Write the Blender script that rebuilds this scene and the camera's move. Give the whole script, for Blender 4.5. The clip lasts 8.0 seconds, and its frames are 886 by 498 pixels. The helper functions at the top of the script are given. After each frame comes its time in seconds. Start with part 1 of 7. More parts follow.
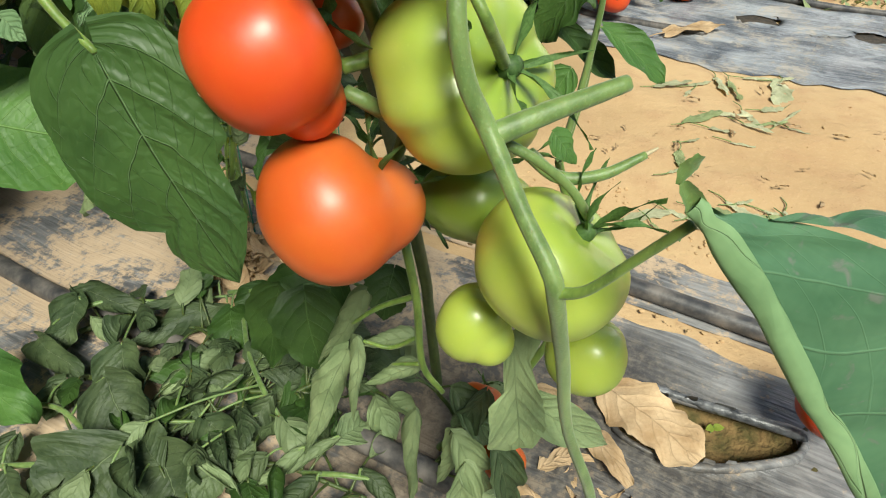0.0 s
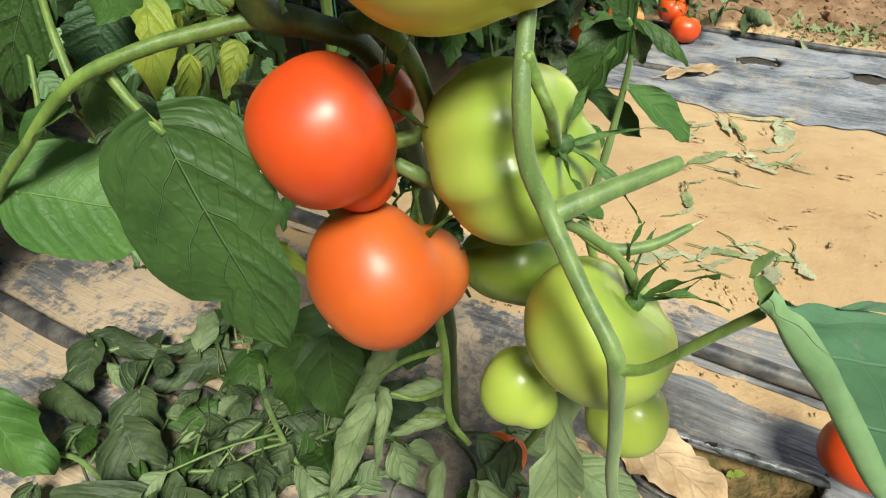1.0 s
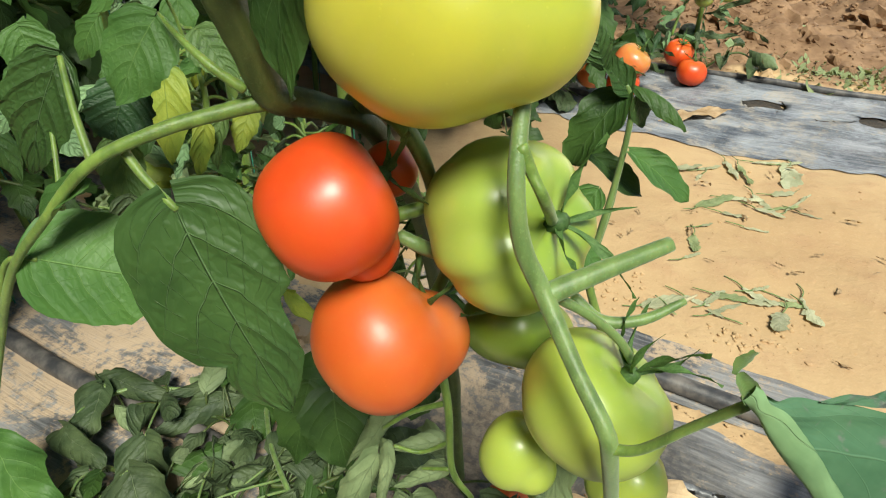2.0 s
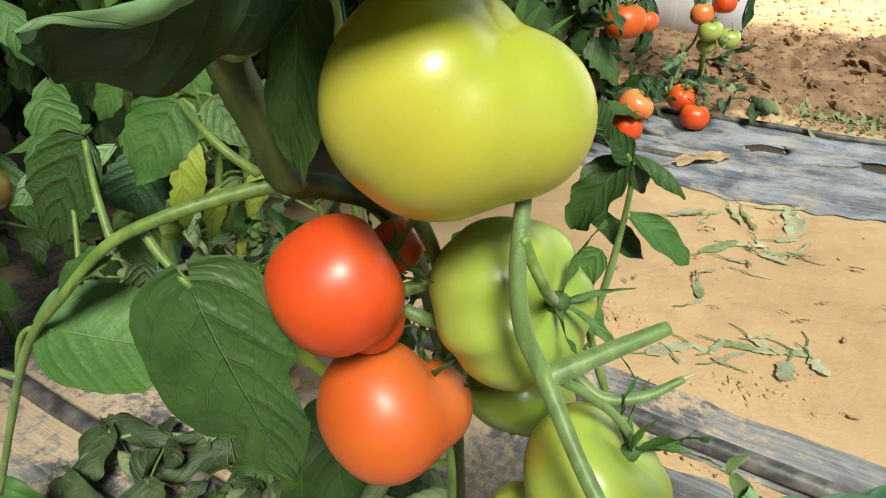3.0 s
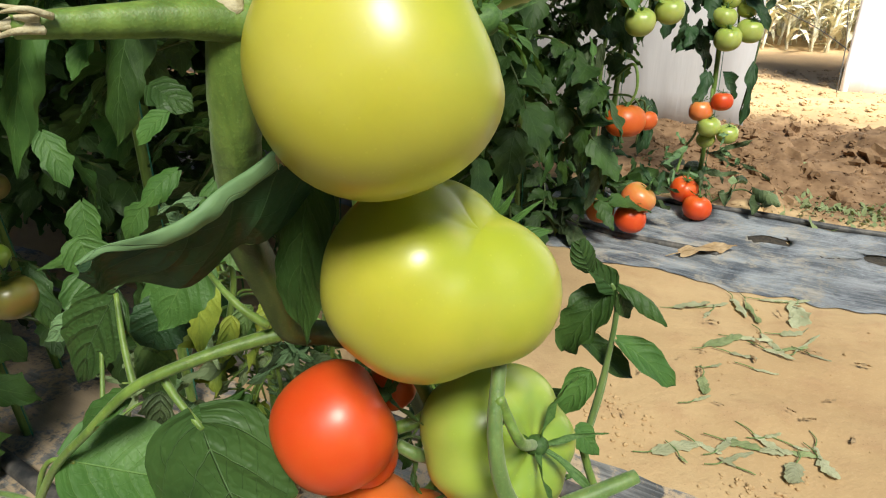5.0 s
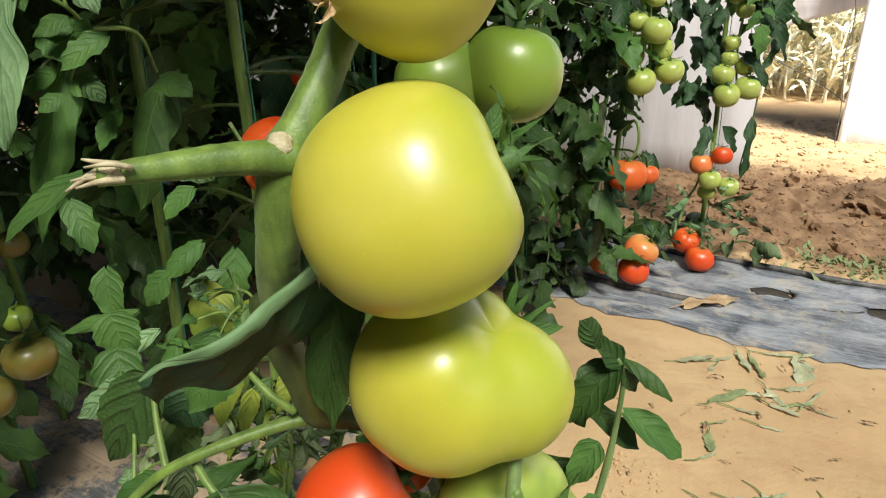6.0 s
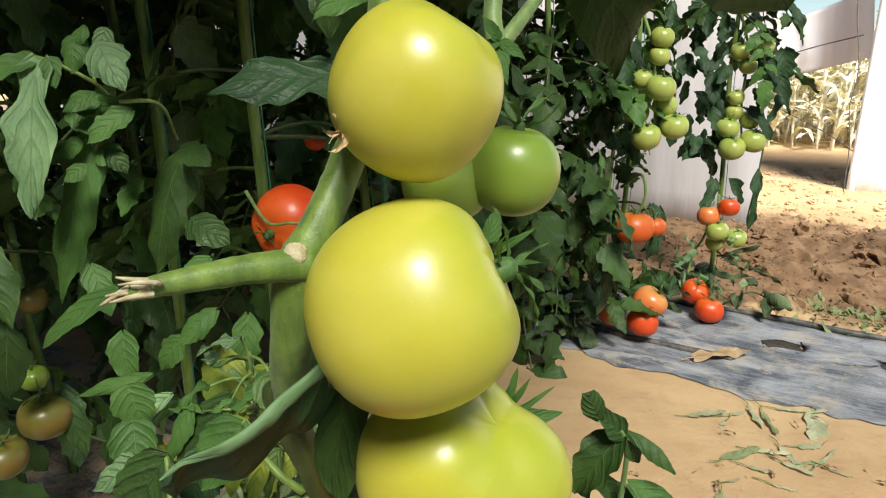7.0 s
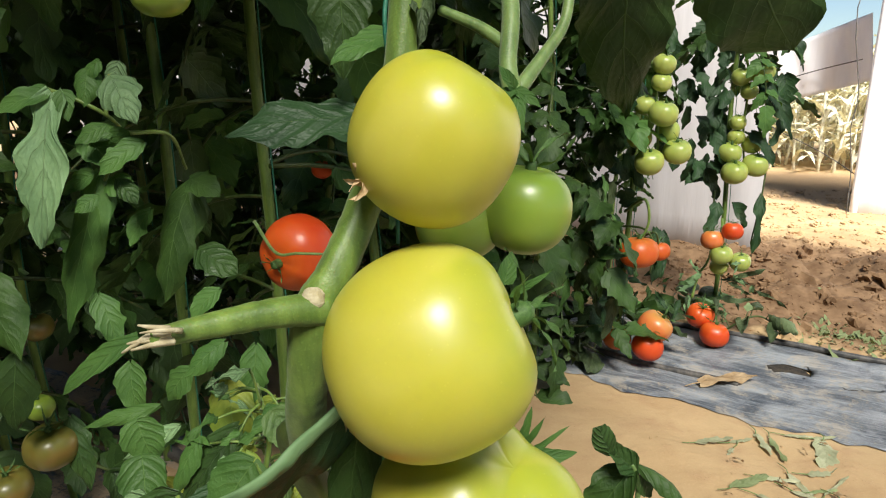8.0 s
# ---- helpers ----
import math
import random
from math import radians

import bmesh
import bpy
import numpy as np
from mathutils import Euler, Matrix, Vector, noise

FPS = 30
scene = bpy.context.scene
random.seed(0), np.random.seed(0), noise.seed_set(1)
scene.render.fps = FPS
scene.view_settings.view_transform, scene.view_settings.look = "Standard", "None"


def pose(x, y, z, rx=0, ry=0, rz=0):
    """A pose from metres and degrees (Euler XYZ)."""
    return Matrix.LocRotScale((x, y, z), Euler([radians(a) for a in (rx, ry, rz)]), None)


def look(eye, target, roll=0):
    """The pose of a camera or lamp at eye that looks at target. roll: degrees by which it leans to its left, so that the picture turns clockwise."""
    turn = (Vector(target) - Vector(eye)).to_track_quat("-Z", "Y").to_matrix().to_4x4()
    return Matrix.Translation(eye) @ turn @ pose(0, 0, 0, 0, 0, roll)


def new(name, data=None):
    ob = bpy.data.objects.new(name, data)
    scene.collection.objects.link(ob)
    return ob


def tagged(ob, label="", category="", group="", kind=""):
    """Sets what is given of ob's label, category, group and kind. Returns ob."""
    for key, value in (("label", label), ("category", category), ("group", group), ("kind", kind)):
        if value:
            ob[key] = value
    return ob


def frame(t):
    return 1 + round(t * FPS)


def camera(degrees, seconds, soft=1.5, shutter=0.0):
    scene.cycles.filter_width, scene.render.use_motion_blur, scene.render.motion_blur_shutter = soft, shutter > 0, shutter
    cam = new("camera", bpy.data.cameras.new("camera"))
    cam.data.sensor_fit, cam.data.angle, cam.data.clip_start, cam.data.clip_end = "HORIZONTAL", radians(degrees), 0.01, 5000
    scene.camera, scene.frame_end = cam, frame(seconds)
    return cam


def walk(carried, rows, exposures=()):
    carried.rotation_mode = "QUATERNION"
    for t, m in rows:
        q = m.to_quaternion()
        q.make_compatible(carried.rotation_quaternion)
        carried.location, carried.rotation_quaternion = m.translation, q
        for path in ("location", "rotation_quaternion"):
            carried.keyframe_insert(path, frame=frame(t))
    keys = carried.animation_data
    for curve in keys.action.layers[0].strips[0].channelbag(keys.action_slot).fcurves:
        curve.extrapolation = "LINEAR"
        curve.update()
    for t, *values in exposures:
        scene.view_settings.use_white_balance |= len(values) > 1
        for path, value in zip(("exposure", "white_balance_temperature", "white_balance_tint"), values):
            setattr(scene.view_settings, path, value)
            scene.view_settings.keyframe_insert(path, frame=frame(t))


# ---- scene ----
cam = camera(70.0, 8.0, 1.15)

PATH = [
    (0, (0.031, 0.031, 0.571), (0.041, 1.57, -0.706), 0.1),
    (0.5, (0.02, 0.034, 0.578), (0.032, 1.604, -0.66), -0.1),
    (1, (0.011, 0.035, 0.586), (0.024, 1.638, -0.609), -0.1),
    (1.5, (0.014, 0.036, 0.594), (0.013, 1.67, -0.559), -0.2),
    (3, (0.015, 0.04, 0.622), (-0.019, 1.76, -0.398), 0.0),
    (3.5, (0.014, 0.04, 0.632), (-0.027, 1.788, -0.338), -0.0),
    (4, (0.018, 0.036, 0.644), (-0.036, 1.811, -0.276), -0.0),
    (4.5, (0.027, 0.033, 0.651), (-0.042, 1.836, -0.212), -0.3),
    (6, (0.018, 0.02, 0.691), (-0.065, 1.898, 0.008), 0.1),
    (6.5, (0.022, 0.016, 0.701), (-0.075, 1.916, 0.086), 0.0),
    (7, (0.021, 0.012, 0.715), (-0.096, 1.931, 0.162), 0.0),
    (7.5, (0.02, 0.012, 0.721), (-0.106, 1.941, 0.212), -0.0),
    (8, (0.016, 0.012, 0.723), (-0.109, 1.947, 0.236), -0.1),
]
walk(cam, [(t, look(eye, target, roll)) for t, eye, target, roll in PATH],
     [(0, 1.62, 6500, 3), (1.0, 1.65, 6500, 3), (1.5, 1.64, 6500, 3), (3.0, 1.52, 6500, 3), (4.5, 1.40, 6500, 3), (6.5, 1.36, 6500, 8), (8.0, 1.33, 6500, 8)])

# ---------------------------------------------------------------- light
world = bpy.data.worlds.new("daylight")
scene.world = world
world.use_nodes = True
wt = world.node_tree
sky = wt.nodes.new("ShaderNodeTexSky")
sky.sky_type = "NISHITA"
sky.sun_disc = False
sky.dust_density = 0.2
sky.ozone_density = 2.0
SUN_TO = Vector((0.12, -0.62, 0.785)).normalized()
sky.sun_elevation = math.asin(SUN_TO.z)
sky.sun_rotation = math.atan2(SUN_TO.x, SUN_TO.y)
wt.links.new(sky.outputs[0], wt.nodes["Background"].inputs[0])
wt.nodes["Background"].inputs[1].default_value = 0.05
sun = new("sun", bpy.data.lights.new("sun", "SUN"))
sun.data.energy = 5.0
sun.data.angle = radians(18)
sun.data.color = (1.0, 0.97, 0.91)
sun.matrix_world = look(SUN_TO * 20, (0, 0, 0))


# ---------------------------------------------------------------- node helpers
def mat_new(name):
    m = bpy.data.materials.new(name)
    m.use_nodes = True
    return m, m.node_tree, m.node_tree.nodes["Principled BSDF"]


def put_in(nt, sock, v):
    if hasattr(v, "is_linked"):
        nt.links.new(v, sock)
    elif v is not None:
        sock.default_value = v


def math_node(nt, op, a, b=None, c=None):
    n = nt.nodes.new("ShaderNodeMath")
    n.operation = op
    for sock, v in zip(n.inputs, (a, b, c)):
        put_in(nt, sock, v)
    return n.outputs[0]


def mix(nt, fac, a, b, blend="MIX"):
    n = nt.nodes.new("ShaderNodeMix")
    n.data_type = "RGBA"
    n.blend_type = blend
    put_in(nt, n.inputs[0], fac)
    put_in(nt, n.inputs[6], (*a, 1) if isinstance(a, tuple) else a)
    put_in(nt, n.inputs[7], (*b, 1) if isinstance(b, tuple) else b)
    return n.outputs[2]


def ramp(nt, v, lo, hi, a=0.0, b=1.0):
    n = nt.nodes.new("ShaderNodeMapRange")
    n.interpolation_type = "SMOOTHSTEP"
    put_in(nt, n.inputs[0], v)
    for i, x in enumerate((lo, hi, a, b)):
        n.inputs[i + 1].default_value = x
    return n.outputs[0]


def coords(nt, kind="Object", scale=None, turn=0.0):
    c = nt.nodes.new("ShaderNodeTexCoord").outputs[kind]
    if scale is None:
        return c
    n = nt.nodes.new("ShaderNodeMapping")
    n.inputs["Scale"].default_value = scale
    n.inputs["Rotation"].default_value = (0, 0, turn)
    nt.links.new(c, n.inputs[0])
    return n.outputs[0]


def noise_tex(nt, vec, scale, detail=4.0, rough=0.55, warp=0.0):
    n = nt.nodes.new("ShaderNodeTexNoise")
    nt.links.new(vec, n.inputs["Vector"])
    n.inputs["Scale"].default_value = scale
    n.inputs["Detail"].default_value = detail
    n.inputs["Roughness"].default_value = rough
    n.inputs["Distortion"].default_value = warp
    return n.outputs[0]


def cells(nt, vec, scale, feature="F1"):
    n = nt.nodes.new("ShaderNodeTexVoronoi")
    n.feature = feature
    nt.links.new(vec, n.inputs["Vector"])
    n.inputs["Scale"].default_value = scale
    return n.outputs["Distance"]


def bump(nt, bsdf, height, strength, dist):
    n = nt.nodes.new("ShaderNodeBump")
    n.inputs["Strength"].default_value = strength
    n.inputs["Distance"].default_value = dist
    nt.links.new(height, n.inputs["Height"])
    nt.links.new(n.outputs[0], bsdf.inputs["Normal"])


def rand(nt):
    return nt.nodes.new("ShaderNodeObjectInfo").outputs["Random"]


# ---------------------------------------------------------------- materials
def leaf_material(name, dark, light, vein, rough=0.5, glow=0.22, crinkle=0.5, patches=None):
    m, nt, b = mat_new(name)
    uv = coords(nt, "UV")
    sep = nt.nodes.new("ShaderNodeSeparateXYZ")
    nt.links.new(uv, sep.inputs[0])
    u, v = sep.outputs[0], sep.outputs[1]
    x = math_node(nt, "ABSOLUTE", math_node(nt, "MULTIPLY_ADD", v, 2.0, -1.0))
    ob = coords(nt, "Object")
    wob = math_node(nt, "MULTIPLY", math_node(nt, "SUBTRACT", noise_tex(nt, uv, 3.0, 2.0), 0.5), 0.5)
    mid = ramp(nt, x, 0.005, 0.026, 1.0, 0.0)
    side = math_node(nt, "ADD", math_node(nt, "MULTIPLY_ADD", u, 5.2, math_node(nt, "MULTIPLY", math_node(nt, "POWER", x, 1.15), -1.7)), wob)
    dist = math_node(nt, "ABSOLUTE", math_node(nt, "SUBTRACT", math_node(nt, "FRACT", side), 0.5))
    lateral = math_node(nt, "MULTIPLY", ramp(nt, dist, 0.006, 0.028, 1.0, 0.0), ramp(nt, x, 0.4, 0.95, 1.0, 0.1))
    cross = math_node(nt, "ADD", math_node(nt, "MULTIPLY_ADD", x, 4.2, math_node(nt, "MULTIPLY", u, 5.5)), math_node(nt, "MULTIPLY", wob, 2.4))
    branch_at = math_node(nt, "ABSOLUTE", math_node(nt, "SUBTRACT", math_node(nt, "FRACT", cross), 0.5))
    twig = math_node(nt, "MULTIPLY", ramp(nt, branch_at, 0.005, 0.026, 0.35, 0.0), ramp(nt, noise_tex(nt, uv, 7.0, 1.0), 0.42, 0.55))
    veins = math_node(nt, "MAXIMUM", mid, math_node(nt, "MAXIMUM", math_node(nt, "MULTIPLY", lateral, 0.8), twig))
    net = cells(nt, coords(nt, "UV", (17.0, 11.0, 1.0)), 1.0, "DISTANCE_TO_EDGE")
    fine = ramp(nt, net, 0.0, 0.10, 0.16, 0.0)
    big = noise_tex(nt, ob, 28.0, 4.0)
    col = mix(nt, ramp(nt, big, 0.3, 0.72), dark, light)
    col = mix(nt, math_node(nt, "MULTIPLY", ramp(nt, noise_tex(nt, ob, 160.0, 3.0), 0.45, 0.7), 0.25), col, light)
    if patches:
        col = mix(nt, math_node(nt, "MULTIPLY", ramp(nt, noise_tex(nt, ob, 150.0, 3.0, 0.6, 0.6), 0.58, 0.7), 0.75), col, patches)
    hue = nt.nodes.new("ShaderNodeHueSaturation")
    nt.links.new(ramp(nt, rand(nt), 0.0, 1.0, 0.82, 1.18), hue.inputs["Value"])
    nt.links.new(col, hue.inputs["Color"])
    col = mix(nt, math_node(nt, "MULTIPLY", veins, 0.62), hue.outputs[0], vein)
    col = mix(nt, fine, col, dark)
    nt.links.new(col, b.inputs["Base Color"])
    b.inputs["Roughness"].default_value = rough
    b.inputs["Specular IOR Level"].default_value = 0.32
    pillow = math_node(nt, "MULTIPLY_ADD", veins, -0.8, math_node(nt, "MULTIPLY", ramp(nt, dist, 0.0, 0.3), 0.5))
    height = math_node(nt, "ADD", pillow, math_node(nt, "ADD", math_node(nt, "MULTIPLY", noise_tex(nt, ob, 90.0, 2.0), 0.35), math_node(nt, "MULTIPLY", ramp(nt, net, 0.0, 0.3), 0.15)))
    bump(nt, b, height, crinkle, 0.0016)
    tr = nt.nodes.new("ShaderNodeBsdfTranslucent")
    nt.links.new(mix(nt, 0.6, col, (light[0] * 1.8, light[1] * 1.6, light[2] * 0.6)), tr.inputs[0])
    ms = nt.nodes.new("ShaderNodeMixShader")
    ms.inputs[0].default_value = glow
    nt.links.new(b.outputs[0], ms.inputs[1])
    nt.links.new(tr.outputs[0], ms.inputs[2])
    nt.links.new(ms.outputs[0], nt.nodes["Material Output"].inputs[0])
    return m


def skin_material(name, base, shoulder, blush, span=0.03, speck=0.12, gloss=0.0, wax=0.28):
    """Tomato skin: base colour, darker shoulder near the stalk, and blotches of a second tint."""
    m, nt, b = mat_new(name)
    ob = coords(nt, "Object")
    sep = nt.nodes.new("ShaderNodeSeparateXYZ")
    nt.links.new(ob, sep.inputs[0])
    n1 = noise_tex(nt, ob, 22.0, 3.0)
    h = math_node(nt, "MULTIPLY_ADD", math_node(nt, "SUBTRACT", n1, 0.5), span * 1.1, sep.outputs[2])
    col = mix(nt, ramp(nt, h, span * 0.1, span * 1.2), base, shoulder)
    col = mix(nt, math_node(nt, "MULTIPLY", ramp(nt, noise_tex(nt, ob, 34.0, 2.0, 0.5, 0.4), 0.45, 0.75), 0.7), col, blush)
    dots = ramp(nt, cells(nt, ob, 420.0), 0.10, 0.2, speck, 0.0)
    col = mix(nt, math_node(nt, "MULTIPLY", dots, ramp(nt, noise_tex(nt, ob, 300.0, 1.0), 0.5, 0.6)), col, tuple(min(1, c * 1.5 + 0.06) for c in base))
    scuff = ramp(nt, noise_tex(nt, ob, 75.0, 5.0, 0.7), 0.68, 0.78, 0.0, 0.25)
    col = mix(nt, scuff, col, (0.55, 0.45, 0.25))
    nt.links.new(col, b.inputs["Base Color"])
    nt.links.new(ramp(nt, noise_tex(nt, ob, 55.0, 4.0), 0.3, 0.7, 0.33 - gloss, 0.43 - gloss), b.inputs["Roughness"])
    b.inputs["Specular IOR Level"].default_value = 0.4
    b.inputs["Coat Weight"].default_value = wax
    b.inputs["Coat Roughness"].default_value = 0.24
    b.inputs["Subsurface Weight"].default_value = 0.45
    b.inputs["Subsurface Radius"].default_value = (0.010, 0.008, 0.002)
    b.inputs["Subsurface Scale"].default_value = 0.6
    bump(nt, b, math_node(nt, "ADD", noise_tex(nt, ob, 130.0, 3.0), math_node(nt, "MULTIPLY", n1, 2.0)), 0.07, 0.0010)
    return m


def stem_material(name, a, c, hairs=0.15):
    m, nt, b = mat_new(name)
    ob = coords(nt, "Object")
    streak = noise_tex(nt, coords(nt, "Object", (90, 90, 14)), 1.6, 4.0)
    col = mix(nt, ramp(nt, streak, 0.3, 0.7), a, c)
    col = mix(nt, ramp(nt, noise_tex(nt, ob, 900.0, 2.0), 0.55, 0.75, 0.0, 0.22), col, tuple(min(1, x * 1.6 + 0.03) for x in c))
    col = mix(nt, ramp(nt, noise_tex(nt, ob, 70.0, 3.0), 0.62, 0.78, 0.0, 0.3), col, (0.10, 0.085, 0.03))
    nt.links.new(col, b.inputs["Base Color"])
    b.inputs["Roughness"].default_value = 0.5
    b.inputs["Sheen Weight"].default_value = hairs
    b.inputs["Sheen Tint"].default_value = (0.8, 0.9, 0.7, 1)
    b.inputs["Subsurface Weight"].default_value = 0.08
    b.inputs["Subsurface Scale"].default_value = 0.003
    bump(nt, b, math_node(nt, "ADD", streak, noise_tex(nt, ob, 900.0, 2.0)), 0.3, 0.0006)
    return m


def plain_material(name, a, c, scale, rough=0.8, relief=0.3, depth=0.003, metal=0.0):
    m, nt, b = mat_new(name)
    ob = coords(nt, "Object")
    n = noise_tex(nt, ob, scale, 6.0, 0.62)
    nt.links.new(mix(nt, ramp(nt, n, 0.32, 0.7), a, c), b.inputs["Base Color"])
    b.inputs["Roughness"].default_value = rough
    b.inputs["Metallic"].default_value = metal
    bump(nt, b, noise_tex(nt, ob, scale * 3.1, 5.0), relief, depth)
    return m


ROW_TURN = math.atan2(-0.48, 0.877)


def sand_material():
    m, nt, b = mat_new("sandy_soil")
    ob = coords(nt, "Object")
    big = noise_tex(nt, ob, 1.7, 5.0, 0.6)
    midn = noise_tex(nt, ob, 14.0, 5.0, 0.6)
    fine = noise_tex(nt, ob, 230.0, 3.0, 0.7)
    col = mix(nt, ramp(nt, big, 0.3, 0.7), (0.40, 0.266, 0.138), (0.515, 0.368, 0.203))
    col = mix(nt, ramp(nt, midn, 0.45, 0.75, 0.0, 0.6), col, (0.38, 0.235, 0.13))
    col = mix(nt, ramp(nt, fine, 0.5, 0.75, 0.0, 0.2), col, (0.60, 0.45, 0.27))
    col = mix(nt, ramp(nt, noise_tex(nt, ob, 5.0, 6.0, 0.7, 0.6), 0.52, 0.70, 0.0, 0.55), col, (0.36, 0.22, 0.115))
    grit = ramp(nt, cells(nt, ob, 150.0), 0.08, 0.2, 0.5, 0.0)
    col = mix(nt, math_node(nt, "MULTIPLY", grit, ramp(nt, midn, 0.45, 0.6)), col, (0.2, 0.13, 0.08))
    # freshly dug, browner soil beyond the second bed
    sep = nt.nodes.new("ShaderNodeSeparateXYZ")
    nt.links.new(ob, sep.inputs[0])
    o = math_node(nt, "ADD", math_node(nt, "MULTIPLY", sep.outputs[0], 0.48), math_node(nt, "MULTIPLY", sep.outputs[1], 0.877))
    o = math_node(nt, "MULTIPLY_ADD", math_node(nt, "SUBTRACT", midn, 0.5), 0.4, o)
    dug = math_node(nt, "MULTIPLY", ramp(nt, o, 2.05, 2.2), ramp(nt, o, 3.3, 3.55, 1.0, 0.0))
    col = mix(nt, dug, col, mix(nt, ramp(nt, midn, 0.3, 0.7), (0.145, 0.084, 0.046), (0.285, 0.178, 0.10)))
    # browner band of soil between the house and the field
    brown_band = math_node(nt, "MULTIPLY", ramp(nt, o, 4.8, 5.1), ramp(nt, o, 6.3, 6.9, 1.0, 0.0))
    col = mix(nt, math_node(nt, "MULTIPLY", brown_band, 0.8), col, (0.235, 0.155, 0.09))
    nt.links.new(col, b.inputs["Base Color"])
    b.inputs["Roughness"].default_value = 0.92
    b.inputs["Specular IOR Level"].default_value = 0.15
    h = math_node(nt, "ADD", math_node(nt, "MULTIPLY", midn, 2.0), math_node(nt, "ADD", math_node(nt, "MULTIPLY", fine, 0.18), math_node(nt, "MULTIPLY", noise_tex(nt, ob, 55.0, 4.0), 0.55)))
    bump(nt, b, h, 0.55, 0.006)
    return m


def film_material(name, dark, pale, dusty, tan, lean=0.0, crease_contrast=0.28, caked=0.85, darkened=None):
    """Plastic film: grey sheet, smeared dust, drifts of sand and thin wrinkles, with light and dark on the folds put
    into the colour.
    """
    m, nt, b = mat_new(name)
    ob = coords(nt, "Object")
    smear = noise_tex(nt, coords(nt, "Object", (6.0, 11.0, 5.0)), 1.0, 6.0, 0.66, 0.8)
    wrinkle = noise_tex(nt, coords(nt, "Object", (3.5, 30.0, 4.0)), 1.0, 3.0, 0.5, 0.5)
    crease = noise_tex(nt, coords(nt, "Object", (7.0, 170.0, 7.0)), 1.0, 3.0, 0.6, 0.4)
    drift = noise_tex(nt, ob, 9.0, 7.0, 0.72, 0.5)
    grain = noise_tex(nt, ob, 90.0, 4.0, 0.75)
    col = mix(nt, ramp(nt, smear, 0.34, 0.68), dark, pale)
    # light and shade of the wrinkles put into colour: pale crests, dark creases
    crest_light = ramp(nt, math_node(nt, "ABSOLUTE", math_node(nt, "SUBTRACT", wrinkle, 0.52)), 0.0, 0.02, 0.3, 0.0)
    col = mix(nt, ramp(nt, crease, 0.50, 0.64, 0.0, crease_contrast), col, tuple(c * 1.5 for c in pale))
    col = mix(nt, ramp(nt, crease, 0.36, 0.46, crease_contrast, 0.0), col, tuple(c * 0.5 for c in dark))
    col = mix(nt, crest_light, col, tuple(c * 1.5 for c in pale))
    d = math_node(nt, "ADD", drift, math_node(nt, "ADD", math_node(nt, "MULTIPLY", math_node(nt, "SUBTRACT", smear, 0.5), 0.35), math_node(nt, "MULTIPLY", math_node(nt, "SUBTRACT", grain, 0.5), 0.5)))
    sep = nt.nodes.new("ShaderNodeSeparateXYZ")
    nt.links.new(ob, sep.inputs[0])
    d = math_node(nt, "ADD", d, ramp(nt, sep.outputs[0], -0.25, 0.25, lean, -lean))
    col = mix(nt, ramp(nt, d, dusty, dusty + 0.14, 0.0, caked), col, tan)
    col = mix(nt, ramp(nt, grain, 0.60, 0.74, 0.0, 0.28), col, tuple(c * 1.1 for c in tan))
    col = mix(nt, ramp(nt, noise_tex(nt, ob, 33.0, 5.0, 0.7), 0.60, 0.72, 0.0, 0.5), col, tuple(c * 0.6 for c in dark))
    if darkened:
        # dark grey-brown ellipse on the film round the foot of the plant
        u = math_node(nt, "DIVIDE", math_node(nt, "SUBTRACT", sep.outputs[0], darkened[0]), darkened[2])
        w = math_node(nt, "DIVIDE", math_node(nt, "SUBTRACT", sep.outputs[1], darkened[1]), darkened[3])
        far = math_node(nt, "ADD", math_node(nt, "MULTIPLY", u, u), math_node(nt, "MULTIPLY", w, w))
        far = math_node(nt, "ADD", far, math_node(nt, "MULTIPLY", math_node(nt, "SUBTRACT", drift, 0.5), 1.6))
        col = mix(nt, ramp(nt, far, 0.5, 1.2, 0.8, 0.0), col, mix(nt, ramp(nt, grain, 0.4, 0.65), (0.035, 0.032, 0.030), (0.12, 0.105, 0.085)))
    nt.links.new(col, b.inputs["Base Color"])
    nt.links.new(ramp(nt, d, dusty - 0.1, dusty + 0.1, 0.38, 0.9), b.inputs["Roughness"])
    b.inputs["Specular IOR Level"].default_value = 0.45
    h = math_node(nt, "ADD", math_node(nt, "MULTIPLY_ADD", wrinkle, 1.2, math_node(nt, "MULTIPLY", crease, 0.7)), math_node(nt, "ADD", math_node(nt, "MULTIPLY", drift, 0.8), math_node(nt, "MULTIPLY", grain, 0.25)))
    bump(nt, b, h, 0.5, 0.005)
    return m


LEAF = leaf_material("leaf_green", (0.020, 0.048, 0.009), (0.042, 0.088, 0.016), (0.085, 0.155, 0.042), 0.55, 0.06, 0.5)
# darker copy of leaf_green: shade on far and turned-down leaves put into colour
LEAF_SHADED = leaf_material("leaf_shaded", (0.011, 0.034, 0.011), (0.025, 0.062, 0.019), (0.055, 0.11, 0.035), 0.55, 0.05, 0.6)
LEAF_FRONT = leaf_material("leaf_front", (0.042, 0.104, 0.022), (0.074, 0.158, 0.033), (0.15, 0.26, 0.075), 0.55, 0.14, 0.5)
LEAF_BROAD = leaf_material("leaf_broad", (0.025, 0.058, 0.014), (0.045, 0.092, 0.022), (0.125, 0.21, 0.085), 0.48, 0.10, 0.9)
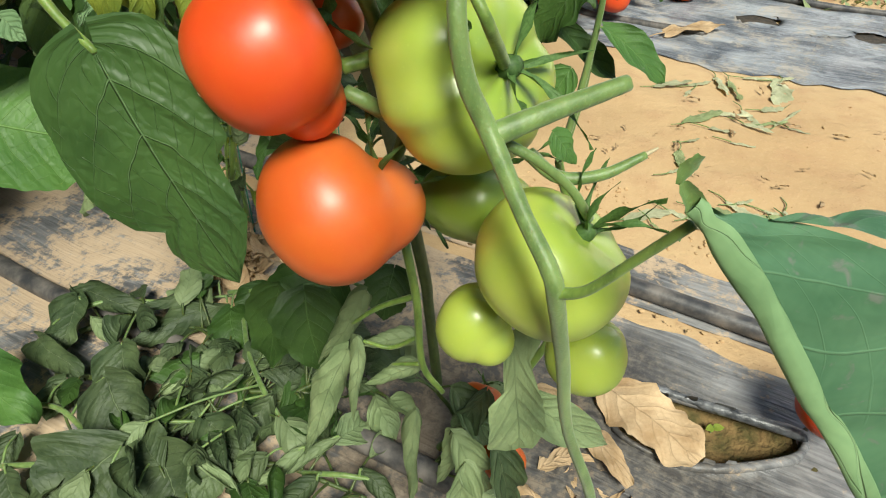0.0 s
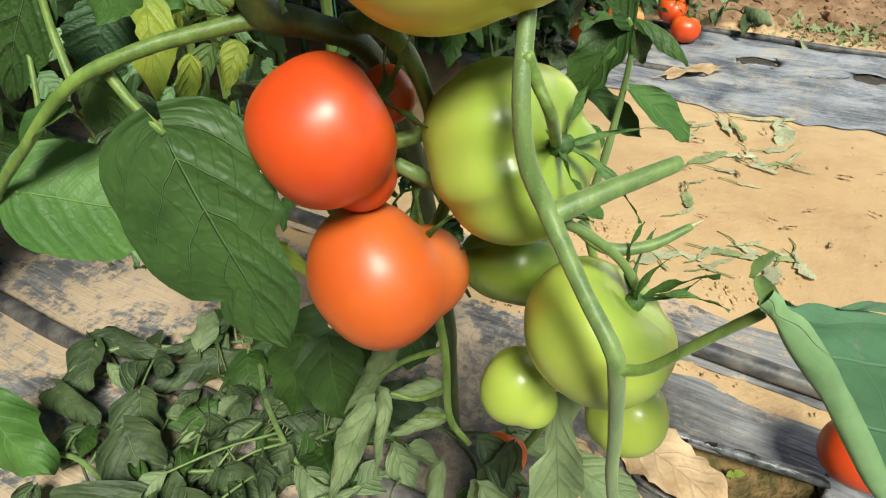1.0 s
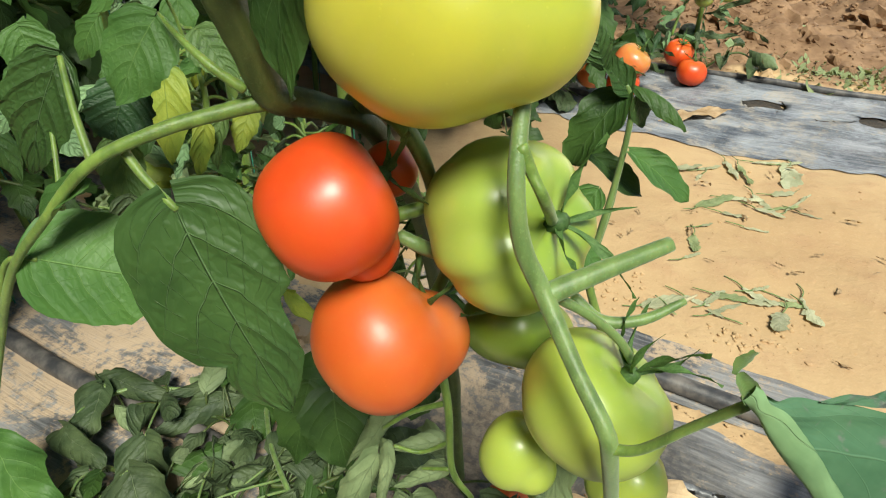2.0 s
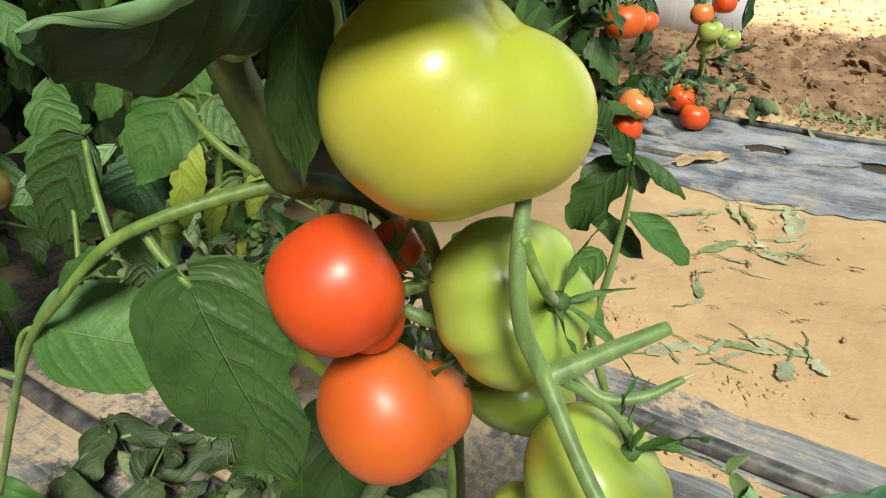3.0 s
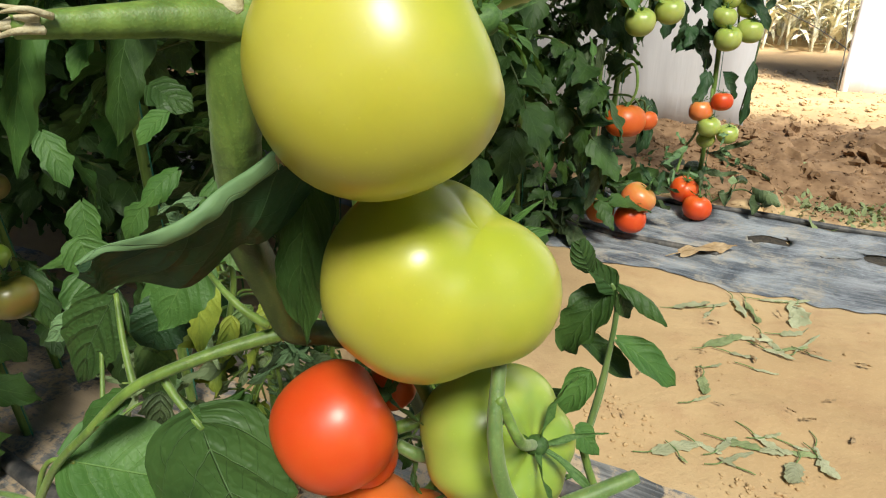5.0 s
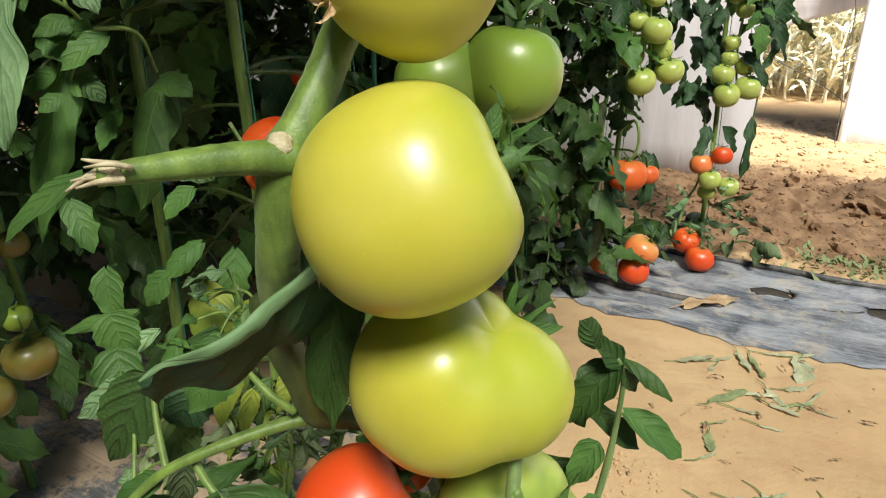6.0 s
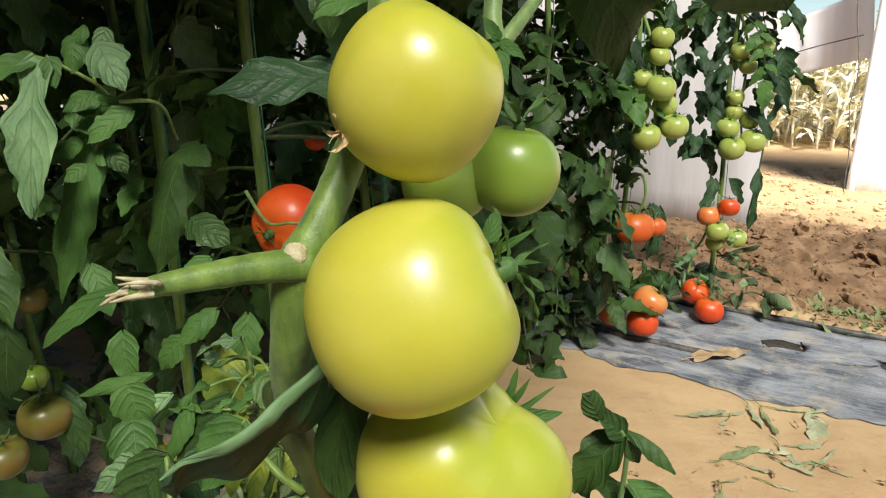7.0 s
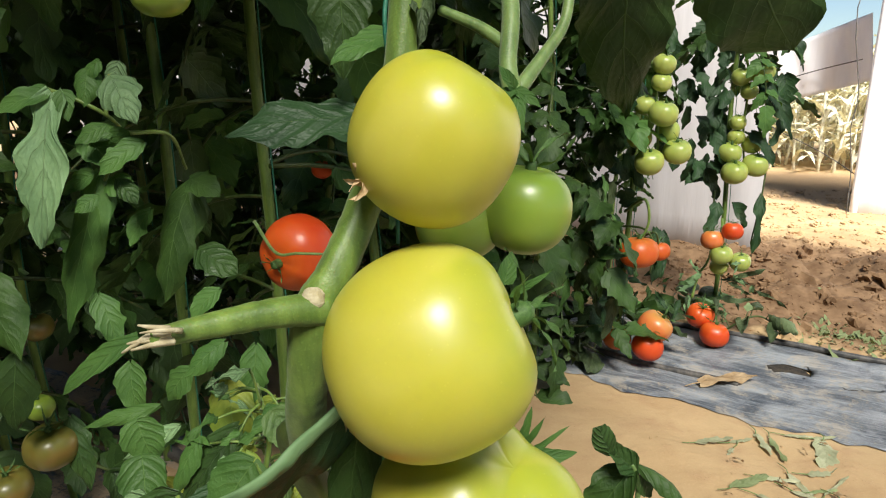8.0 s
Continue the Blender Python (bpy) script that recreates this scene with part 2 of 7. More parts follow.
LEAF_LIGHT = leaf_material("leaf_pale_underside", (0.115, 0.205, 0.09), (0.19, 0.305, 0.14), (0.25, 0.37, 0.18), 0.58, 0.10, 0.9)
LEAF_YELLOW = leaf_material("leaf_yellowing", (0.11, 0.18, 0.024), (0.26, 0.30, 0.042), (0.14, 0.23, 0.05), 0.55, 0.2, 0.5)
LEAF_WILT = leaf_material("leaf_wilted", (0.028, 0.048, 0.019), (0.078, 0.110, 0.045), (0.14, 0.185, 0.09), 0.58, 0.06, 0.8)
LEAF_WILT_PALE = leaf_material("leaf_wilted_underside", (0.125, 0.175, 0.078), (0.21, 0.27, 0.13), (0.12, 0.17, 0.08), 0.6, 0.10, 0.6)
LEAF_SPOT = leaf_material("leaf_mildewed", (0.042, 0.110, 0.055), (0.078, 0.165, 0.085), (0.11, 0.21, 0.11), 0.5, 0.10, 0.35, (0.125, 0.13, 0.115))
LEAF_SPECK = leaf_material("leaf_speckled", (0.055, 0.11, 0.03), (0.11, 0.18, 0.05), (0.15, 0.24, 0.08), 0.55, 0.14, 0.7, (0.025, 0.045, 0.018))
LEAF_DRY = leaf_material("leaf_dry", (0.31, 0.20, 0.10), (0.52, 0.38, 0.23), (0.38, 0.26, 0.14), 0.85, 0.08, 0.7)
LITTER = leaf_material("leaf_litter", (0.27, 0.285, 0.165), (0.41, 0.41, 0.265), (0.30, 0.31, 0.19), 0.75, 0.1, 0.5)
LITTER_FRESH = leaf_material("leaf_litter_fresh", (0.16, 0.205, 0.085), (0.28, 0.325, 0.155), (0.22, 0.27, 0.13), 0.7, 0.1, 0.5)
SEPAL = leaf_material("sepal_green", (0.042, 0.095, 0.024), (0.085, 0.16, 0.042), (0.12, 0.21, 0.06), 0.55, 0.15, 0.3)
STEM = stem_material("stem_green", (0.070, 0.125, 0.017), (0.155, 0.238, 0.040))
# olive-brown of old stems, taken darker for the shade on the lower stem
STEM_DARK = stem_material("stem_old_shaded", (0.032, 0.055, 0.010), (0.066, 0.094, 0.020), 0.02)
STEM_PALE = stem_material("stem_pale", (0.082, 0.140, 0.034), (0.15, 0.225, 0.062), 0.2)
CUT = plain_material("cut_stem", (0.36, 0.30, 0.17), (0.55, 0.49, 0.33), 300, 0.8)
DRIED = plain_material("dried_flower", (0.40, 0.26, 0.12), (0.66, 0.50, 0.30), 200, 0.85)
SAND = sand_material()
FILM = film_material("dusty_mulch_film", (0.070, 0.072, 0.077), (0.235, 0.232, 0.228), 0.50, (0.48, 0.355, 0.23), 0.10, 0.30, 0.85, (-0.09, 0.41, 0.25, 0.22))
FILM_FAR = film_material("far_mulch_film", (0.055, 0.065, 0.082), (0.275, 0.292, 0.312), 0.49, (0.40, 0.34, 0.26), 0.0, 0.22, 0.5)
FILM_FOLD = plain_material("folded_film", (0.025, 0.027, 0.030), (0.16, 0.165, 0.17), 60, 0.32, 0.5, 0.003)
PIPE = plain_material("drip_pipe", (0.030, 0.031, 0.034), (0.15, 0.135, 0.12), 34, 0.5, 0.3, 0.002)
DARK_SOIL = plain_material("dark_soil", (0.018, 0.015, 0.011), (0.06, 0.045, 0.03), 60, 0.9, 0.8, 0.004)
MOSS = plain_material("mossy_soil", (0.055, 0.05, 0.012), (0.19, 0.12, 0.045), 38, 0.95, 0.9, 0.008)
STRING = plain_material("twine", (0.015, 0.12, 0.07), (0.03, 0.20, 0.12), 400, 0.5)

GREEN_A = skin_material("skin_green", (0.335, 0.42, 0.066), (0.145, 0.24, 0.032), (0.385, 0.44, 0.085))
GREEN_B = skin_material("skin_yellow_green", (0.475, 0.443, 0.048), (0.33, 0.37, 0.030), (0.535, 0.485, 0.082), 0.03, 0.1, -0.01, 0.33)
GREEN_C = skin_material("skin_dark_green", (0.19, 0.28, 0.035), (0.10, 0.18, 0.02), (0.24, 0.31, 0.04))
GREEN_FAR = skin_material("skin_far_green", (0.36, 0.41, 0.10), (0.25, 0.34, 0.065), (0.43, 0.45, 0.12))
RED_A = skin_material("skin_red", (0.56, 0.058, 0.009), (0.60, 0.105, 0.014), (0.60, 0.082, 0.012), 0.03, 0.1, -0.03, 0.14)
RED_B = skin_material("skin_orange_red", (0.50, 0.088, 0.012), (0.46, 0.12, 0.018), (0.53, 0.112, 0.016), 0.03, 0.1, -0.06, 0.08)
RED_C = skin_material("skin_blush", (0.62, 0.17, 0.05), (0.50, 0.24, 0.06), (0.66, 0.20, 0.05), 0.03, 0.15)
# ripening skin made darker: the deep shade on these fruit is put into colour
TURNING_SHADED = skin_material("skin_turning_shaded", (0.15, 0.125, 0.026), (0.11, 0.13, 0.02), (0.20, 0.10, 0.02), 0.03, 0.1)


# ---------------------------------------------------------------- mesh helpers
def mesh_of(name, verts, faces, material, uvs=None, smooth=True):
    me = bpy.data.meshes.new(name)
    me.from_pydata([tuple(v) for v in verts], [], [tuple(f) for f in faces])
    if uvs is not None:
        layer = me.uv_layers.new(name="UVMap")
        idx = np.empty(len(me.loops), dtype=np.int32)
        me.loops.foreach_get("vertex_index", idx)
        layer.data.foreach_set("uv", np.asarray(uvs, dtype=np.float32)[idx].ravel())
    if smooth:
        me.polygons.foreach_set("use_smooth", np.ones(len(me.polygons), dtype=bool))
    for mt in (material if isinstance(material, (list, tuple)) else [material]):
        me.materials.append(mt)
    me.update()
    return me


def part(name, me, parent=None, label="", m=None):
    ob = new(name, me)
    if parent is not None:
        ob.parent = parent
    if m is not None:
        ob.matrix_basis = m
    if label:
        ob["label"] = label
    return ob


def thing(name, at, label, category, group="", kind=""):
    e = new(name)
    e.empty_display_size = 0.02
    e.location = at
    return tagged(e, label, category, group, kind)


def joined(pieces):
    """Joins (verts, faces, uvs) pieces into one."""
    vs, fs, us, base = [], [], [], 0
    for v, f, u in pieces:
        vs.append(np.asarray(v)), us.append(np.asarray(u))
        fs += [tuple(i + base for i in face) for face in f]
        base += len(v)
    return np.concatenate(vs), fs, np.concatenate(us)


def grid_faces(rows, cols, wrap=False):
    out = []
    for i in range(rows - 1):
        for j in range(cols if wrap else cols - 1):
            k = (j + 1) % cols
            out.append((i * cols + j, i * cols + k, (i + 1) * cols + k, (i + 1) * cols + j))
    return out


def spline(points, n):
    p = np.asarray(points, float)
    if len(p) == 2:
        return p[0] + (p[1] - p[0]) * np.linspace(0, 1, n)[:, None]
    q = np.vstack([2 * p[0] - p[1], p, 2 * p[-1] - p[-2]])
    out = []
    for t in np.linspace(0, len(p) - 1 - 1e-9, n):
        i = int(t)
        f = t - i
        a, b, c, d = q[i], q[i + 1], q[i + 2], q[i + 3]
        out.append(0.5 * (2 * b + (c - a) * f + (2 * a - 5 * b + 4 * c - d) * f * f + (3 * b - a - 3 * c + d) * f ** 3))
    return np.array(out)


def tube(points, radii, n=None, seg=10, rough=0.04, seed=0, ridged=0.0):
    """A stem along a smooth curve, closed at both ends."""
    rng = np.random.default_rng(seed)
    n = n or max(6, 5 * len(points))
    p = spline(points, n)
    r = np.interp(np.linspace(0, 1, n), np.linspace(0, 1, len(radii)), radii)
    tan = np.gradient(p, axis=0)
    tan /= np.linalg.norm(tan, axis=1)[:, None] + 1e-12
    up = np.array([0, 0, 1.0]) if abs(tan[0][2]) < 0.9 else np.array([1.0, 0, 0])
    verts = []
    ang = np.linspace(0, 2 * np.pi, seg, endpoint=False)
    lump = 1 + rough * rng.standard_normal((n, seg)) * 0.5
    for i in range(n):
        side = np.cross(tan[i], up)
        side /= np.linalg.norm(side) + 1e-12
        up = np.cross(side, tan[i])
        rr = r[i] * lump[i] * (1 + ridged * np.cos(5 * ang + i * 0.05))
        verts.append(p[i] + rr[:, None] * (np.cos(ang)[:, None] * side + np.sin(ang)[:, None] * up))
    v = np.concatenate(verts)
    f = grid_faces(n, seg, True)
    v = np.vstack([v, p[0] - tan[0] * r[0] * 0.4, p[-1] + tan[-1] * r[-1] * 0.4])
    a, b = len(v) - 2, len(v) - 1
    f += [(a, (j + 1) % seg, j) for j in range(seg)]
    f += [(b, (n - 1) * seg + j, (n - 1) * seg + (j + 1) % seg) for j in range(seg)]
    return v, f, np.zeros((len(v), 2))


def leaf_grid(width, nu=18, nv=11, lobes=3, cut=0.2, fold=0.15, bend=0.4, curl=0.0, ripple=0.03, heart=0.5, seed=0, outline=None, teeth_depth=0.045):
    """A leaflet of length 1 along +x with its face towards +z: lobed edge, folded at the midrib, bent along its length."""
    rng = np.random.default_rng(seed)
    u = np.linspace(0, 1, nu)
    v = np.linspace(-1, 1, nv)
    shape = np.sin(np.pi * np.clip(u, 0, 1) ** 0.62) ** 0.75 * (1 - 0.35 * u) * 1.18
    shape[0], shape[-1] = 0.03, 0.01
    U, V = np.meshgrid(u, v, indexing="ij")
    shape = np.repeat(shape[:, None], nv, 1)
    if outline is not None and len(outline) == 2:
        a, b = (np.interp(u, [p[0] for p in o], [p[1] for p in o]) for o in outline)
        shape = np.where(V > 0, b[:, None], a[:, None])
    elif outline is not None:
        shape = np.repeat(np.interp(u, np.linspace(0, 1, len(outline)), outline)[:, None], nv, 1)
    A = np.abs(V)
    phase = rng.uniform(0, 1, 2)
    side = (V > 0).astype(int)
    saw = (U * lobes * 1.25 + phase[side]) % 1.0
    edge = 1 - cut * (0.75 - np.abs(saw - 0.6) * 1.4) * np.clip((U - 0.08) * 6, 0, 1) * np.clip((1.02 - U) * 5, 0, 1)
    teeth = 1 - teeth_depth * np.sin(U * 41 + phase[side] * 6)
    half = 0.5 * width * shape * (1 + (edge * teeth - 1) * A ** 2)
    c = curl + 1e-4
    y = half * np.sin(V * c) / c
    z = half * (1 - np.cos(V * c)) / c
    z = z + np.abs(y) * math.tan(fold)
    lag = width * (0.16 * A ** 1.5 * np.sin(np.pi * U) - heart * 0.35 * A ** 1.3 * np.exp(-(U / 0.12) ** 2))
    x = U + lag * 0.6
    n1, n2 = rng.uniform(0, 6, 2)
    z = z + ripple * (np.sin(U * 11 + n1 + V * 1.5) * A ** 1.5 + 0.35 * np.sin(U * 21 + n2 - V * 3) * A ** 2)
    z = z + 0.35 * ripple * np.abs(np.sin(np.pi * (U * 6 - A * 1.6))) * (1 - A)
    y = y + 0.3 * ripple * np.sin(U * 7 + n2)
    th = bend * x
    k = bend if abs(bend) > 1e-3 else 1e-3
    X = np.sin(th) / k + z * np.sin(th)
    Z = -(1 - np.cos(th)) / k + z * np.cos(th)
    verts = np.stack([X, y, Z], -1).reshape(-1, 3)
    uvs = np.stack([U, (V + 1) / 2], -1).reshape(-1, 2)
    tip_at = np.array([math.sin(bend) / k, 0, -(1 - math.cos(bend)) / k])
    return verts, grid_faces(nu, nv), uvs, tip_at


def leaf_between(base, tip, width, face=(0, 0, 1), **kw):
    """A leaflet from base to tip (world), of a width in metres, its upper face towards `face`."""
    base, tip, face = (np.array(a, float) for a in (base, tip, face))
    length = np.linalg.norm(tip - base)
    v, f, u, t = leaf_grid(width / length, **kw)
    ex = (tip - base) / length
    ez = face - ex * face.dot(ex)
    ez /= np.linalg.norm(ez) + 1e-9
    ey = np.cross(ez, ex)
    tl = np.linalg.norm(t)
    lx = t / tl
    ly = np.array([0, 1.0, 0])
    lz = np.cross(lx, ly)
    loc = np.stack([v @ lx, v @ ly, v @ lz], -1) * (length / tl)
    return base + loc @ np.stack([ex, ey, ez]), f, u


def swept_leaf(edge, out, width, roll, turn, towards, seed=0, n=56, across=14, wave=0.0012):
    """A blade that grows from a line towards `out`, its near edge rolled over. width and roll: values along the line; turn: the angle
    of the roll; towards: the side to which it curls. Faces of the roll take the second material."""
    rng = np.random.default_rng(seed)
    p = spline(edge, n)
    s = np.linspace(0, 1, n)
    w = np.interp(s, np.linspace(0, 1, len(width)), width)
    r = np.interp(s, np.linspace(0, 1, len(roll)), roll)
    outs = np.stack([np.interp(s, np.linspace(0, 1, len(out)), [o[k] for o in out]) for k in range(3)], -1)
    tan = np.gradient(p, axis=0)
    tan /= np.linalg.norm(tan, axis=1)[:, None]
    ph = rng.uniform(0, 6, 4)
    turns = 12 if turn > 0 else 0
    verts, uvs = [], []
    for i in range(n):
        o = outs[i] - tan[i] * outs[i].dot(tan[i])
        o /= np.linalg.norm(o)
        nrm = np.cross(tan[i], o)
        if nrm.dot(towards) < 0:
            nrm = -nrm
        rr = r[i] * (1 + 0.07 * math.sin(s[i] * 23 + ph[0]) + 0.03 * math.sin(s[i] * 51 + ph[1]))
        lip = turn * (1 + 0.14 * math.sin(s[i] * 15 + ph[1]) + 0.07 * math.sin(s[i] * 37 + ph[2]))
        for k in range(turns):
            th = lip * (1 - k / turns)
            sp = rr * (1 - 0.03 * th)
            verts.append(p[i] + nrm * 0.5 * (rr - sp * math.cos(th)) - o * sp * math.sin(th))
            uvs.append((0.14 + 0.2 * s[i], 0.93 - 0.16 * (1 - k / turns)))
        for k in range(across):
            q = k / (across - 1)
            lag = 0.10 * w[i] * math.sin(s[i] * 17 + ph[2]) * q
            dent = wave * (math.sin(s[i] * 19 + ph[3] + q * 2) * (0.4 + q) + 0.8 * abs(math.sin(s[i] * 13 - q * 2.5))) - 0.22 * w[i] * q * q
            verts.append(p[i] + o * (w[i] * q + lag * 0.3) + nrm * dent + tan[i] * lag)
            uvs.append((s[i], 0.5 + 0.48 * q))
    faces = grid_faces(n, turns + across)
    cols = turns + across - 1
    slots = np.array([1 if k % cols < turns else 0 for k in range(len(faces))], dtype=np.int32)
    return np.array(verts), faces, np.array(uvs), slots


def compound_leaf(length, pairs, seed, droop=0.9, size=0.1, curl=0.2):
    """A whole tomato leaf along +x that droops: midrib with pairs of leaflets and one at the end."""
    rng = np.random.default_rng(seed)
    s = np.linspace(0, 1, 7)
    pts = np.stack([length * s * (1 - 0.22 * droop * s), 0.03 * length * np.sin(s * 4 + seed), length * (0.16 * s - droop * 0.62 * s ** 2)], -1)
    stem = tube(pts, [0.0030, 0.0024, 0.0015], 12, 6, seed=seed)
    blades = []
    for i in range(pairs):
        at = 0.32 + 0.55 * i / max(1, pairs - 1)
        k = at * 6
        p = pts[int(k)] + (pts[min(6, int(k) + 1)] - pts[int(k)]) * (k - int(k))
        t = pts[min(6, int(k) + 1)] - pts[int(k)]
        t /= np.linalg.norm(t)
        for sgn in (-1, 1):
            l = size * rng.uniform(0.6, 1.1) * (0.6 if i == 0 else 1)
            d = t * rng.uniform(0.15, 0.6) + np.array([0, sgn, 0]) * rng.uniform(0.7, 1.0) + np.array([0, 0, -rng.uniform(0.15, 0.9)])
            d /= np.linalg.norm(d)
            b = p + d * 0.001
            blades.append(leaf_between(b, b + d * l, l * rng.uniform(0.5, 0.72), np.array([0.2, rng.uniform(-0.4, 0.4), 1.0]), nu=17, nv=7, lobes=2.6, cut=0.42, teeth_depth=0.07, fold=rng.uniform(0, 0.35), bend=rng.uniform(0.2, 1.0), curl=rng.uniform(-0.9, 0.9) * curl * 3, ripple=0.045, seed=int(rng.integers(1e6))))
    t = pts[-1] - pts[-2]
    t /= np.linalg.norm(t)
    l = size * rng.uniform(1.0, 1.35)
    blades.append(leaf_between(pts[-1], pts[-1] + t * l, l * 0.66, (1, 0, 0.7), nu=19, nv=7, lobes=3, cut=0.45, teeth_depth=0.07, fold=0.12, bend=rng.uniform(0.2, 0.8), curl=rng.uniform(-0.3, 0.6), ripple=0.04, seed=int(rng.integers(1e6))))
    return stem, joined(blades)


def tomato_body(a, b, grooves=5, amp=0.05, dimple=0.12, seed=0, lump=0.025, nlat=40, nlon=68, square=0.9, swell=(), blend=0.014):
    """A tomato round the z axis, stalk end up: equatorial radius a, polar radius b, with grooves that run from the stalk end."""
    rng = np.random.default_rng(seed)
    th = np.linspace(0.0, np.pi, nlat)
    ph = np.linspace(0, 2 * np.pi, nlon, endpoint=False)
    T, P = np.meshgrid(th, ph, indexing="ij")
    r = np.ones_like(T)
    w = np.sin(T) ** 0.6 * (0.25 + 0.75 * ((1 + np.cos(T)) / 2) ** 0.9)
    start = rng.uniform(0, 6.28)
    for g in range(grooves):
        at = start + 6.283 * (g + rng.uniform(-0.28, 0.28)) / grooves
        d = (P - at + np.pi) % (2 * np.pi) - np.pi
        r -= amp * rng.uniform(0.4, 1.3) * np.exp(-(d / rng.uniform(0.16, 0.34)) ** 2) * w
    for k in range(3):
        q = rng.standard_normal(3)
        q /= np.linalg.norm(q)
        dot = np.sin(T) * np.cos(P) * q[0] + np.sin(T) * np.sin(P) * q[1] + np.cos(T) * q[2]
        r += lump * np.sin(dot * rng.uniform(1.5, 3.0) + rng.uniform(0, 6))
    s = np.sin(T) ** square
    c = np.sign(np.cos(T)) * np.abs(np.cos(T)) ** square
    x, y, z = a * r * s * np.cos(P), a * r * s * np.sin(P), b * r * c
    z -= dimple * a * np.exp(-(np.sin(T) / 0.42) ** 2) * (np.cos(T) > 0)
    z += 0.03 * a * np.exp(-(np.sin(T) / 0.3) ** 2) * (np.cos(T) < 0)
    v = np.stack([x, y, z], -1).reshape(-1, 3)
    for off, rad in swell:
        far = np.linalg.norm(v, axis=1) + 1e-9
        d = v / far[:, None]
        c0 = np.asarray(off) * a
        along = d @ c0
        disc = np.maximum(along ** 2 - c0 @ c0 + (rad * a) ** 2, 0)
        out = along + np.sqrt(disc)
        k = blend * a
        top = np.maximum(far, out)
        both = top + k * np.log(np.exp((far - top) / k) + np.exp((out - top) / k))
        v = d * both[:, None]
    return v, grid_faces(nlat, nlon, True), np.zeros((len(v), 2))


def sepal_meshes():
    out = []
    for k in range(4):
        v, f, u = leaf_between((0, 0, 0), (1, 0, 0.1), 0.095, (0, 0, 1), nu=14, nv=5, lobes=1, cut=0.0, fold=0.35, bend=(-1.4, 0.9, 0.3, -0.7)[k], curl=0.7, ripple=0.03, heart=0.0, seed=k)
        out.append(mesh_of("sepal", v, f, SEPAL, u))
    return out


SEPALS = sepal_meshes()
HUB = mesh_of("calyx_hub", *tube([(0, 0, -0.1), (0, 0, 0.05), (0, 0, 0.12)], [0.13, 0.12, 0.09], 6, 9, 0.08)[:2], SEPAL)


def add_calyx(e, a, top, seed, size=1.0, lift=0.35):
    rng = np.random.default_rng(seed)
    hub = part("calyx", HUB, e, "green star-shaped calyx", Matrix.Translation((0, 0, top + 0.03 * a)) @ Matrix.Scale(a, 4))
    k = 5 + seed % 2
    for i in range(k):
        an = 360.0 * (i + rng.uniform(-0.25, 0.25)) / k
        part("sepal", SEPALS[int(rng.integers(4))], hub, m=pose(0, 0, 0.02, 0, -math.degrees(lift) + rng.uniform(-22, 22), an) @ Matrix.Scale(size * rng.uniform(0.9, 1.35), 4))


def axis_matrix(at, axis):
    q = Vector(axis).normalized().to_track_quat("Z", "Y")
    return Matrix.Translation(Vector(at)) @ q.to_matrix().to_4x4()


def tomato(at, axis, a, b, skin, label, group="tomatoes", grooves=5, amp=0.05, dimple=0.12, seed=0, lobes=(), calyx=1.0, stalk=None, lump=0.025, scar=True, square=0.9, lift=0.35, swell=(), blend=0.014):
    """One tomato. axis: towards its stalk. lobes: fused swellings (local offset in radii, radius in radii). stalk: world points."""
    e = new("tomato")
    e.empty_display_size = 0.02
    e.matrix_basis = axis_matrix(at, axis)
    tagged(e, label, "tomato", group)
    inv = e.matrix_basis.inverted()
    inner = [(np.array(inv.to_3x3() @ Vector(off)), r) for off, r in swell]
    pieces = [tomato_body(a, b, grooves, amp, dimple, seed, lump, square=square, swell=inner, blend=blend)]
    for k, (off, r) in enumerate(lobes):
        v, f, u = tomato_body(a * r, a * r * 0.95, 3, 0.03, 0.05, seed + 50 + k, lump, 26, 40)
        local = np.array(inv.to_3x3() @ Vector(off)) * a
        pieces.append((v + local, f, u))
    part("skin", mesh_of("tomato_skin", *joined(pieces)[:2], skin), e)
    top = b - dimple * a
    if calyx:
        add_calyx(e, a, top, seed + 3, calyx, lift)
    if stalk:
        pts = [(0, 0, top)] + [tuple(inv @ Vector(p)) for p in stalk]
        part("stalk", mesh_of("tomato_stalk", *tube(pts, [0.0024, 0.002, 0.0024], 14, 8, seed=seed)[:2], STEM), e)
    if scar:
        v, f, u = tomato_body(a * 0.05, a * 0.02, 4, 0.2, 0.0, seed, 0.1, 8, 10)
        part("blossom_scar", mesh_of("blossom_scar", v + np.array([0, 0, -b * 0.985]), f, DRIED), e)
    return e

# ---------------------------------------------------------------- ground, beds and film
ALONG = np.array([0.877, -0.48])
ACROSS = np.array([0.48, 0.877])
HOLE = ((0.222, 0.473), (0.30, 0.452), (0.402, 0.412), (0.396, 0.388), (0.37, 0.376), (0.30, 0.375), (0.235, 0.392), (0.21, 0.42))


def inside(poly, x, y):
    odd = False
    for (x0, y0), (x1, y1) in zip(poly, poly[1:] + poly[:1]):
        if (y0 > y) != (y1 > y) and x < (x1 - x0) * (y - y0) / (y1 - y0) + x0:
            odd = not odd
    return odd


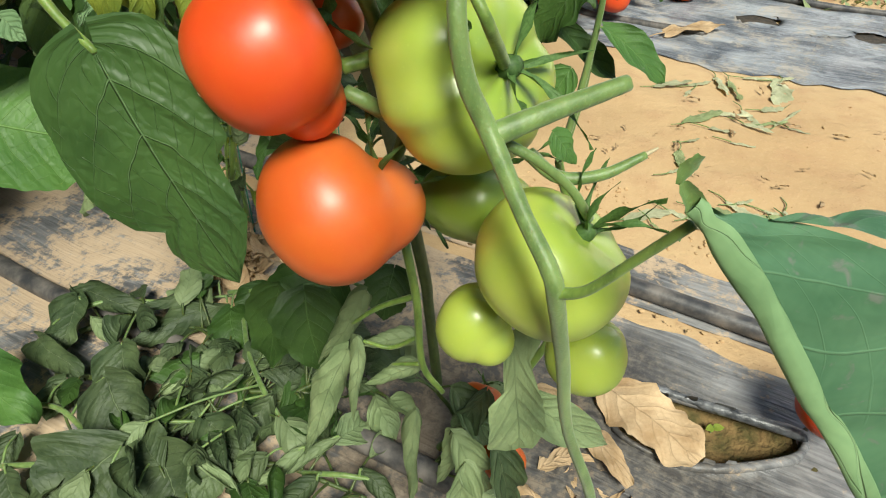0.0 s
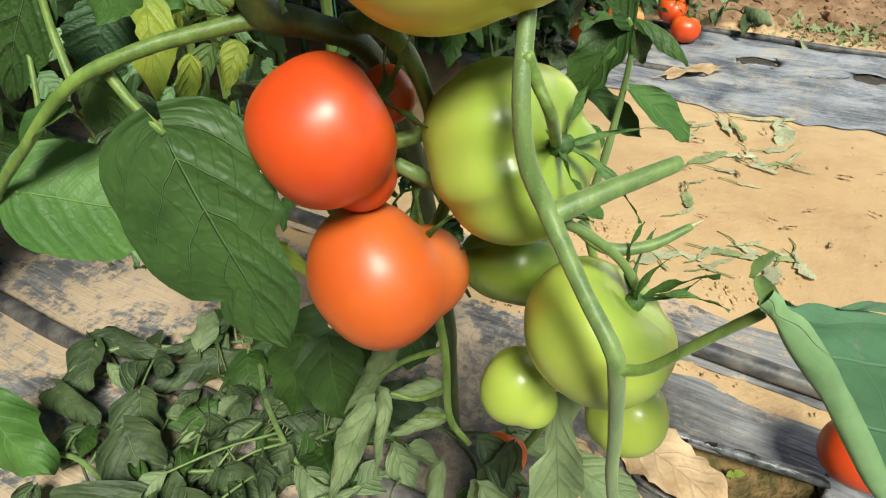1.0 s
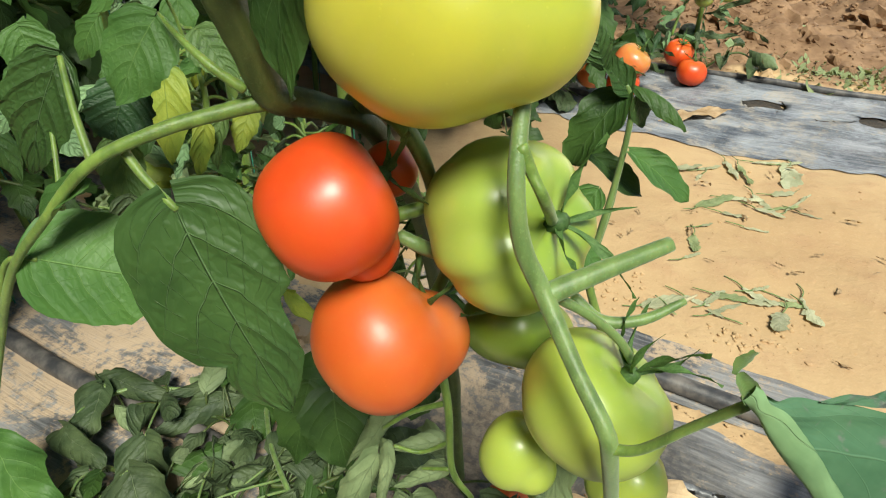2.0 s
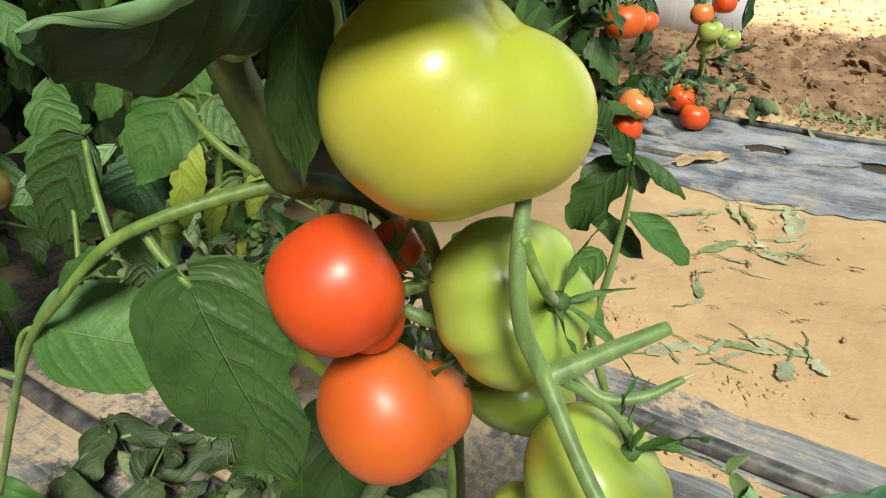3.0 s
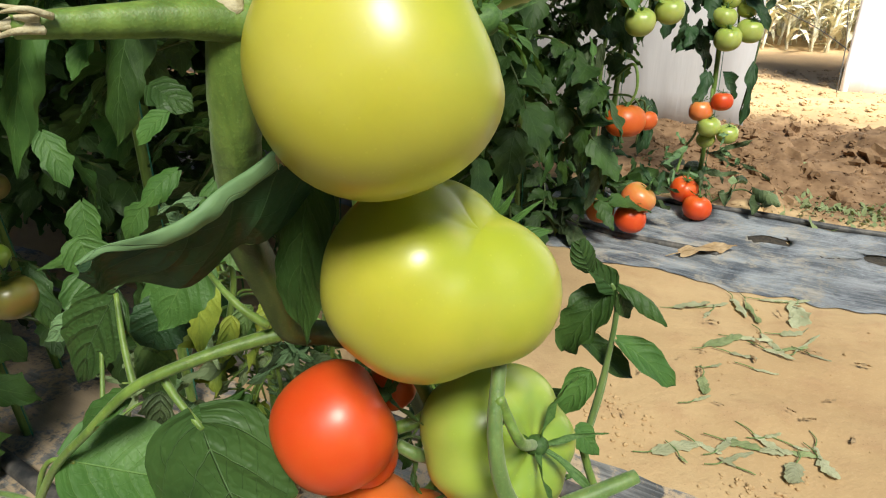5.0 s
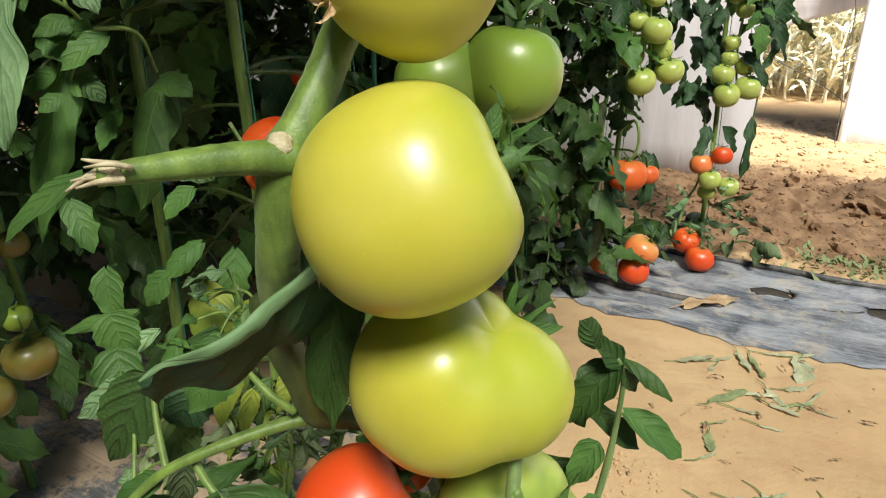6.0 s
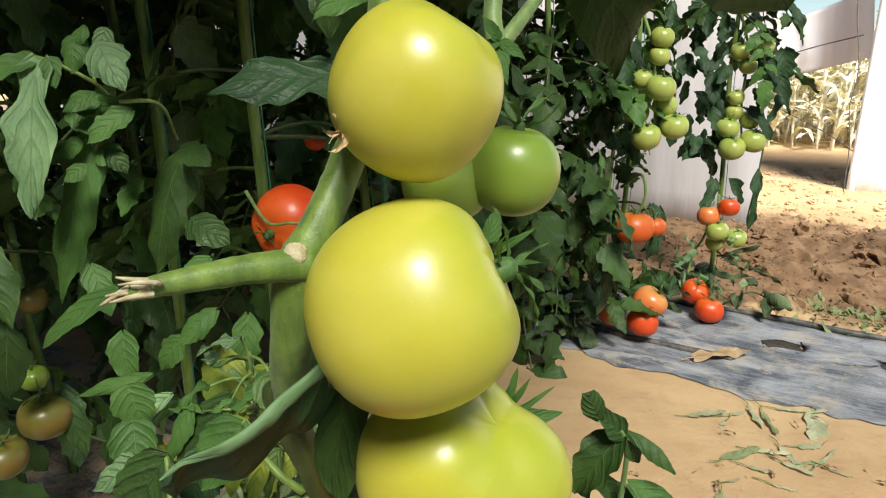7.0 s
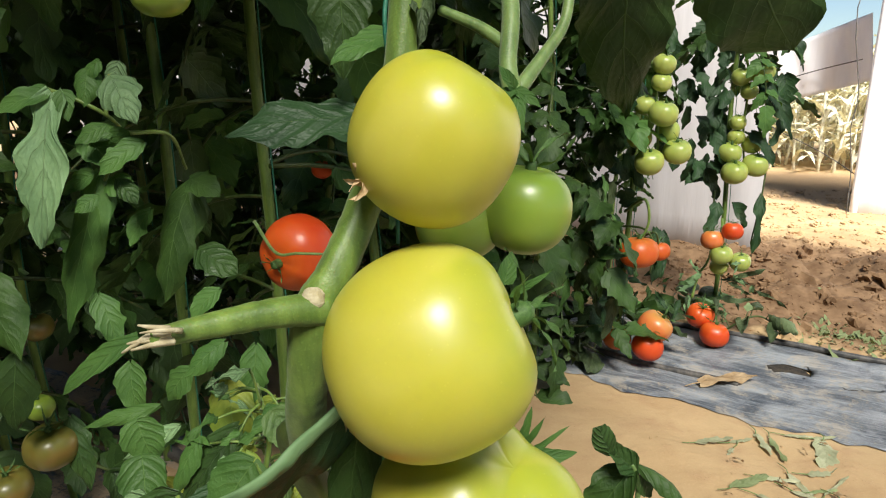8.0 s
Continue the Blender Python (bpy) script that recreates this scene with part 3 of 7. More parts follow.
def soil(x, y):
    """Height of the soil."""
    o = 0.48 * x + 0.877 * y
    s = 0.877 * x - 0.48 * y
    z = 0.012 * (noise.noise((x * 2.3, y * 2.3, 0.0))) + 0.009 * noise.noise((x * 7, y * 7, 3.0))
    bed = max(0.0, min(1.0, (o - 0.74) / 0.08)) * max(0.0, min(1.0, (1.5 - o) / 0.08))
    z += bed * (0.006 + 0.004 * noise.noise((x * 23, y * 23, 7.0)))
    if 0.6 < o < 0.71:
        z += 0.008 * math.exp(-((o - 0.655) / 0.012) ** 2)
    if o > 2.08:
        ridge = math.exp(-((o - 2.95 - 0.15 * noise.noise((s * 1.1, 0, 5))) / 0.42) ** 2)
        z += ridge * (0.035 + 0.06 * noise.noise((x * 3.1, y * 3.1, 1.0)) + 0.05 * noise.noise((x * 9.0, y * 9.0, 2.0)))
        z += min(1.0, (o - 2.08) / 0.3) * max(0.0, min(1.0, (3.7 - o) / 0.4)) * (0.035 * abs(noise.noise((x * 13, y * 13, 4.0))) + 0.05 * noise.noise((x * 4, y * 4, 9.0)))
    d = math.hypot((x - 0.30) / 0.085, (y - 0.415) / 0.055)
    return z - 0.012 - 0.024 * math.exp(-d ** 4)


def spaced(lo, hi, step, far):
    inner = list(np.arange(lo, hi + step / 2, step))
    k, left, right = step, [], []
    a = lo
    while a > -far:
        k *= 1.35
        a -= k
        left.append(a)
    a, k = hi, step
    while a < far:
        k *= 1.35
        a += k
        right.append(a)
    return left[::-1] + inner + right


gx = spaced(-1.5, 2.6, 0.028, 900)
gy = spaced(0.1, 4.4, 0.028, 900)
gv = [(x, y, soil(x, y) if abs(x) < 12 and abs(y) < 12 else -0.012) for y in gy for x in gx]
ground = part("ground", mesh_of("ground", gv, grid_faces(len(gy), len(gx)), SAND))
tagged(ground, "pale sandy soil, dug and cloddy beyond the beds", "soil", kind="structure")


def film_sheet(name, s0, s1, o0, o1, seed, holes=(), label="", step=0.014, rag=0.012, mat=FILM):
    """A strip of film laid along the row, wavy at its edges, with holes."""
    ns, no = int((s1 - s0) / step) + 1, max(3, int((o1 - o0) / step) + 1)
    S, O = np.linspace(s0, s1, ns), np.linspace(o0, o1, no)
    verts, uvs = [], []
    for i, s in enumerate(S):
        e0 = rag * noise.noise((s * 4, seed, 0)) + 0.5 * rag * noise.noise((s * 17, seed, 1))
        e1 = rag * noise.noise((s * 4, seed, 8)) + 0.5 * rag * noise.noise((s * 17, seed, 9))
        for j, o in enumerate(O):
            f = j / (no - 1)
            oo = o + e0 * (1 - f) + e1 * f
            x, y = ALONG * s + ACROSS * oo
            z = soil(x, y) if not any(inside(h, x, y) for h in holes) else -0.012
            if name == "mulch_film" and holes:
                d = math.hypot((x - 0.30) / 0.085, (y - 0.415) / 0.055)
                z += 0.024 * math.exp(-d ** 4) * 0.9
            z += 0.002 + 0.006 * min(1.0, min(j, no - 1 - j) / 4) + 0.0016 * noise.noise((s * 3, oo * 26, seed)) + 0.001 * noise.noise((s * 8, oo * 70, seed + 4)) + 0.004 * abs(noise.noise((s * 2.2, oo * 9, seed + 2)))
            verts.append((s, oo, z))
    faces = []
    for f in grid_faces(ns, no):
        c = np.mean([verts[k][:2] for k in f], axis=0)
        x, y = ALONG * c[0] + ACROSS * c[1]
        if not any(inside(h, x, y) for h in holes):
            faces.append(f)
    used = sorted({k for f in faces for k in f})
    kept = set(faces)
    rim = {k for f in grid_faces(ns, no) if f not in kept for k in f} & set(used)
    for k in rim:
        x, y = ALONG * verts[k][0] + ACROSS * verts[k][1]
        for h in holes:
            if math.hypot(x - np.mean([q[0] for q in h]), y - np.mean([q[1] for q in h])) < 0.16:
                best = None
                for p, q in zip(h, h[1:] + h[:1]):
                    p, q = np.array(p), np.array(q)
                    t = max(0.0, min(1.0, float(np.dot(np.array([x, y]) - p, q - p) / np.dot(q - p, q - p))))
                    near = p + (q - p) * t
                    dd = math.hypot(near[0] - x, near[1] - y)
                    if best is None or dd < best[0]:
                        best = (dd, near)
                verts[k] = (float(best[1] @ ALONG), float(best[1] @ ACROSS), verts[k][2])
    remap = {k: i for i, k in enumerate(used)}
    me = mesh_of(name, [verts[k] for k in used], [tuple(remap[k] for k in f) for f in faces], mat)
    ob = part(name, me, None, m=Matrix.Rotation(ROW_TURN, 4, "Z"))
    return tagged(ob, label, "mulch film", kind="structure")


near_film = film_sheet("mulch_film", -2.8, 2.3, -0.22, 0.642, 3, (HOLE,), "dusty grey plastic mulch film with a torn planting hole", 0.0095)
# raised lip of film round the torn hole
lip = [(x + 0.0015 * math.sin(k * 2.3), y + 0.0015 * math.cos(k * 1.7), soil(x, y) + 0.024 * math.exp(-math.hypot((x - 0.30) / 0.085, (y - 0.415) / 0.055) ** 4) * 0.9 + 0.010 + 0.003 * math.sin(k * 1.9) ** 2) for k, (x, y) in enumerate(HOLE + HOLE[:1])]
lv = tube(lip, [0.0026, 0.0032, 0.0022, 0.0030, 0.0024, 0.0032, 0.0026], 90, 9, 0.08, 4)
part("torn_edge", mesh_of("torn_edge", (np.array(lv[0]) @ np.array(Matrix.Rotation(ROW_TURN, 3, "Z"))), lv[1], FILM), near_film, "curled edge of the torn film")
flap = [(0.222, 0.484, 0.004), (0.262, 0.471, 0.007), (0.300, 0.455, 0.006), (0.350, 0.431, 0.008), (0.398, 0.411, 0.007), (0.407, 0.402, 0.004)]
fv = tube(flap, [0.003, 0.0050, 0.0046, 0.0060, 0.0064, 0.0030], 60, 12, 0.12, 8)
part("film_flap", mesh_of("film_flap", np.array(fv[0]) @ np.array(Matrix.Rotation(ROW_TURN, 3, "Z")), fv[1], FILM_FOLD), near_film, "glossy black fold of film along the torn hole")
hem = [(0.408, 0.404, 0.003), (0.390, 0.386, 0.004), (0.352, 0.376, 0.005), (0.300, 0.373, 0.004), (0.250, 0.385, 0.003), (0.215, 0.410, 0.003)]
hv = tube(hem, [0.003, 0.0045, 0.005, 0.0052, 0.0045, 0.003], 60, 12, 0.06, 9)
part("film_hem", mesh_of("film_hem", np.array(hv[0]) @ np.array(Matrix.Rotation(ROW_TURN, 3, "Z")), hv[1], FILM), near_film, "dusty turned-in hem of the torn film")
# film bed out of view, added with the extra row to darken the ground
film_sheet("mulch_film", -3.2, 3.2, -1.85, -1.05, 9, (), "unseen dusty grey plastic mulch film under the added row of vines", 0.05)
film_sheet("mulch_film", -4.2, 3.4, 0.668, 0.785, 5, (), "narrow grey mulch film strip beside the drip pipe")


def round_hole(x, y, rx, ry, turn):
    return tuple((x + rx * math.cos(a) * math.cos(turn) - ry * math.sin(a) * math.sin(turn), y + rx * math.cos(a) * math.sin(turn) + ry * math.sin(a) * math.cos(turn)) for a in np.linspace(0, 6.0, 9))


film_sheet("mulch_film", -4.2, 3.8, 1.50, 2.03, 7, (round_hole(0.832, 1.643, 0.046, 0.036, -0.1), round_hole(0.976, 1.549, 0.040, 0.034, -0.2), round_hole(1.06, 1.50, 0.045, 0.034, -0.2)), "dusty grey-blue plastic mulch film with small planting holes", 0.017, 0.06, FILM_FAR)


def drip_pipe(o, s0, s1, r, seed, lift=0.012):
    pts = []
    for s in np.linspace(s0, s1, 34):
        oo = o + 0.012 * noise.noise((s * 1.7, seed, 0))
        x, y = ALONG * s + ACROSS * oo
        pts.append((x, y, soil(x, y) + r + lift + 0.003 * noise.noise((s * 5, seed, 2))))
    ob = part("drip_pipe", mesh_of("drip_pipe", *tube(pts, [r, r], 200, 12, 0.02, seed)[:2], PIPE))
    return tagged(ob, "black plastic drip irrigation pipe coated with dust", "irrigation pipe", "drip pipes")


drip_pipe(0.333, -4.0, 3.2, 0.0125, 1, 0.004)
drip_pipe(0.692, -4.0, 3.2, 0.0125, 2, 0.004)
drip_pipe(1.665, -2.4, -0.15, 0.009, 3, 0.003)
drip_pipe(2.02, -4.0, 3.6, 0.009, 4, 0.003)

# moss and dead film in the hole, clods beyond
rng = np.random.default_rng(11)


def clod_mesh(name, seed, fine, rough=0.3):
    bm = bmesh.new()
    bmesh.ops.create_icosphere(bm, subdivisions=fine, radius=1)
    for v in bm.verts:
        n = noise.noise(v.co * 1.6 + Vector((seed, 0, 0))) * rough - abs(noise.noise(v.co * 2.7 + Vector((0, seed, 0)))) * rough * 0.9 + noise.noise(v.co * 6.0 + Vector((0, seed, 4))) * rough * 0.5
        v.co *= 1 + n
        v.co.z *= 0.7
    vs = np.array([v.co[:] for v in bm.verts])
    fs = [tuple(v.index for v in f.verts) for f in bm.faces]
    bm.free()
    return vs, fs


base_clods = [clod_mesh("clod", k, 3, 0.6) for k in range(5)]
crumb_clods = [clod_mesh("clod", k + 9, 1, 0.6) for k in range(6)]
pieces = []
for k in range(5600):
    o, s = rng.uniform(2.1, 3.5), rng.uniform(-0.6, 1.7)
    x, y = ALONG * s + ACROSS * o
    lump = k < 380
    size = 0.018 + 0.052 * rng.random() ** 2.5 if lump else 0.002 + 0.008 * rng.random() ** 2
    v, f = base_clods[k % 5] if lump else crumb_clods[k % 6]
    a = rng.uniform(0, 6.28)
    r2 = np.array([[math.cos(a), -math.sin(a), 0], [math.sin(a), math.cos(a), 0], [0, 0, 1]])
    pieces.append((v @ r2 * size * rng.uniform(0.7, 1.4, 3) + np.array([x, y, soil(x, y) - size * (0.38 if lump else 0.0)]), f, np.zeros((len(v), 2))))
v, f, u = joined(pieces)
tagged(part("soil_clods", mesh_of("soil_clods", v, f, SAND, smooth=False)), "brown clods of freshly dug soil in a low ridge", "soil", kind="stuff")

pieces = []
for k in range(1800):
    x, y = rng.uniform(1.25, 3.6), rng.uniform(2.9, 4.9)
    if 0.48 * x + 0.877 * y < 3.4:
        continue
    size = 0.004 + 0.024 * rng.random() ** 3
    v, f = base_clods[k % 5] if size > 0.02 else crumb_clods[k % 6]
    pieces.append((v * size * rng.uniform(0.7, 1.4, 3) + np.array([x, y, soil(x, y) + size * 0.1]), f, np.zeros((len(v), 2))))
v, f, u = joined(pieces)
tagged(part("rubble", mesh_of("rubble", v, f, SAND, smooth=False)), "pale sunlit earth crumbs outside the open side", "soil", kind="stuff")

pieces = []
for k in range(660):
    o, s = rng.uniform(0.8, 1.5), rng.uniform(-0.3, 1.0)
    if k > 300:
        o, s = 0.655 + rng.normal(0, 0.007), rng.uniform(-0.3, 0.6)
    x, y = ALONG * s + ACROSS * o
    size = 0.001 + 0.003 * rng.random() ** 3
    if k > 420:
        x, y = (0.27 + rng.normal(0, 0.03), 0.875 + rng.normal(0, 0.04)) if k < 560 else (0.45 + rng.normal(0, 0.05), 0.725 + rng.normal(0, 0.025))
        size = 0.001 + 0.0045 * rng.random() ** 3
    v, f = crumb_clods[k % 6]
    pieces.append((v * size * rng.uniform(0.7, 1.3, 3) + np.array([x, y, soil(x, y) + size * 0.3]), f, np.zeros((len(v), 2))))
v, f, u = joined(pieces)
tagged(part("soil_crumbs", mesh_of("soil_crumbs", v, f, SAND, smooth=False)), "small crumbs of sandy soil scattered on the path", "soil", kind="stuff")

# very dark soil patches under the three holes of the far film
for hx, hy in ((0.835, 1.643), (0.976, 1.550), (1.06, 1.49)):
    pv = [(hx + 0.1 * (i / 12 - 0.5), hy + 0.09 * (j / 12 - 0.5), soil(hx, hy) + 0.006 + 0.003 * noise.noise((i * 0.7, j * 0.7, hx))) for i in range(13) for j in range(13)]
    tagged(part("hole_soil", mesh_of("hole_soil", pv, grid_faces(13, 13), DARK_SOIL)), "patch of dark soil under a planting hole", "soil", kind="stuff")
patch = []
for i in range(40):
    for j in range(26):
        x, y = 0.17 + 0.27 * i / 39, 0.325 + 0.175 * j / 25
        patch.append((x, y, soil(x, y) + 0.007 + 0.003 * noise.noise((x * 60, y * 60, 1)) + 0.002 * noise.noise((x * 170, y * 170, 2)) - 0.03 * max(0, (((x - 0.305) / 0.13) ** 2 + ((y - 0.413) / 0.085) ** 2) - 0.8)))
tagged(part("mossy_soil", mesh_of("mossy_soil", patch, grid_faces(40, 26), MOSS)), "damp mossy brown soil in the planting hole", "soil", kind="stuff")

seedling = thing("seedling", (0.326, 0.433, soil(0.326, 0.433) + 0.008), "tiny green seedling in the mossy planting hole", "seedling")
part("stem", mesh_of("seedling_stem", *tube([(0, 0, 0), (0, 0, 0.006), (0.001, 0, 0.011)], [.0008, .0006], 6, 6, 0)[:2], STEM_PALE), seedling)
for k, tip in enumerate(((0.011, -0.003, 0.013), (-0.010, -0.004, 0.012))):
    v, f, u = leaf_between((0, 0, 0.010), tip, 0.008, (0, -0.4, 0.9), nu=8, nv=5, lobes=1, cut=0, bend=0.3, seed=k)
    part("leaf", mesh_of("seedling_leaf", v, f, LEAF_YELLOW, u), seedling)

# ---------------------------------------------------------------- greenhouse side and the land outside
def plastic_material(name, a, c):
    m, nt, b = mat_new(name)
    folds = noise_tex(nt, coords(nt, "Object", (9, 9, 1.2)), 1.0, 4.0)
    nt.links.new(mix(nt, ramp(nt, folds, 0.3, 0.7), a, c), b.inputs["Base Color"])
    b.inputs["Roughness"].default_value = 0.35
    bump(nt, b, folds, 0.4, 0.03)
    tr = nt.nodes.new("ShaderNodeBsdfTranslucent")
    tr.inputs[0].default_value = (*c, 1)
    ms = nt.nodes.new("ShaderNodeMixShader")
    ms.inputs[0].default_value = 0.2
    nt.links.new(b.outputs[0], ms.inputs[1])
    nt.links.new(tr.outputs[0], ms.inputs[2])
    nt.links.new(ms.outputs[0], nt.nodes["Material Output"].inputs[0])
    return m


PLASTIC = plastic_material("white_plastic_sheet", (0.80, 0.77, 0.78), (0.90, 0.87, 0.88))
# darker copy of the same sheet: the wall's shade put into its colour
PLASTIC_DIM = plastic_material("dim_plastic_sheet", (0.56, 0.525, 0.53), (0.68, 0.645, 0.65))
POST = plain_material("white_post", (0.72, 0.70, 0.72), (0.84, 0.82, 0.84), 9, 0.5)
STRAW = leaf_material("maize_dry", (0.46, 0.43, 0.30), (0.82, 0.79, 0.65), (0.64, 0.60, 0.46), 0.7, 0.12, 0.3)


def sheet_between(name, low0, high0, low1, high1, waves, seed, label, mat=PLASTIC):
    """A hanging plastic sheet between four corners, with soft folds and a thickness."""
    nu, nv = 60, 14
    low0, high0, low1, high1 = (np.array(p, float) for p in (low0, high0, low1, high1))
    d = low1 - low0
    nrm = np.array([-d[1], d[0], 0]) / np.linalg.norm(d)
    verts = []
    for i in range(nu):
        f = i / (nu - 1)
        for j in range(nv):
            g = j / (nv - 1)
            w = waves * (math.sin(f * 31 + seed + g * 0.6) * 0.6 + noise.noise((f * 9, g * 2, seed)))
            verts.append((low0 * (1 - f) + low1 * f) * (1 - g) + (high0 * (1 - f) + high1 * f) * g + nrm * w)
    ob = part(name, mesh_of(name, verts, grid_faces(nu, nv), mat))
    sol = ob.modifiers.new("thickness", "SOLIDIFY")
    sol.thickness = 0.002
    return tagged(ob, label, "plastic sheet", kind="structure")


WALL_END = (1.235, 2.85)
sheet_between("wall_plastic", (-4.03, 5.73, -0.05), (-4.03, 5.73, 2.6), (WALL_END[0], WALL_END[1], -0.05), (WALL_END[0], WALL_END[1], 2.6), 0.03, 1, "whitish greenhouse side wall of plastic sheet", PLASTIC_DIM)
sheet_between("wall_plastic_end", (2.27, 3.99, -0.08), (2.27, 3.99, 2.6), (4.4, 2.82, -0.08), (4.4, 2.82, 2.6), 0.03, 4, "bright white plastic curtain at the greenhouse end")
sheet_between("plastic_valance", (1.892, 4.7, 0.58), (1.854, 4.7, 0.916), (2.477, 4.34, 0.78), (2.413, 4.34, 1.187), 0.012, 8, "strip of whitish plastic stretched across the opening")
sheet_between("wall_plastic_back", (-6.9, -0.6, -0.08), (-6.9, -0.6, 2.64), (5.4, -7.2, -0.08), (5.4, -7.2, 2.64), 0.03, 6, "whitish plastic side wall behind the beds", PLASTIC_DIM)
for name, pts, r, lab in (("wire", [(1.93, 4.62, 0.745), (2.15, 4.46, 0.835), (2.373, 4.3, 0.906)], 0.004, "thin dark wire across the plastic strip"), ("string", [(2.245, 3.965, 1.6), (2.10, 3.93, 1.17), (2.175, 3.93, 0.709), (2.16, 3.93, 0.50), (2.20, 3.93, 0.26), (2.21, 3.93, -0.012)], 0.003, "loose dark string hanging beside the post"), ("string", [(1.90, 4.695, 0.59), (1.97, 4.55, 0.48), (2.18, 4.25, 0.33), (2.265, 3.985, 0.22)], 0.003, "loose dark string hanging beside the post")):
    tagged(part(name, mesh_of(name, *tube(pts, [r, r], 16, 6, 0)[:2], PIPE)), lab, "wire")
post = part("greenhouse_post", mesh_of("greenhouse_post", *tube([(2.27, 3.97, -0.1), (2.275, 3.97, 1.2), (2.28, 3.97, 2.6)], [0.022, 0.022], 12, 14, 0.0)[:2], POST))
tagged(post, "white greenhouse post at the open side", "post", kind="structure")


ROOF, rn, rb = mat_new("roof_plastic_film")
rmx = rn.nodes.new("ShaderNodeMixShader")
rtp = rn.nodes.new("ShaderNodeBsdfTransparent")
rtr = rn.nodes.new("ShaderNodeBsdfTranslucent")
rfog = noise_tex(rn, coords(rn, "Object"), 0.8, 4.0)
rn.links.new(ramp(rn, rfog, 0.3, 0.7, 0.012, 0.03), rmx.inputs[0])
rtp.inputs[0].default_value = (0.46, 0.455, 0.44, 1)
rtr.inputs[0].default_value = (0.86, 0.85, 0.83, 1)
rn.links.new(rtp.outputs[0], rmx.inputs[1])
rn.links.new(rtr.outputs[0], rmx.inputs[2])
rn.links.new(rmx.outputs[0], rn.nodes["Material Output"].inputs[0])
roof_v = []
for i in range(41):
    s = -9 + 18 * i / 40
    for j in range(25):
        o = -5 + 6.95 * j / 24
        x, y = ALONG * s + ACROSS * o
        roof_v.append((x, y, 2.62 + 0.75 * math.sin(math.pi * j / 24) + 0.03 * noise.noise((s, o * 3, 0))))
tagged(part("ceiling", mesh_of("roof_film", roof_v, grid_faces(41, 25), ROOF)), "hazy translucent plastic greenhouse roof film", "greenhouse roof", kind="structure")


def maize_plant(seed, height):
    rng2 = np.random.default_rng(seed)
    stem = tube([(0, 0, 0), (0.02, 0.01, height * 0.5), (0.0, 0.03, height)], [0.014, 0.011, 0.004], 10, 6, seed=seed)
    blades = []
    for k in range(13):
        z = height * (0.06 + 0.9 * k / 13)
        a = k * 2.4 + rng2.uniform(-0.5, 0.5)
        l = rng2.uniform(0.25, 0.45)
        d = np.array([math.cos(a), math.sin(a), rng2.uniform(-0.2, 0.9)])
        blades.append(leaf_between((0, 0, z), np.array([0, 0, z]) + d * l, 0.04, (0, 0, 1), nu=10, nv=3, lobes=1, cut=0, fold=0.3, bend=rng2.uniform(0.8, 2.2), heart=0, ripple=0.02, seed=seed * 31 + k))
    return joined([stem] + blades)


maize_meshes = [mesh_of("maize", *(lambda q: (q[0], q[1], STRAW, q[2]))(maize_plant(k, 0.95 + 0.06 * k))) for k in range(4)]
for k in range(168):
    r, c = divmod(k, 24)
    x, y = 1.6 + c * 0.14 + rng.uniform(-0.08, 0.08), 6.6 + r * 0.4 - c * 0.05 + rng.uniform(-0.15, 0.15)
    e = part("maize_plant", maize_meshes[k % 4], None, m=pose(x, y, -0.02, rng.uniform(-6, 6), rng.uniform(-6, 6), rng.uniform(0, 360)))
    tagged(e, "dry yellowing maize plant in the sunlit field", "maize", "maize field")

# weeds beside the second bed
pieces = []
for k in range(760):
    o, s = rng.normal(2.19, 0.075), rng.uniform(-0.05, 0.9)
    x, y = ALONG * s + ACROSS * o
    l = rng.uniform(0.012, 0.042) * (1.6 if k % 13 == 0 else 1)
    a = rng.uniform(0, 6.28)
    b0 = np.array([x, y, soil(x, y)])
    pieces.append(leaf_between(b0, b0 + np.array([math.cos(a) * 0.6, math.sin(a) * 0.6, rng.uniform(0.05, 0.7)]) * l, l * 0.32, (math.cos(a), math.sin(a), 1), nu=5, nv=3, lobes=1, cut=0, bend=1.0, heart=0, seed=k))
v, f, u = joined(pieces)
tagged(part("weeds", mesh_of("weeds", v, f, LITTER_FRESH, u)), "low green weeds along the edge of the far bed", "grass", kind="stuff")

# ---------------------------------------------------------------- neighbouring plants
def whole_leaf(name, kind, material):
    """Stalk and leaflets of one leaf as one mesh."""
    st, bl = kind
    v, f, u = joined([st, bl])
    me = mesh_of(name, v, f, [STEM_DARK, material], u)
    idx = np.ones(len(f), dtype=np.int32)
    idx[:len(st[1])] = 0
    me.polygons.foreach_set("material_index", idx)
    return me


LEAF_KINDS = []
for k in range(8):
    kind = compound_leaf(0.25 + 0.02 * (k % 4), 3 + k % 2, 40 + k, 0.7 + 0.12 * (k % 5), 0.085 + 0.009 * (k % 3), 0.2)
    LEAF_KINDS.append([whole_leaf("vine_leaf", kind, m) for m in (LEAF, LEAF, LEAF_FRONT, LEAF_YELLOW)])


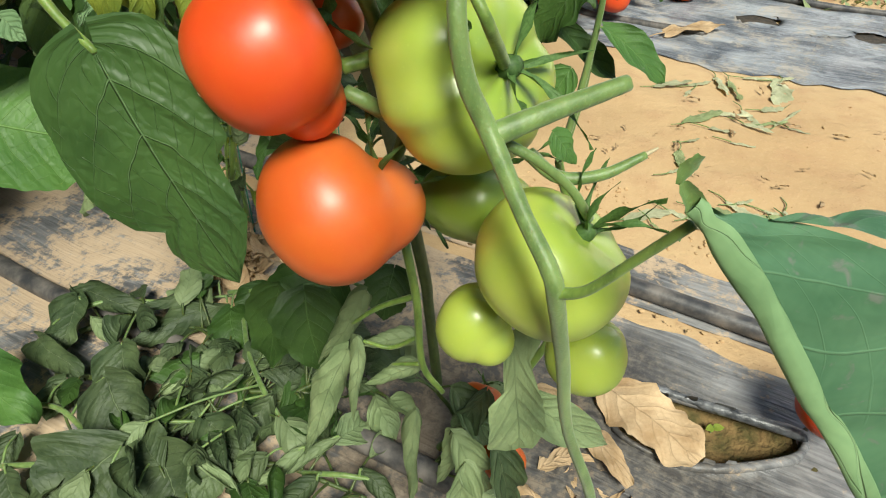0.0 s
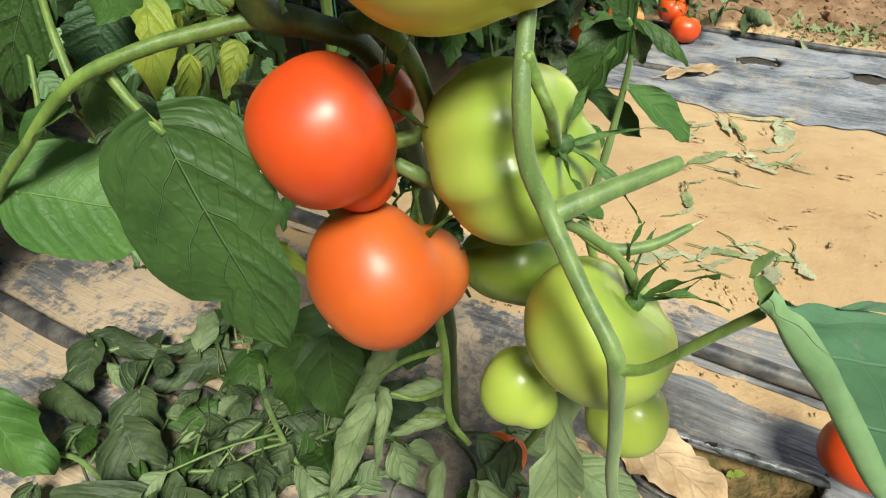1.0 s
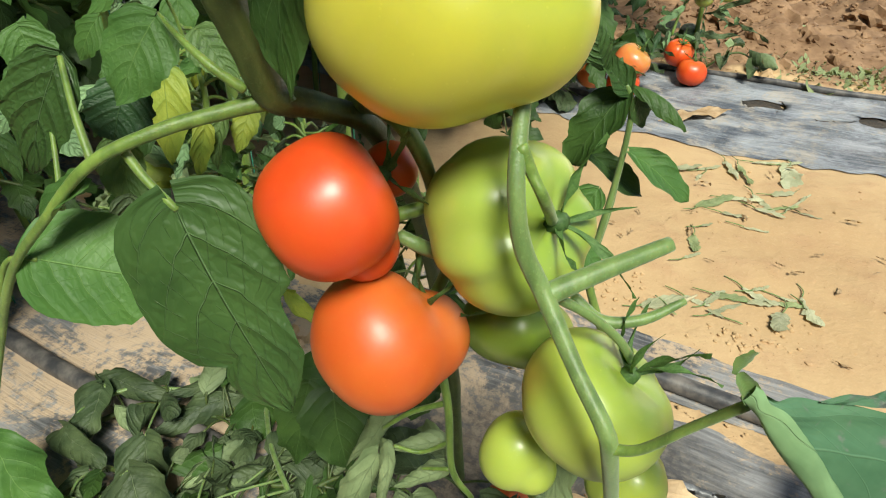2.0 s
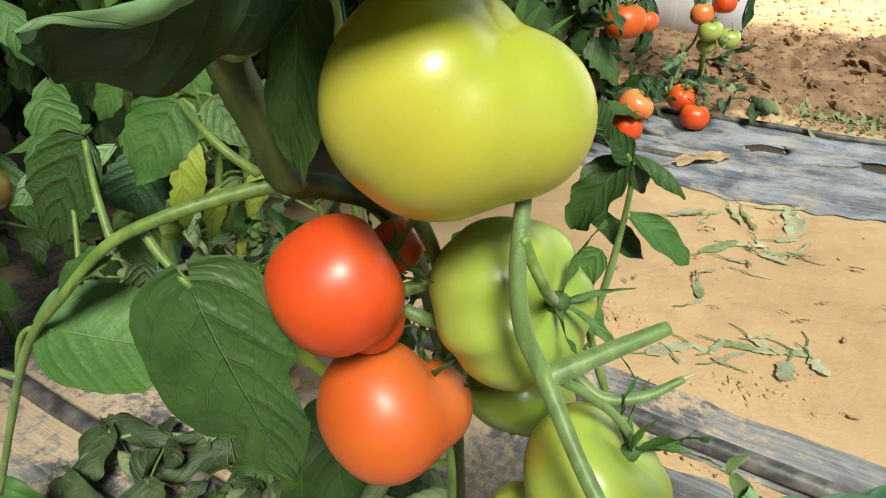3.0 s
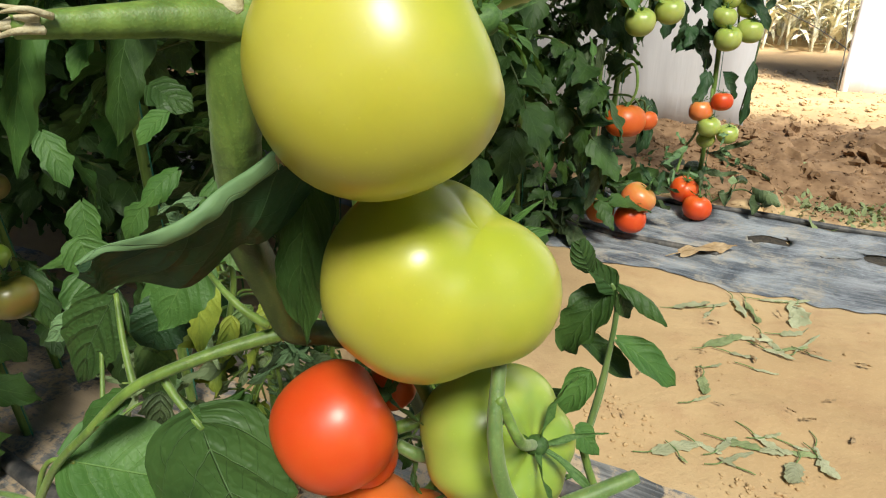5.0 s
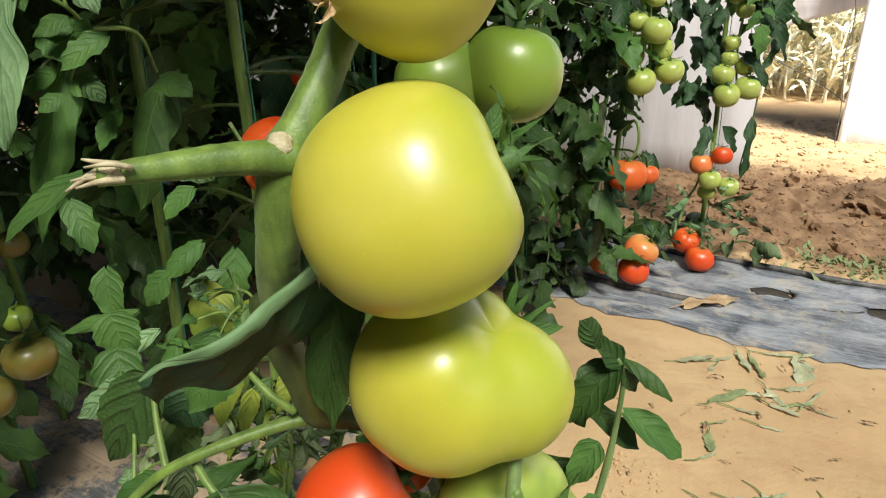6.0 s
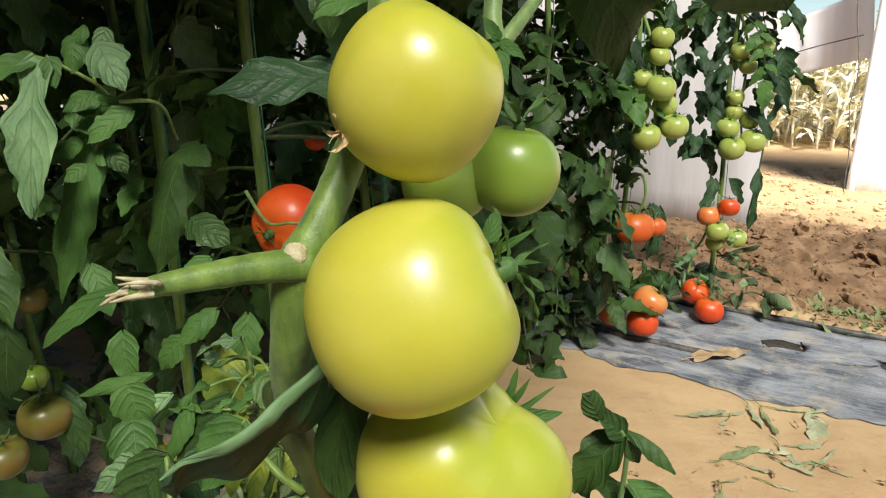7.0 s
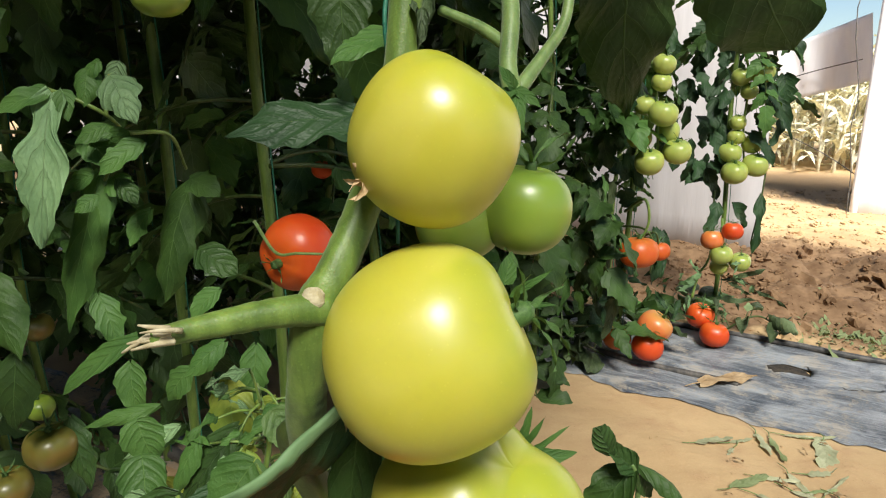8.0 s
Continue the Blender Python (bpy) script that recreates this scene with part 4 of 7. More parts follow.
def vine(at, height, seed, leaves=56, lean=(0, 0), low=0.15, label="tall tomato vine with dark green leaves tied to a string", yellow=0.0, twine=True, wide=1.0, turn=None):
    """A tall tomato plant: stem, twine and leaves in a spiral."""
    rng2 = np.random.default_rng(seed)
    e = thing("tomato_vine", (at[0], at[1], soil(at[0], at[1])), label, "tomato plant", "tomato vines")
    pts = [(0, 0, -0.02)]
    for k in range(1, 7):
        z = height * k / 6
        pts.append((lean[0] * k / 6 + rng2.uniform(-0.02, 0.02), lean[1] * k / 6 + rng2.uniform(-0.02, 0.02), z))
    part("stem", mesh_of("vine_stem", *tube(pts, [0.0075, 0.007, 0.005, 0.0035], 40, 9, 0.08, seed)[:2], STEM), e)
    if twine:
        part("twine", mesh_of("twine", *tube([(p[0] + 0.012, p[1] - 0.006, p[2]) for p in pts], [0.0011, 0.0011], 30, 5, 0)[:2], STRING), e, "thin green support twine")
    line = spline(pts, 60)
    for k in range(leaves):
        f = low + (1 - low) * (k + rng2.uniform(0, 0.8)) / leaves
        p = line[min(59, int(f * 59))]
        az = k * 137.5 + rng2.uniform(-35, 35) if turn is None else turn[0] + rng2.uniform(-1, 1) * turn[1]
        bls = LEAF_KINDS[int(rng2.integers(8))]
        sc = rng2.uniform(0.75, 1.2) * wide
        mm = pose(*p, rng2.uniform(-25, 25), rng2.uniform(-25, 30), az) @ Matrix.Scale(sc, 4)
        which = 3 if rng2.random() < yellow * (1.6 - f) else int(rng2.integers(3))
        part("leaf", bls[which], e, m=mm)
    return e

# second line of the near bed, and the vines behind it
vine((-0.25, 0.76), 2.35, 1, 60, (0.0, 0.05), 0.2, turn=(100, 95))
left_vine = vine((-0.66, 0.80), 2.35, 2, 72, (-0.05, 0.0), 0.1)
vine((-0.98, 0.72), 2.35, 3, 72, (0, 0), 0.1)
vine((-0.62, 1.12), 2.35, 4, 72, (0, 0), 0.1)
vine((-1.05, 1.2), 2.35, 5, 72, (0, 0), 0.1)
vine((-1.4, 1.0), 2.35, 6, 72, (0, 0), 0.1)
vine((-1.3, 1.6), 2.35, 7, 72, (0, 0), 0.1)
vine((-0.9, 1.6), 2.35, 8, 72, (0, 0), 0.1)
# vines added with leaves only above the view, to shade those behind
vine((-0.42, 0.86), 2.35, 42, 70, (0.0, -0.12), 0.44, turn=(-90, 110))
vine((-0.14, 0.92), 2.35, 43, 70, (0.0, -0.10), 0.42, turn=(-90, 110))
vine((-0.72, 0.98), 2.35, 44, 70, (0.0, -0.10), 0.42, turn=(-90, 110))
# first line of the near bed: unseen vines beside the view, added for shade
vine((-0.82, 0.38), 2.4, 71, 64, (0, 0), 0.12)
vine((-0.52, -0.02), 2.4, 73, 22, (0, 0), 0.42)
# unseen next row across the aisle, added behind the view to absorb stray light
for k in range(12):
    q = ALONG * (-2.0 + 0.36 * k) + ACROSS * (-1.45 + 0.06 * (k % 2))
    vine((float(q[0]), float(q[1])), 1.75, 80 + k, 52, (0, 0), 0.06)
# one more unseen vine at the left, added to shade the background
vine((-1.15, 0.10), 2.4, 72, 64, (0, 0), 0.12)
# far bed
far_vine_a = vine((0.40, 1.74), 2.1, 21, 58, (0.02, 0.0), 0.22, wide=0.85, turn=(130, 85))
far_vine_b = vine((0.77, 2.02), 2.1, 22, 44, (0.02, 0.0), 0.36, wide=0.75, turn=(60, 140))
vine((0.10, 1.86), 2.1, 23, 72, (0, 0), 0.06)
vine((-0.22, 2.02), 2.1, 24, 72, (0, 0), 0.08)
vine((-0.08, 2.42), 2.1, 26, 72, (0, 0), 0.1)
vine((-0.55, 2.2), 2.1, 27, 72, (0, 0), 0.1)
vine((-0.45, 2.65), 2.1, 28, 72, (0, 0), 0.1)
vine((-0.95, 2.4), 2.1, 29, 72, (0, 0), 0.1)
vine((-1.4, 2.2), 2.1, 30, 72, (0, 0), 0.1)
vine((-0.9, 2.95), 2.1, 31, 72, (0, 0), 0.1)
vine((-1.6, 2.8), 2.1, 32, 72, (0, 0), 0.1)

vine((0.16, 1.62), 2.1, 33, 66, (0, 0), 0.06)
vine((0.14, 2.12), 2.1, 34, 70, (0, 0), 0.06)
vine((0.46, 2.16), 2.1, 35, 48, (0, 0), 0.3, wide=0.8, turn=(140, 100))
vine((-0.30, 1.30), 2.35, 36, 64, (0, 0), 0.12)
vine((-1.75, 1.5), 2.35, 37, 70, (0, 0), 0.1)
vine((-2.1, 2.2), 2.35, 38, 70, (0, 0), 0.1)
vine((-1.2, 3.4), 2.35, 39, 70, (0, 0), 0.1)
vine((-0.4, 3.2), 2.35, 40, 70, (0, 0), 0.1)
vine((-1.15, 0.42), 2.35, 41, 64, (0, 0), 0.1)

vine((-0.35, 1.72), 2.1, 51, 60, (0, 0), 0.1)
vine((-0.68, 1.85), 2.1, 52, 60, (0, 0), 0.1)
vine((-0.10, 2.85), 2.1, 53, 60, (0, 0), 0.1)
vine((-0.65, 3.4), 2.1, 55, 60, (0, 0), 0.1)
vine((-1.15, 2.0), 2.2, 56, 60, (0, 0), 0.1)
vine((-0.05, 1.45), 2.2, 57, 54, (0, 0), 0.2)
vine((-1.6, 0.75), 2.2, 58, 60, (0, 0), 0.1)



def curly_shoot(at, n, seed, size, spread, label, mats):
    r3 = np.random.default_rng(seed)
    e = thing("curly_shoot", at, label, "young shoot", "curly shoots")
    part("stem", mesh_of("shoot_stem", *tube([(0, 0, -spread), (0.01, 0, 0), (0, 0.01, spread)], [.003, .0024, .0012], 12, 7, 0.05, seed)[:2], STEM), e)
    for k in range(n):
        b0 = np.array([0.004, 0.004, r3.uniform(-spread, spread)])
        d = np.array([r3.normal(0, 1), r3.normal(-0.2, 0.7), r3.normal(0.1, 0.6)])
        d /= np.linalg.norm(d)
        mid = b0 + d * r3.uniform(0.3, 1.0) * spread
        l = size * r3.uniform(0.6, 1.3)
        v, f, u = leaf_between(mid, mid + (d + r3.normal(0, 0.5, 3)) * l, l * r3.uniform(0.25, 0.6), (0, -0.6, 0.8), nu=12, nv=7, lobes=2.5, cut=0.35, fold=0.2, bend=r3.uniform(-1, 2.0), curl=r3.uniform(-1.6, 1.6), ripple=0.1, seed=seed * 100 + k)
        lf = part("leaf", mesh_of("curly_leaf", v, f, mats[int(r3.integers(len(mats)))], u), e)
        part("leaf_stalk", mesh_of("leaf_stalk", *tube([b0, (b0 + mid) / 2 + np.array([0, 0, 0.004]), mid], [.0014, .001], 7, 5, 0)[:2], STEM), lf)
    return e


curly_shoot((-0.178, 0.52, 0.329), 34, 1, 0.035, 0.055, "crinkled pale young tomato shoot low on a vine", [LEAF_LIGHT, LEAF_YELLOW, LEAF_WILT_PALE])
curly_shoot((-0.267, 0.5, 0.304), 18, 2, 0.035, 0.045, "crinkled pale young tomato shoot low on a vine", [LEAF_LIGHT, LEAF_WILT_PALE])
curly_shoot((-0.164, 0.46, 0.449), 20, 10, 0.032, 0.045, "yellow-green young tomato shoot low on a vine", [LEAF_YELLOW, LEAF_FRONT, LEAF_LIGHT])
curly_shoot((-0.102, 0.5, 0.358), 26, 13, 0.034, 0.05, "crinkled pale young tomato shoot low on a vine", [LEAF_FRONT, LEAF_LIGHT, LEAF_WILT])
curly_shoot((-0.152, 0.5, 0.313), 22, 14, 0.034, 0.05, "crinkled pale young tomato shoot low on a vine", [LEAF_FRONT, LEAF_WILT, LEAF_WILT_PALE])
curly_shoot((-0.013, 0.46, 0.338), 22, 15, 0.045, 0.05, "dark tomato shoot in the shade of a vine", [LEAF])

# ---------------------------------------------------------------- the near plant
PLANT_AT = (0.03, 0.40)
plant = thing("tomato_plant", (PLANT_AT[0], PLANT_AT[1], soil(*PLANT_AT)), "large fruiting tomato plant with thick stem and pruned side shoots", "tomato plant")


def shift(arr, owner=None):
    return np.asarray(arr) - np.array((owner or plant).location)


def stem(name, pts, radii, mat, n=None, seg=14, seed=0, label="", ridged=0.03, parent=None, rough=0.03):
    v, f, u = tube(pts, radii, n, seg, rough, seed, ridged)
    return part(name, mesh_of(name, shift(v), f, mat), parent or plant, label)


def blade(base, tip, width, face, mat, label="", stalk=None, stalk_mat=None, r=0.0022, owner=None, **kw):
    v, f, u = leaf_between(base, tip, width, face, **{"nu": 30, "nv": 17, **kw})
    ob = part("leaf", mesh_of("leaf", shift(v, owner), f, mat, u), owner or plant, label)
    if stalk:
        sv, sf, su = tube(list(stalk) + [base], [r * 0.85, r * 0.6], None, 10, 0.03, 1)
        part("leaf_stalk", mesh_of("leaf_stalk", shift(sv, owner), sf, stalk_mat or STEM), ob)
    return ob


def swept(edge, out, width, roll, turn, towards, face_mat, roll_mat, label, parent=None, **kw):
    v, f, u, slots = swept_leaf(edge, out, width, roll, turn, towards, **kw)
    me = mesh_of("leaf", shift(v), f, [face_mat, roll_mat], u)
    me.polygons.foreach_set("material_index", slots)
    return part("leaf", me, parent or plant, label)


# main stem, from the top of the view down to the ground
stem("main_stem", [(-0.011, 0.265, 0.788), (-0.017, 0.25, 0.715), (-0.028, 0.236, 0.68), (-0.036, 0.224, 0.66), (-0.043, 0.22, 0.646), (-0.048, 0.224, 0.62), (-0.052, 0.232, 0.601), (-0.055, 0.245, 0.575)], [.0060, .0061, .0063, .0068, .0084, .0078, .0078, .0077], STEM, 80, 18, 4, ridged=0.05)
# brownish lower part; shade from leaf and fruit above is put into its colour
stem("old_stem", [(-0.054, 0.24, 0.587), (-0.062, 0.247, 0.582), (-0.061, 0.254, 0.564), (-0.056, 0.262, 0.54), (-0.051, 0.268, 0.519), (-0.035, 0.274, 0.512), (-0.015, 0.286, 0.495), (0.0, 0.335, 0.42), (0.018, 0.385, 0.261), (0.021, 0.415, 0.191), (0.024, 0.45, 0.101), (0.028, 0.48, 0.0)], [.0076, .0076, .0076, .0073, .0066, .0052, .0048, .0046, .0046, .0046, .005, .0058], STEM_DARK, 90, 18, 4, "older brownish lower stem", ridged=0.05)
# broken side branch with a cut scar at the node
stem("broken_branch", [(-0.038, 0.218, 0.649), (-0.053, 0.207, 0.651), (-0.069, 0.195, 0.651), (-0.083, 0.183, 0.651)], [.0064, .0051, .0042, .0030], STEM, 30, 14, 5, "snapped green side branch with frayed end")
for p0, p1, p2, rr in (((-0.077, 0.184, 0.653), (-0.083, 0.182, 0.652), (-0.091, 0.181, 0.647), .0014), ((-0.077, 0.184, 0.654), (-0.081, 0.182, 0.655), (-0.085, 0.181, 0.656), .0011), ((-0.077, 0.184, 0.651), (-0.083, 0.182, 0.651), (-0.089, 0.181, 0.65), .0013), ((-0.076, 0.184, 0.65), (-0.081, 0.181, 0.65), (-0.088, 0.181, 0.648), .0012), ((-0.074, 0.185, 0.653), (-0.077, 0.18, 0.655), (-0.084, 0.18, 0.654), .0010)):
    stem("frayed_fibre", [p0, p1, p2], [rr, rr * 0.8, rr * 0.3], CUT, 8, 6, 1, "pale torn fibre")
blade((-0.087, 0.184, 0.651), (-0.114, 0.184, 0.631), 0.0082, (-0.25, -0.75, 0.6), LEAF_FRONT, "narrow leaf hanging from the snapped branch", outline=(0.5, 0.8, 1.0, 1.0, 0.9, 0.7, 0.45, 0.0), lobes=1, cut=0.03, bend=0.5, fold=0.15, ripple=0.008, heart=0)
stem("cut_scar", [(-0.042, 0.219, 0.651), (-0.041, 0.212, 0.655)], [.0042, .0040], CUT, 6, 16, 6, "pale dried cut where a shoot was pruned", rough=0.1)

# branch to the lower leaves
stem("branch", [(-0.044, 0.272, 0.514), (-0.054, 0.268, 0.516), (-0.071, 0.262, 0.514), (-0.091, 0.252, 0.511), (-0.116, 0.245, 0.501), (-0.141, 0.245, 0.477), (-0.167, 0.25, 0.449), (-0.197, 0.26, 0.4), (-0.238, 0.27, 0.323)], [.0036, .0035, .0031, .0027, .0023, .0020, .0020, .0019, .0018], STEM, 60, 12, 7)
stem("side_shoot", [(-0.06, 0.262, 0.523), (-0.071, 0.262, 0.532), (-0.084, 0.27, 0.541), (-0.093, 0.28, 0.546)], [.0021, .0018, .0012, .0005], STEM, 20, 10, 8)
stem("side_shoot", [(-0.116, 0.247, 0.499), (-0.123, 0.258, 0.516), (-0.130, 0.272, 0.532)], [.0018, .0014, .0012], STEM, 20, 10, 9)
stem("side_shoot", [(-0.136, 0.25, 0.479), (-0.14, 0.262, 0.491), (-0.142, 0.27, 0.503)], [.0013, .0011, .0010], STEM, 16, 8, 10)
stem("side_shoot", [(-0.184, 0.255, 0.424), (-0.2, 0.26, 0.424), (-0.226, 0.27, 0.416)], [.0018, .0015, .0014], STEM_PALE, 14, 8, 11)
blade((-0.086, 0.24, 0.485), (-0.053, 0.228, 0.39), 0.0645, (-0.1, -0.74, 0.66), LEAF_BROAD, "broad dark green lobed tomato leaflet", stalk=[(-0.106, 0.252, 0.504), (-0.098, 0.247, 0.494)], r=.0024, nu=80, nv=25, outline=(((0, 0.08), (0.013, 0.34), (0.03, 0.58), (0.06, 0.80), (0.10, 0.93), (0.155, 1.0), (0.34, 1.02), (0.48, 0.93), (0.57, 0.76), (0.62, 0.47), (0.66, 0.53), (0.73, 0.55), (0.83, 0.47), (0.92, 0.21), (1, 0)), ((0, 0.08), (0.013, 0.38), (0.03, 0.62), (0.06, 0.78), (0.10, 0.86), (0.15, 0.89), (0.36, 0.83), (0.41, 0.60), (0.45, 0.58), (0.56, 0.56), (0.67, 0.56), (0.77, 0.42), (0.86, 0.27), (1, 0))), lobes=2, cut=0.0, teeth_depth=0.012, fold=0.07, bend=0.3, curl=-0.25, ripple=0.008, heart=0.8, seed=3)
blade((-0.156, 0.252, 0.454), (-0.108, 0.256, 0.441), 0.0475, (0.05, -0.82, 0.57), LEAF_FRONT, "rounded fresh green tomato leaflet", stalk=[(-0.184, 0.256, 0.424), (-0.176, 0.255, 0.444), (-0.168, 0.254, 0.453)], r=.0018, nu=64, nv=21, outline=(((0, 0.08), (0.02, 0.42), (0.045, 0.68), (0.09, 0.9), (0.15, 1.0), (0.4, 1.03), (0.75, 0.9), (0.92, 0.62), (1, 0)), ((0, 0.08), (0.02, 0.42), (0.045, 0.68), (0.09, 0.88), (0.15, 0.98), (0.4, 1.03), (0.6, 0.96), (0.75, 0.8), (0.9, 0.58), (1, 0))), lobes=2, cut=0.0, teeth_depth=0.010, fold=-0.05, bend=0.15, curl=-0.2, ripple=0.012, heart=0.9, seed=4)
blade((-0.122, 0.25, 0.493), (-0.15, 0.25, 0.47), 0.01437, (-0.2, -0.5, 0.8), LEAF_FRONT, "small grey-green leaflet", lobes=1, cut=0.05, fold=0.2, bend=0.5, seed=5)
blade((-0.097, 0.285, 0.543), (-0.116, 0.275, 0.512), 0.02993, (0.1, -0.8, 0.6), LEAF_FRONT, "oval fresh green leaflet", lobes=1, cut=0.06, fold=0.1, bend=0.3, curl=-0.3, seed=6)
blade((-0.131, 0.272, 0.532), (-0.160, 0.275, 0.482), 0.029, (0.2, -0.75, 0.6), LEAF_BROAD, "grey-green drooping leaflet", lobes=1, cut=0.06, fold=0.15, bend=0.4, ripple=0.015, seed=7)
blade((-0.163, 0.3, 0.508), (-0.191, 0.3, 0.489), 0.0175, (0, -0.7, 0.7), LEAF_LIGHT, "small oval leaflet", stalk=[(-0.134, 0.275, 0.525), (-0.146, 0.285, 0.518)], r=.0014, lobes=1, cut=0.03, fold=0.1, bend=0.2, seed=8)
blade((-0.132, 0.36, 0.500), (-0.136, 0.35, 0.449), 0.0255, (0.1, -0.8, 0.5), LEAF_YELLOW, "yellowing leaflet", lobes=1.6, cut=0.1, teeth_depth=0.02, fold=0.12, bend=0.4, curl=-0.3, ripple=0.02, seed=9)
blade((-0.118, 0.36, 0.470), (-0.128, 0.36, 0.436), 0.0125, (0.4, -0.8, 0.4), LEAF_YELLOW, "yellowing leaflet", lobes=2, cut=0.2, fold=0.35, bend=0.5, seed=10)
blade((-0.109, 0.37, 0.472), (-0.116, 0.36, 0.441), 0.0140, (-0.2, -0.8, 0.4), LEAF_SPECK, "pale curled leaflet", lobes=2, cut=0.2, fold=0.3, bend=0.6, curl=0.6, seed=16)
blade((-0.098, 0.38, 0.470), (-0.107, 0.37, 0.447), 0.0160, (0.3, -0.8, 0.4), LEAF_YELLOW, "yellowing leaflet", lobes=2, cut=0.2, fold=0.25, bend=0.5, curl=-0.6, seed=17)
blade((-0.147, 0.32, 0.477), (-0.140, 0.31, 0.441), 0.0225, (0.1, -0.8, 0.5), LEAF_SPECK, "speckled old leaflet", lobes=2, cut=0.1, teeth_depth=0.02, fold=0.15, bend=0.3, seed=11)
blade((-0.127, 0.40, 0.508), (-0.105, 0.39, 0.482), 0.0250, (0.1, -0.8, 0.5), LEAF_SPECK, "speckled old leaflet", lobes=2, cut=0.1, fold=0.15, bend=0.3, seed=18)
blade((-0.188, 0.34, 0.507), (-0.181, 0.33, 0.473), 0.0280, (0.2, -0.7, 0.6), LEAF_FRONT, "fresh green leaflet", lobes=2, cut=0.12, fold=0.1, bend=0.5, curl=0.5, seed=19)
blade((-0.200, 0.36, 0.520), (-0.192, 0.36, 0.490), 0.0260, (0.1, -0.7, 0.6), LEAF_FRONT, "fresh green leaflet", lobes=2, cut=0.12, fold=0.1, bend=0.4, seed=20)
blade((-0.126, 0.31, 0.512), (-0.136, 0.30, 0.486), 0.0285, (0.3, -0.75, 0.5), LEAF_SHADED, "dark underside of a turned leaflet", outline=(0.4, 0.8, 1.0, 1.0, 0.95, 0.8, 0.4), lobes=1, cut=0.02, fold=0.05, bend=0.3, heart=0.2, seed=21)
blade((-0.137, 0.3, 0.457), (-0.139, 0.3, 0.43), 0.01784, (0.1, -0.7, 0.6), LEAF_WILT, "shrivelled young leaflet", lobes=3, cut=0.35, fold=0.3, bend=0.6, curl=0.6, ripple=0.06, seed=12)

# the big rolled leaf and the dark leaf beside the stem
# the face that turns down takes the green with shade put in
swept([(-0.031, 0.23, 0.614), (-0.039, 0.222, 0.607), (-0.049, 0.210, 0.601), (-0.056, 0.201, 0.596), (-0.063, 0.192, 0.594), (-0.072, 0.180, 0.595), (-0.0755, 0.172, 0.594)], [(0.4, 0.6, -0.8), (0.3, 0.65, -0.75), (0.2, 0.65, -0.75), (0.15, 0.6, -0.8), (0.2, 0.5, -0.8)], [0.026, 0.030, 0.031, 0.028, 0.023, 0.015, 0.004], [0.0030, 0.0034, 0.0042, 0.0040, 0.0030, 0.0016, 0.0006], 4.1, (0, -1, 0.3), LEAF_SHADED, LEAF_LIGHT, "large leaf rolled over, pale underside along its edge", seed=13)
stem("leaf_stalk", [(-0.05, 0.24, 0.58), (-0.036, 0.236, 0.598), (-0.030, 0.231, 0.613)], [.002, .0018, .0014], STEM, 14, 10, 14)

blade((-0.034, 0.25, 0.594), (-0.039, 0.245, 0.525), 0.02955, (-0.45, -0.85, 0.1), LEAF, "dark green leaf hanging beside the stem", lobes=1.5, cut=0.1, fold=0.25, bend=0.3, curl=-0.3, seed=15)

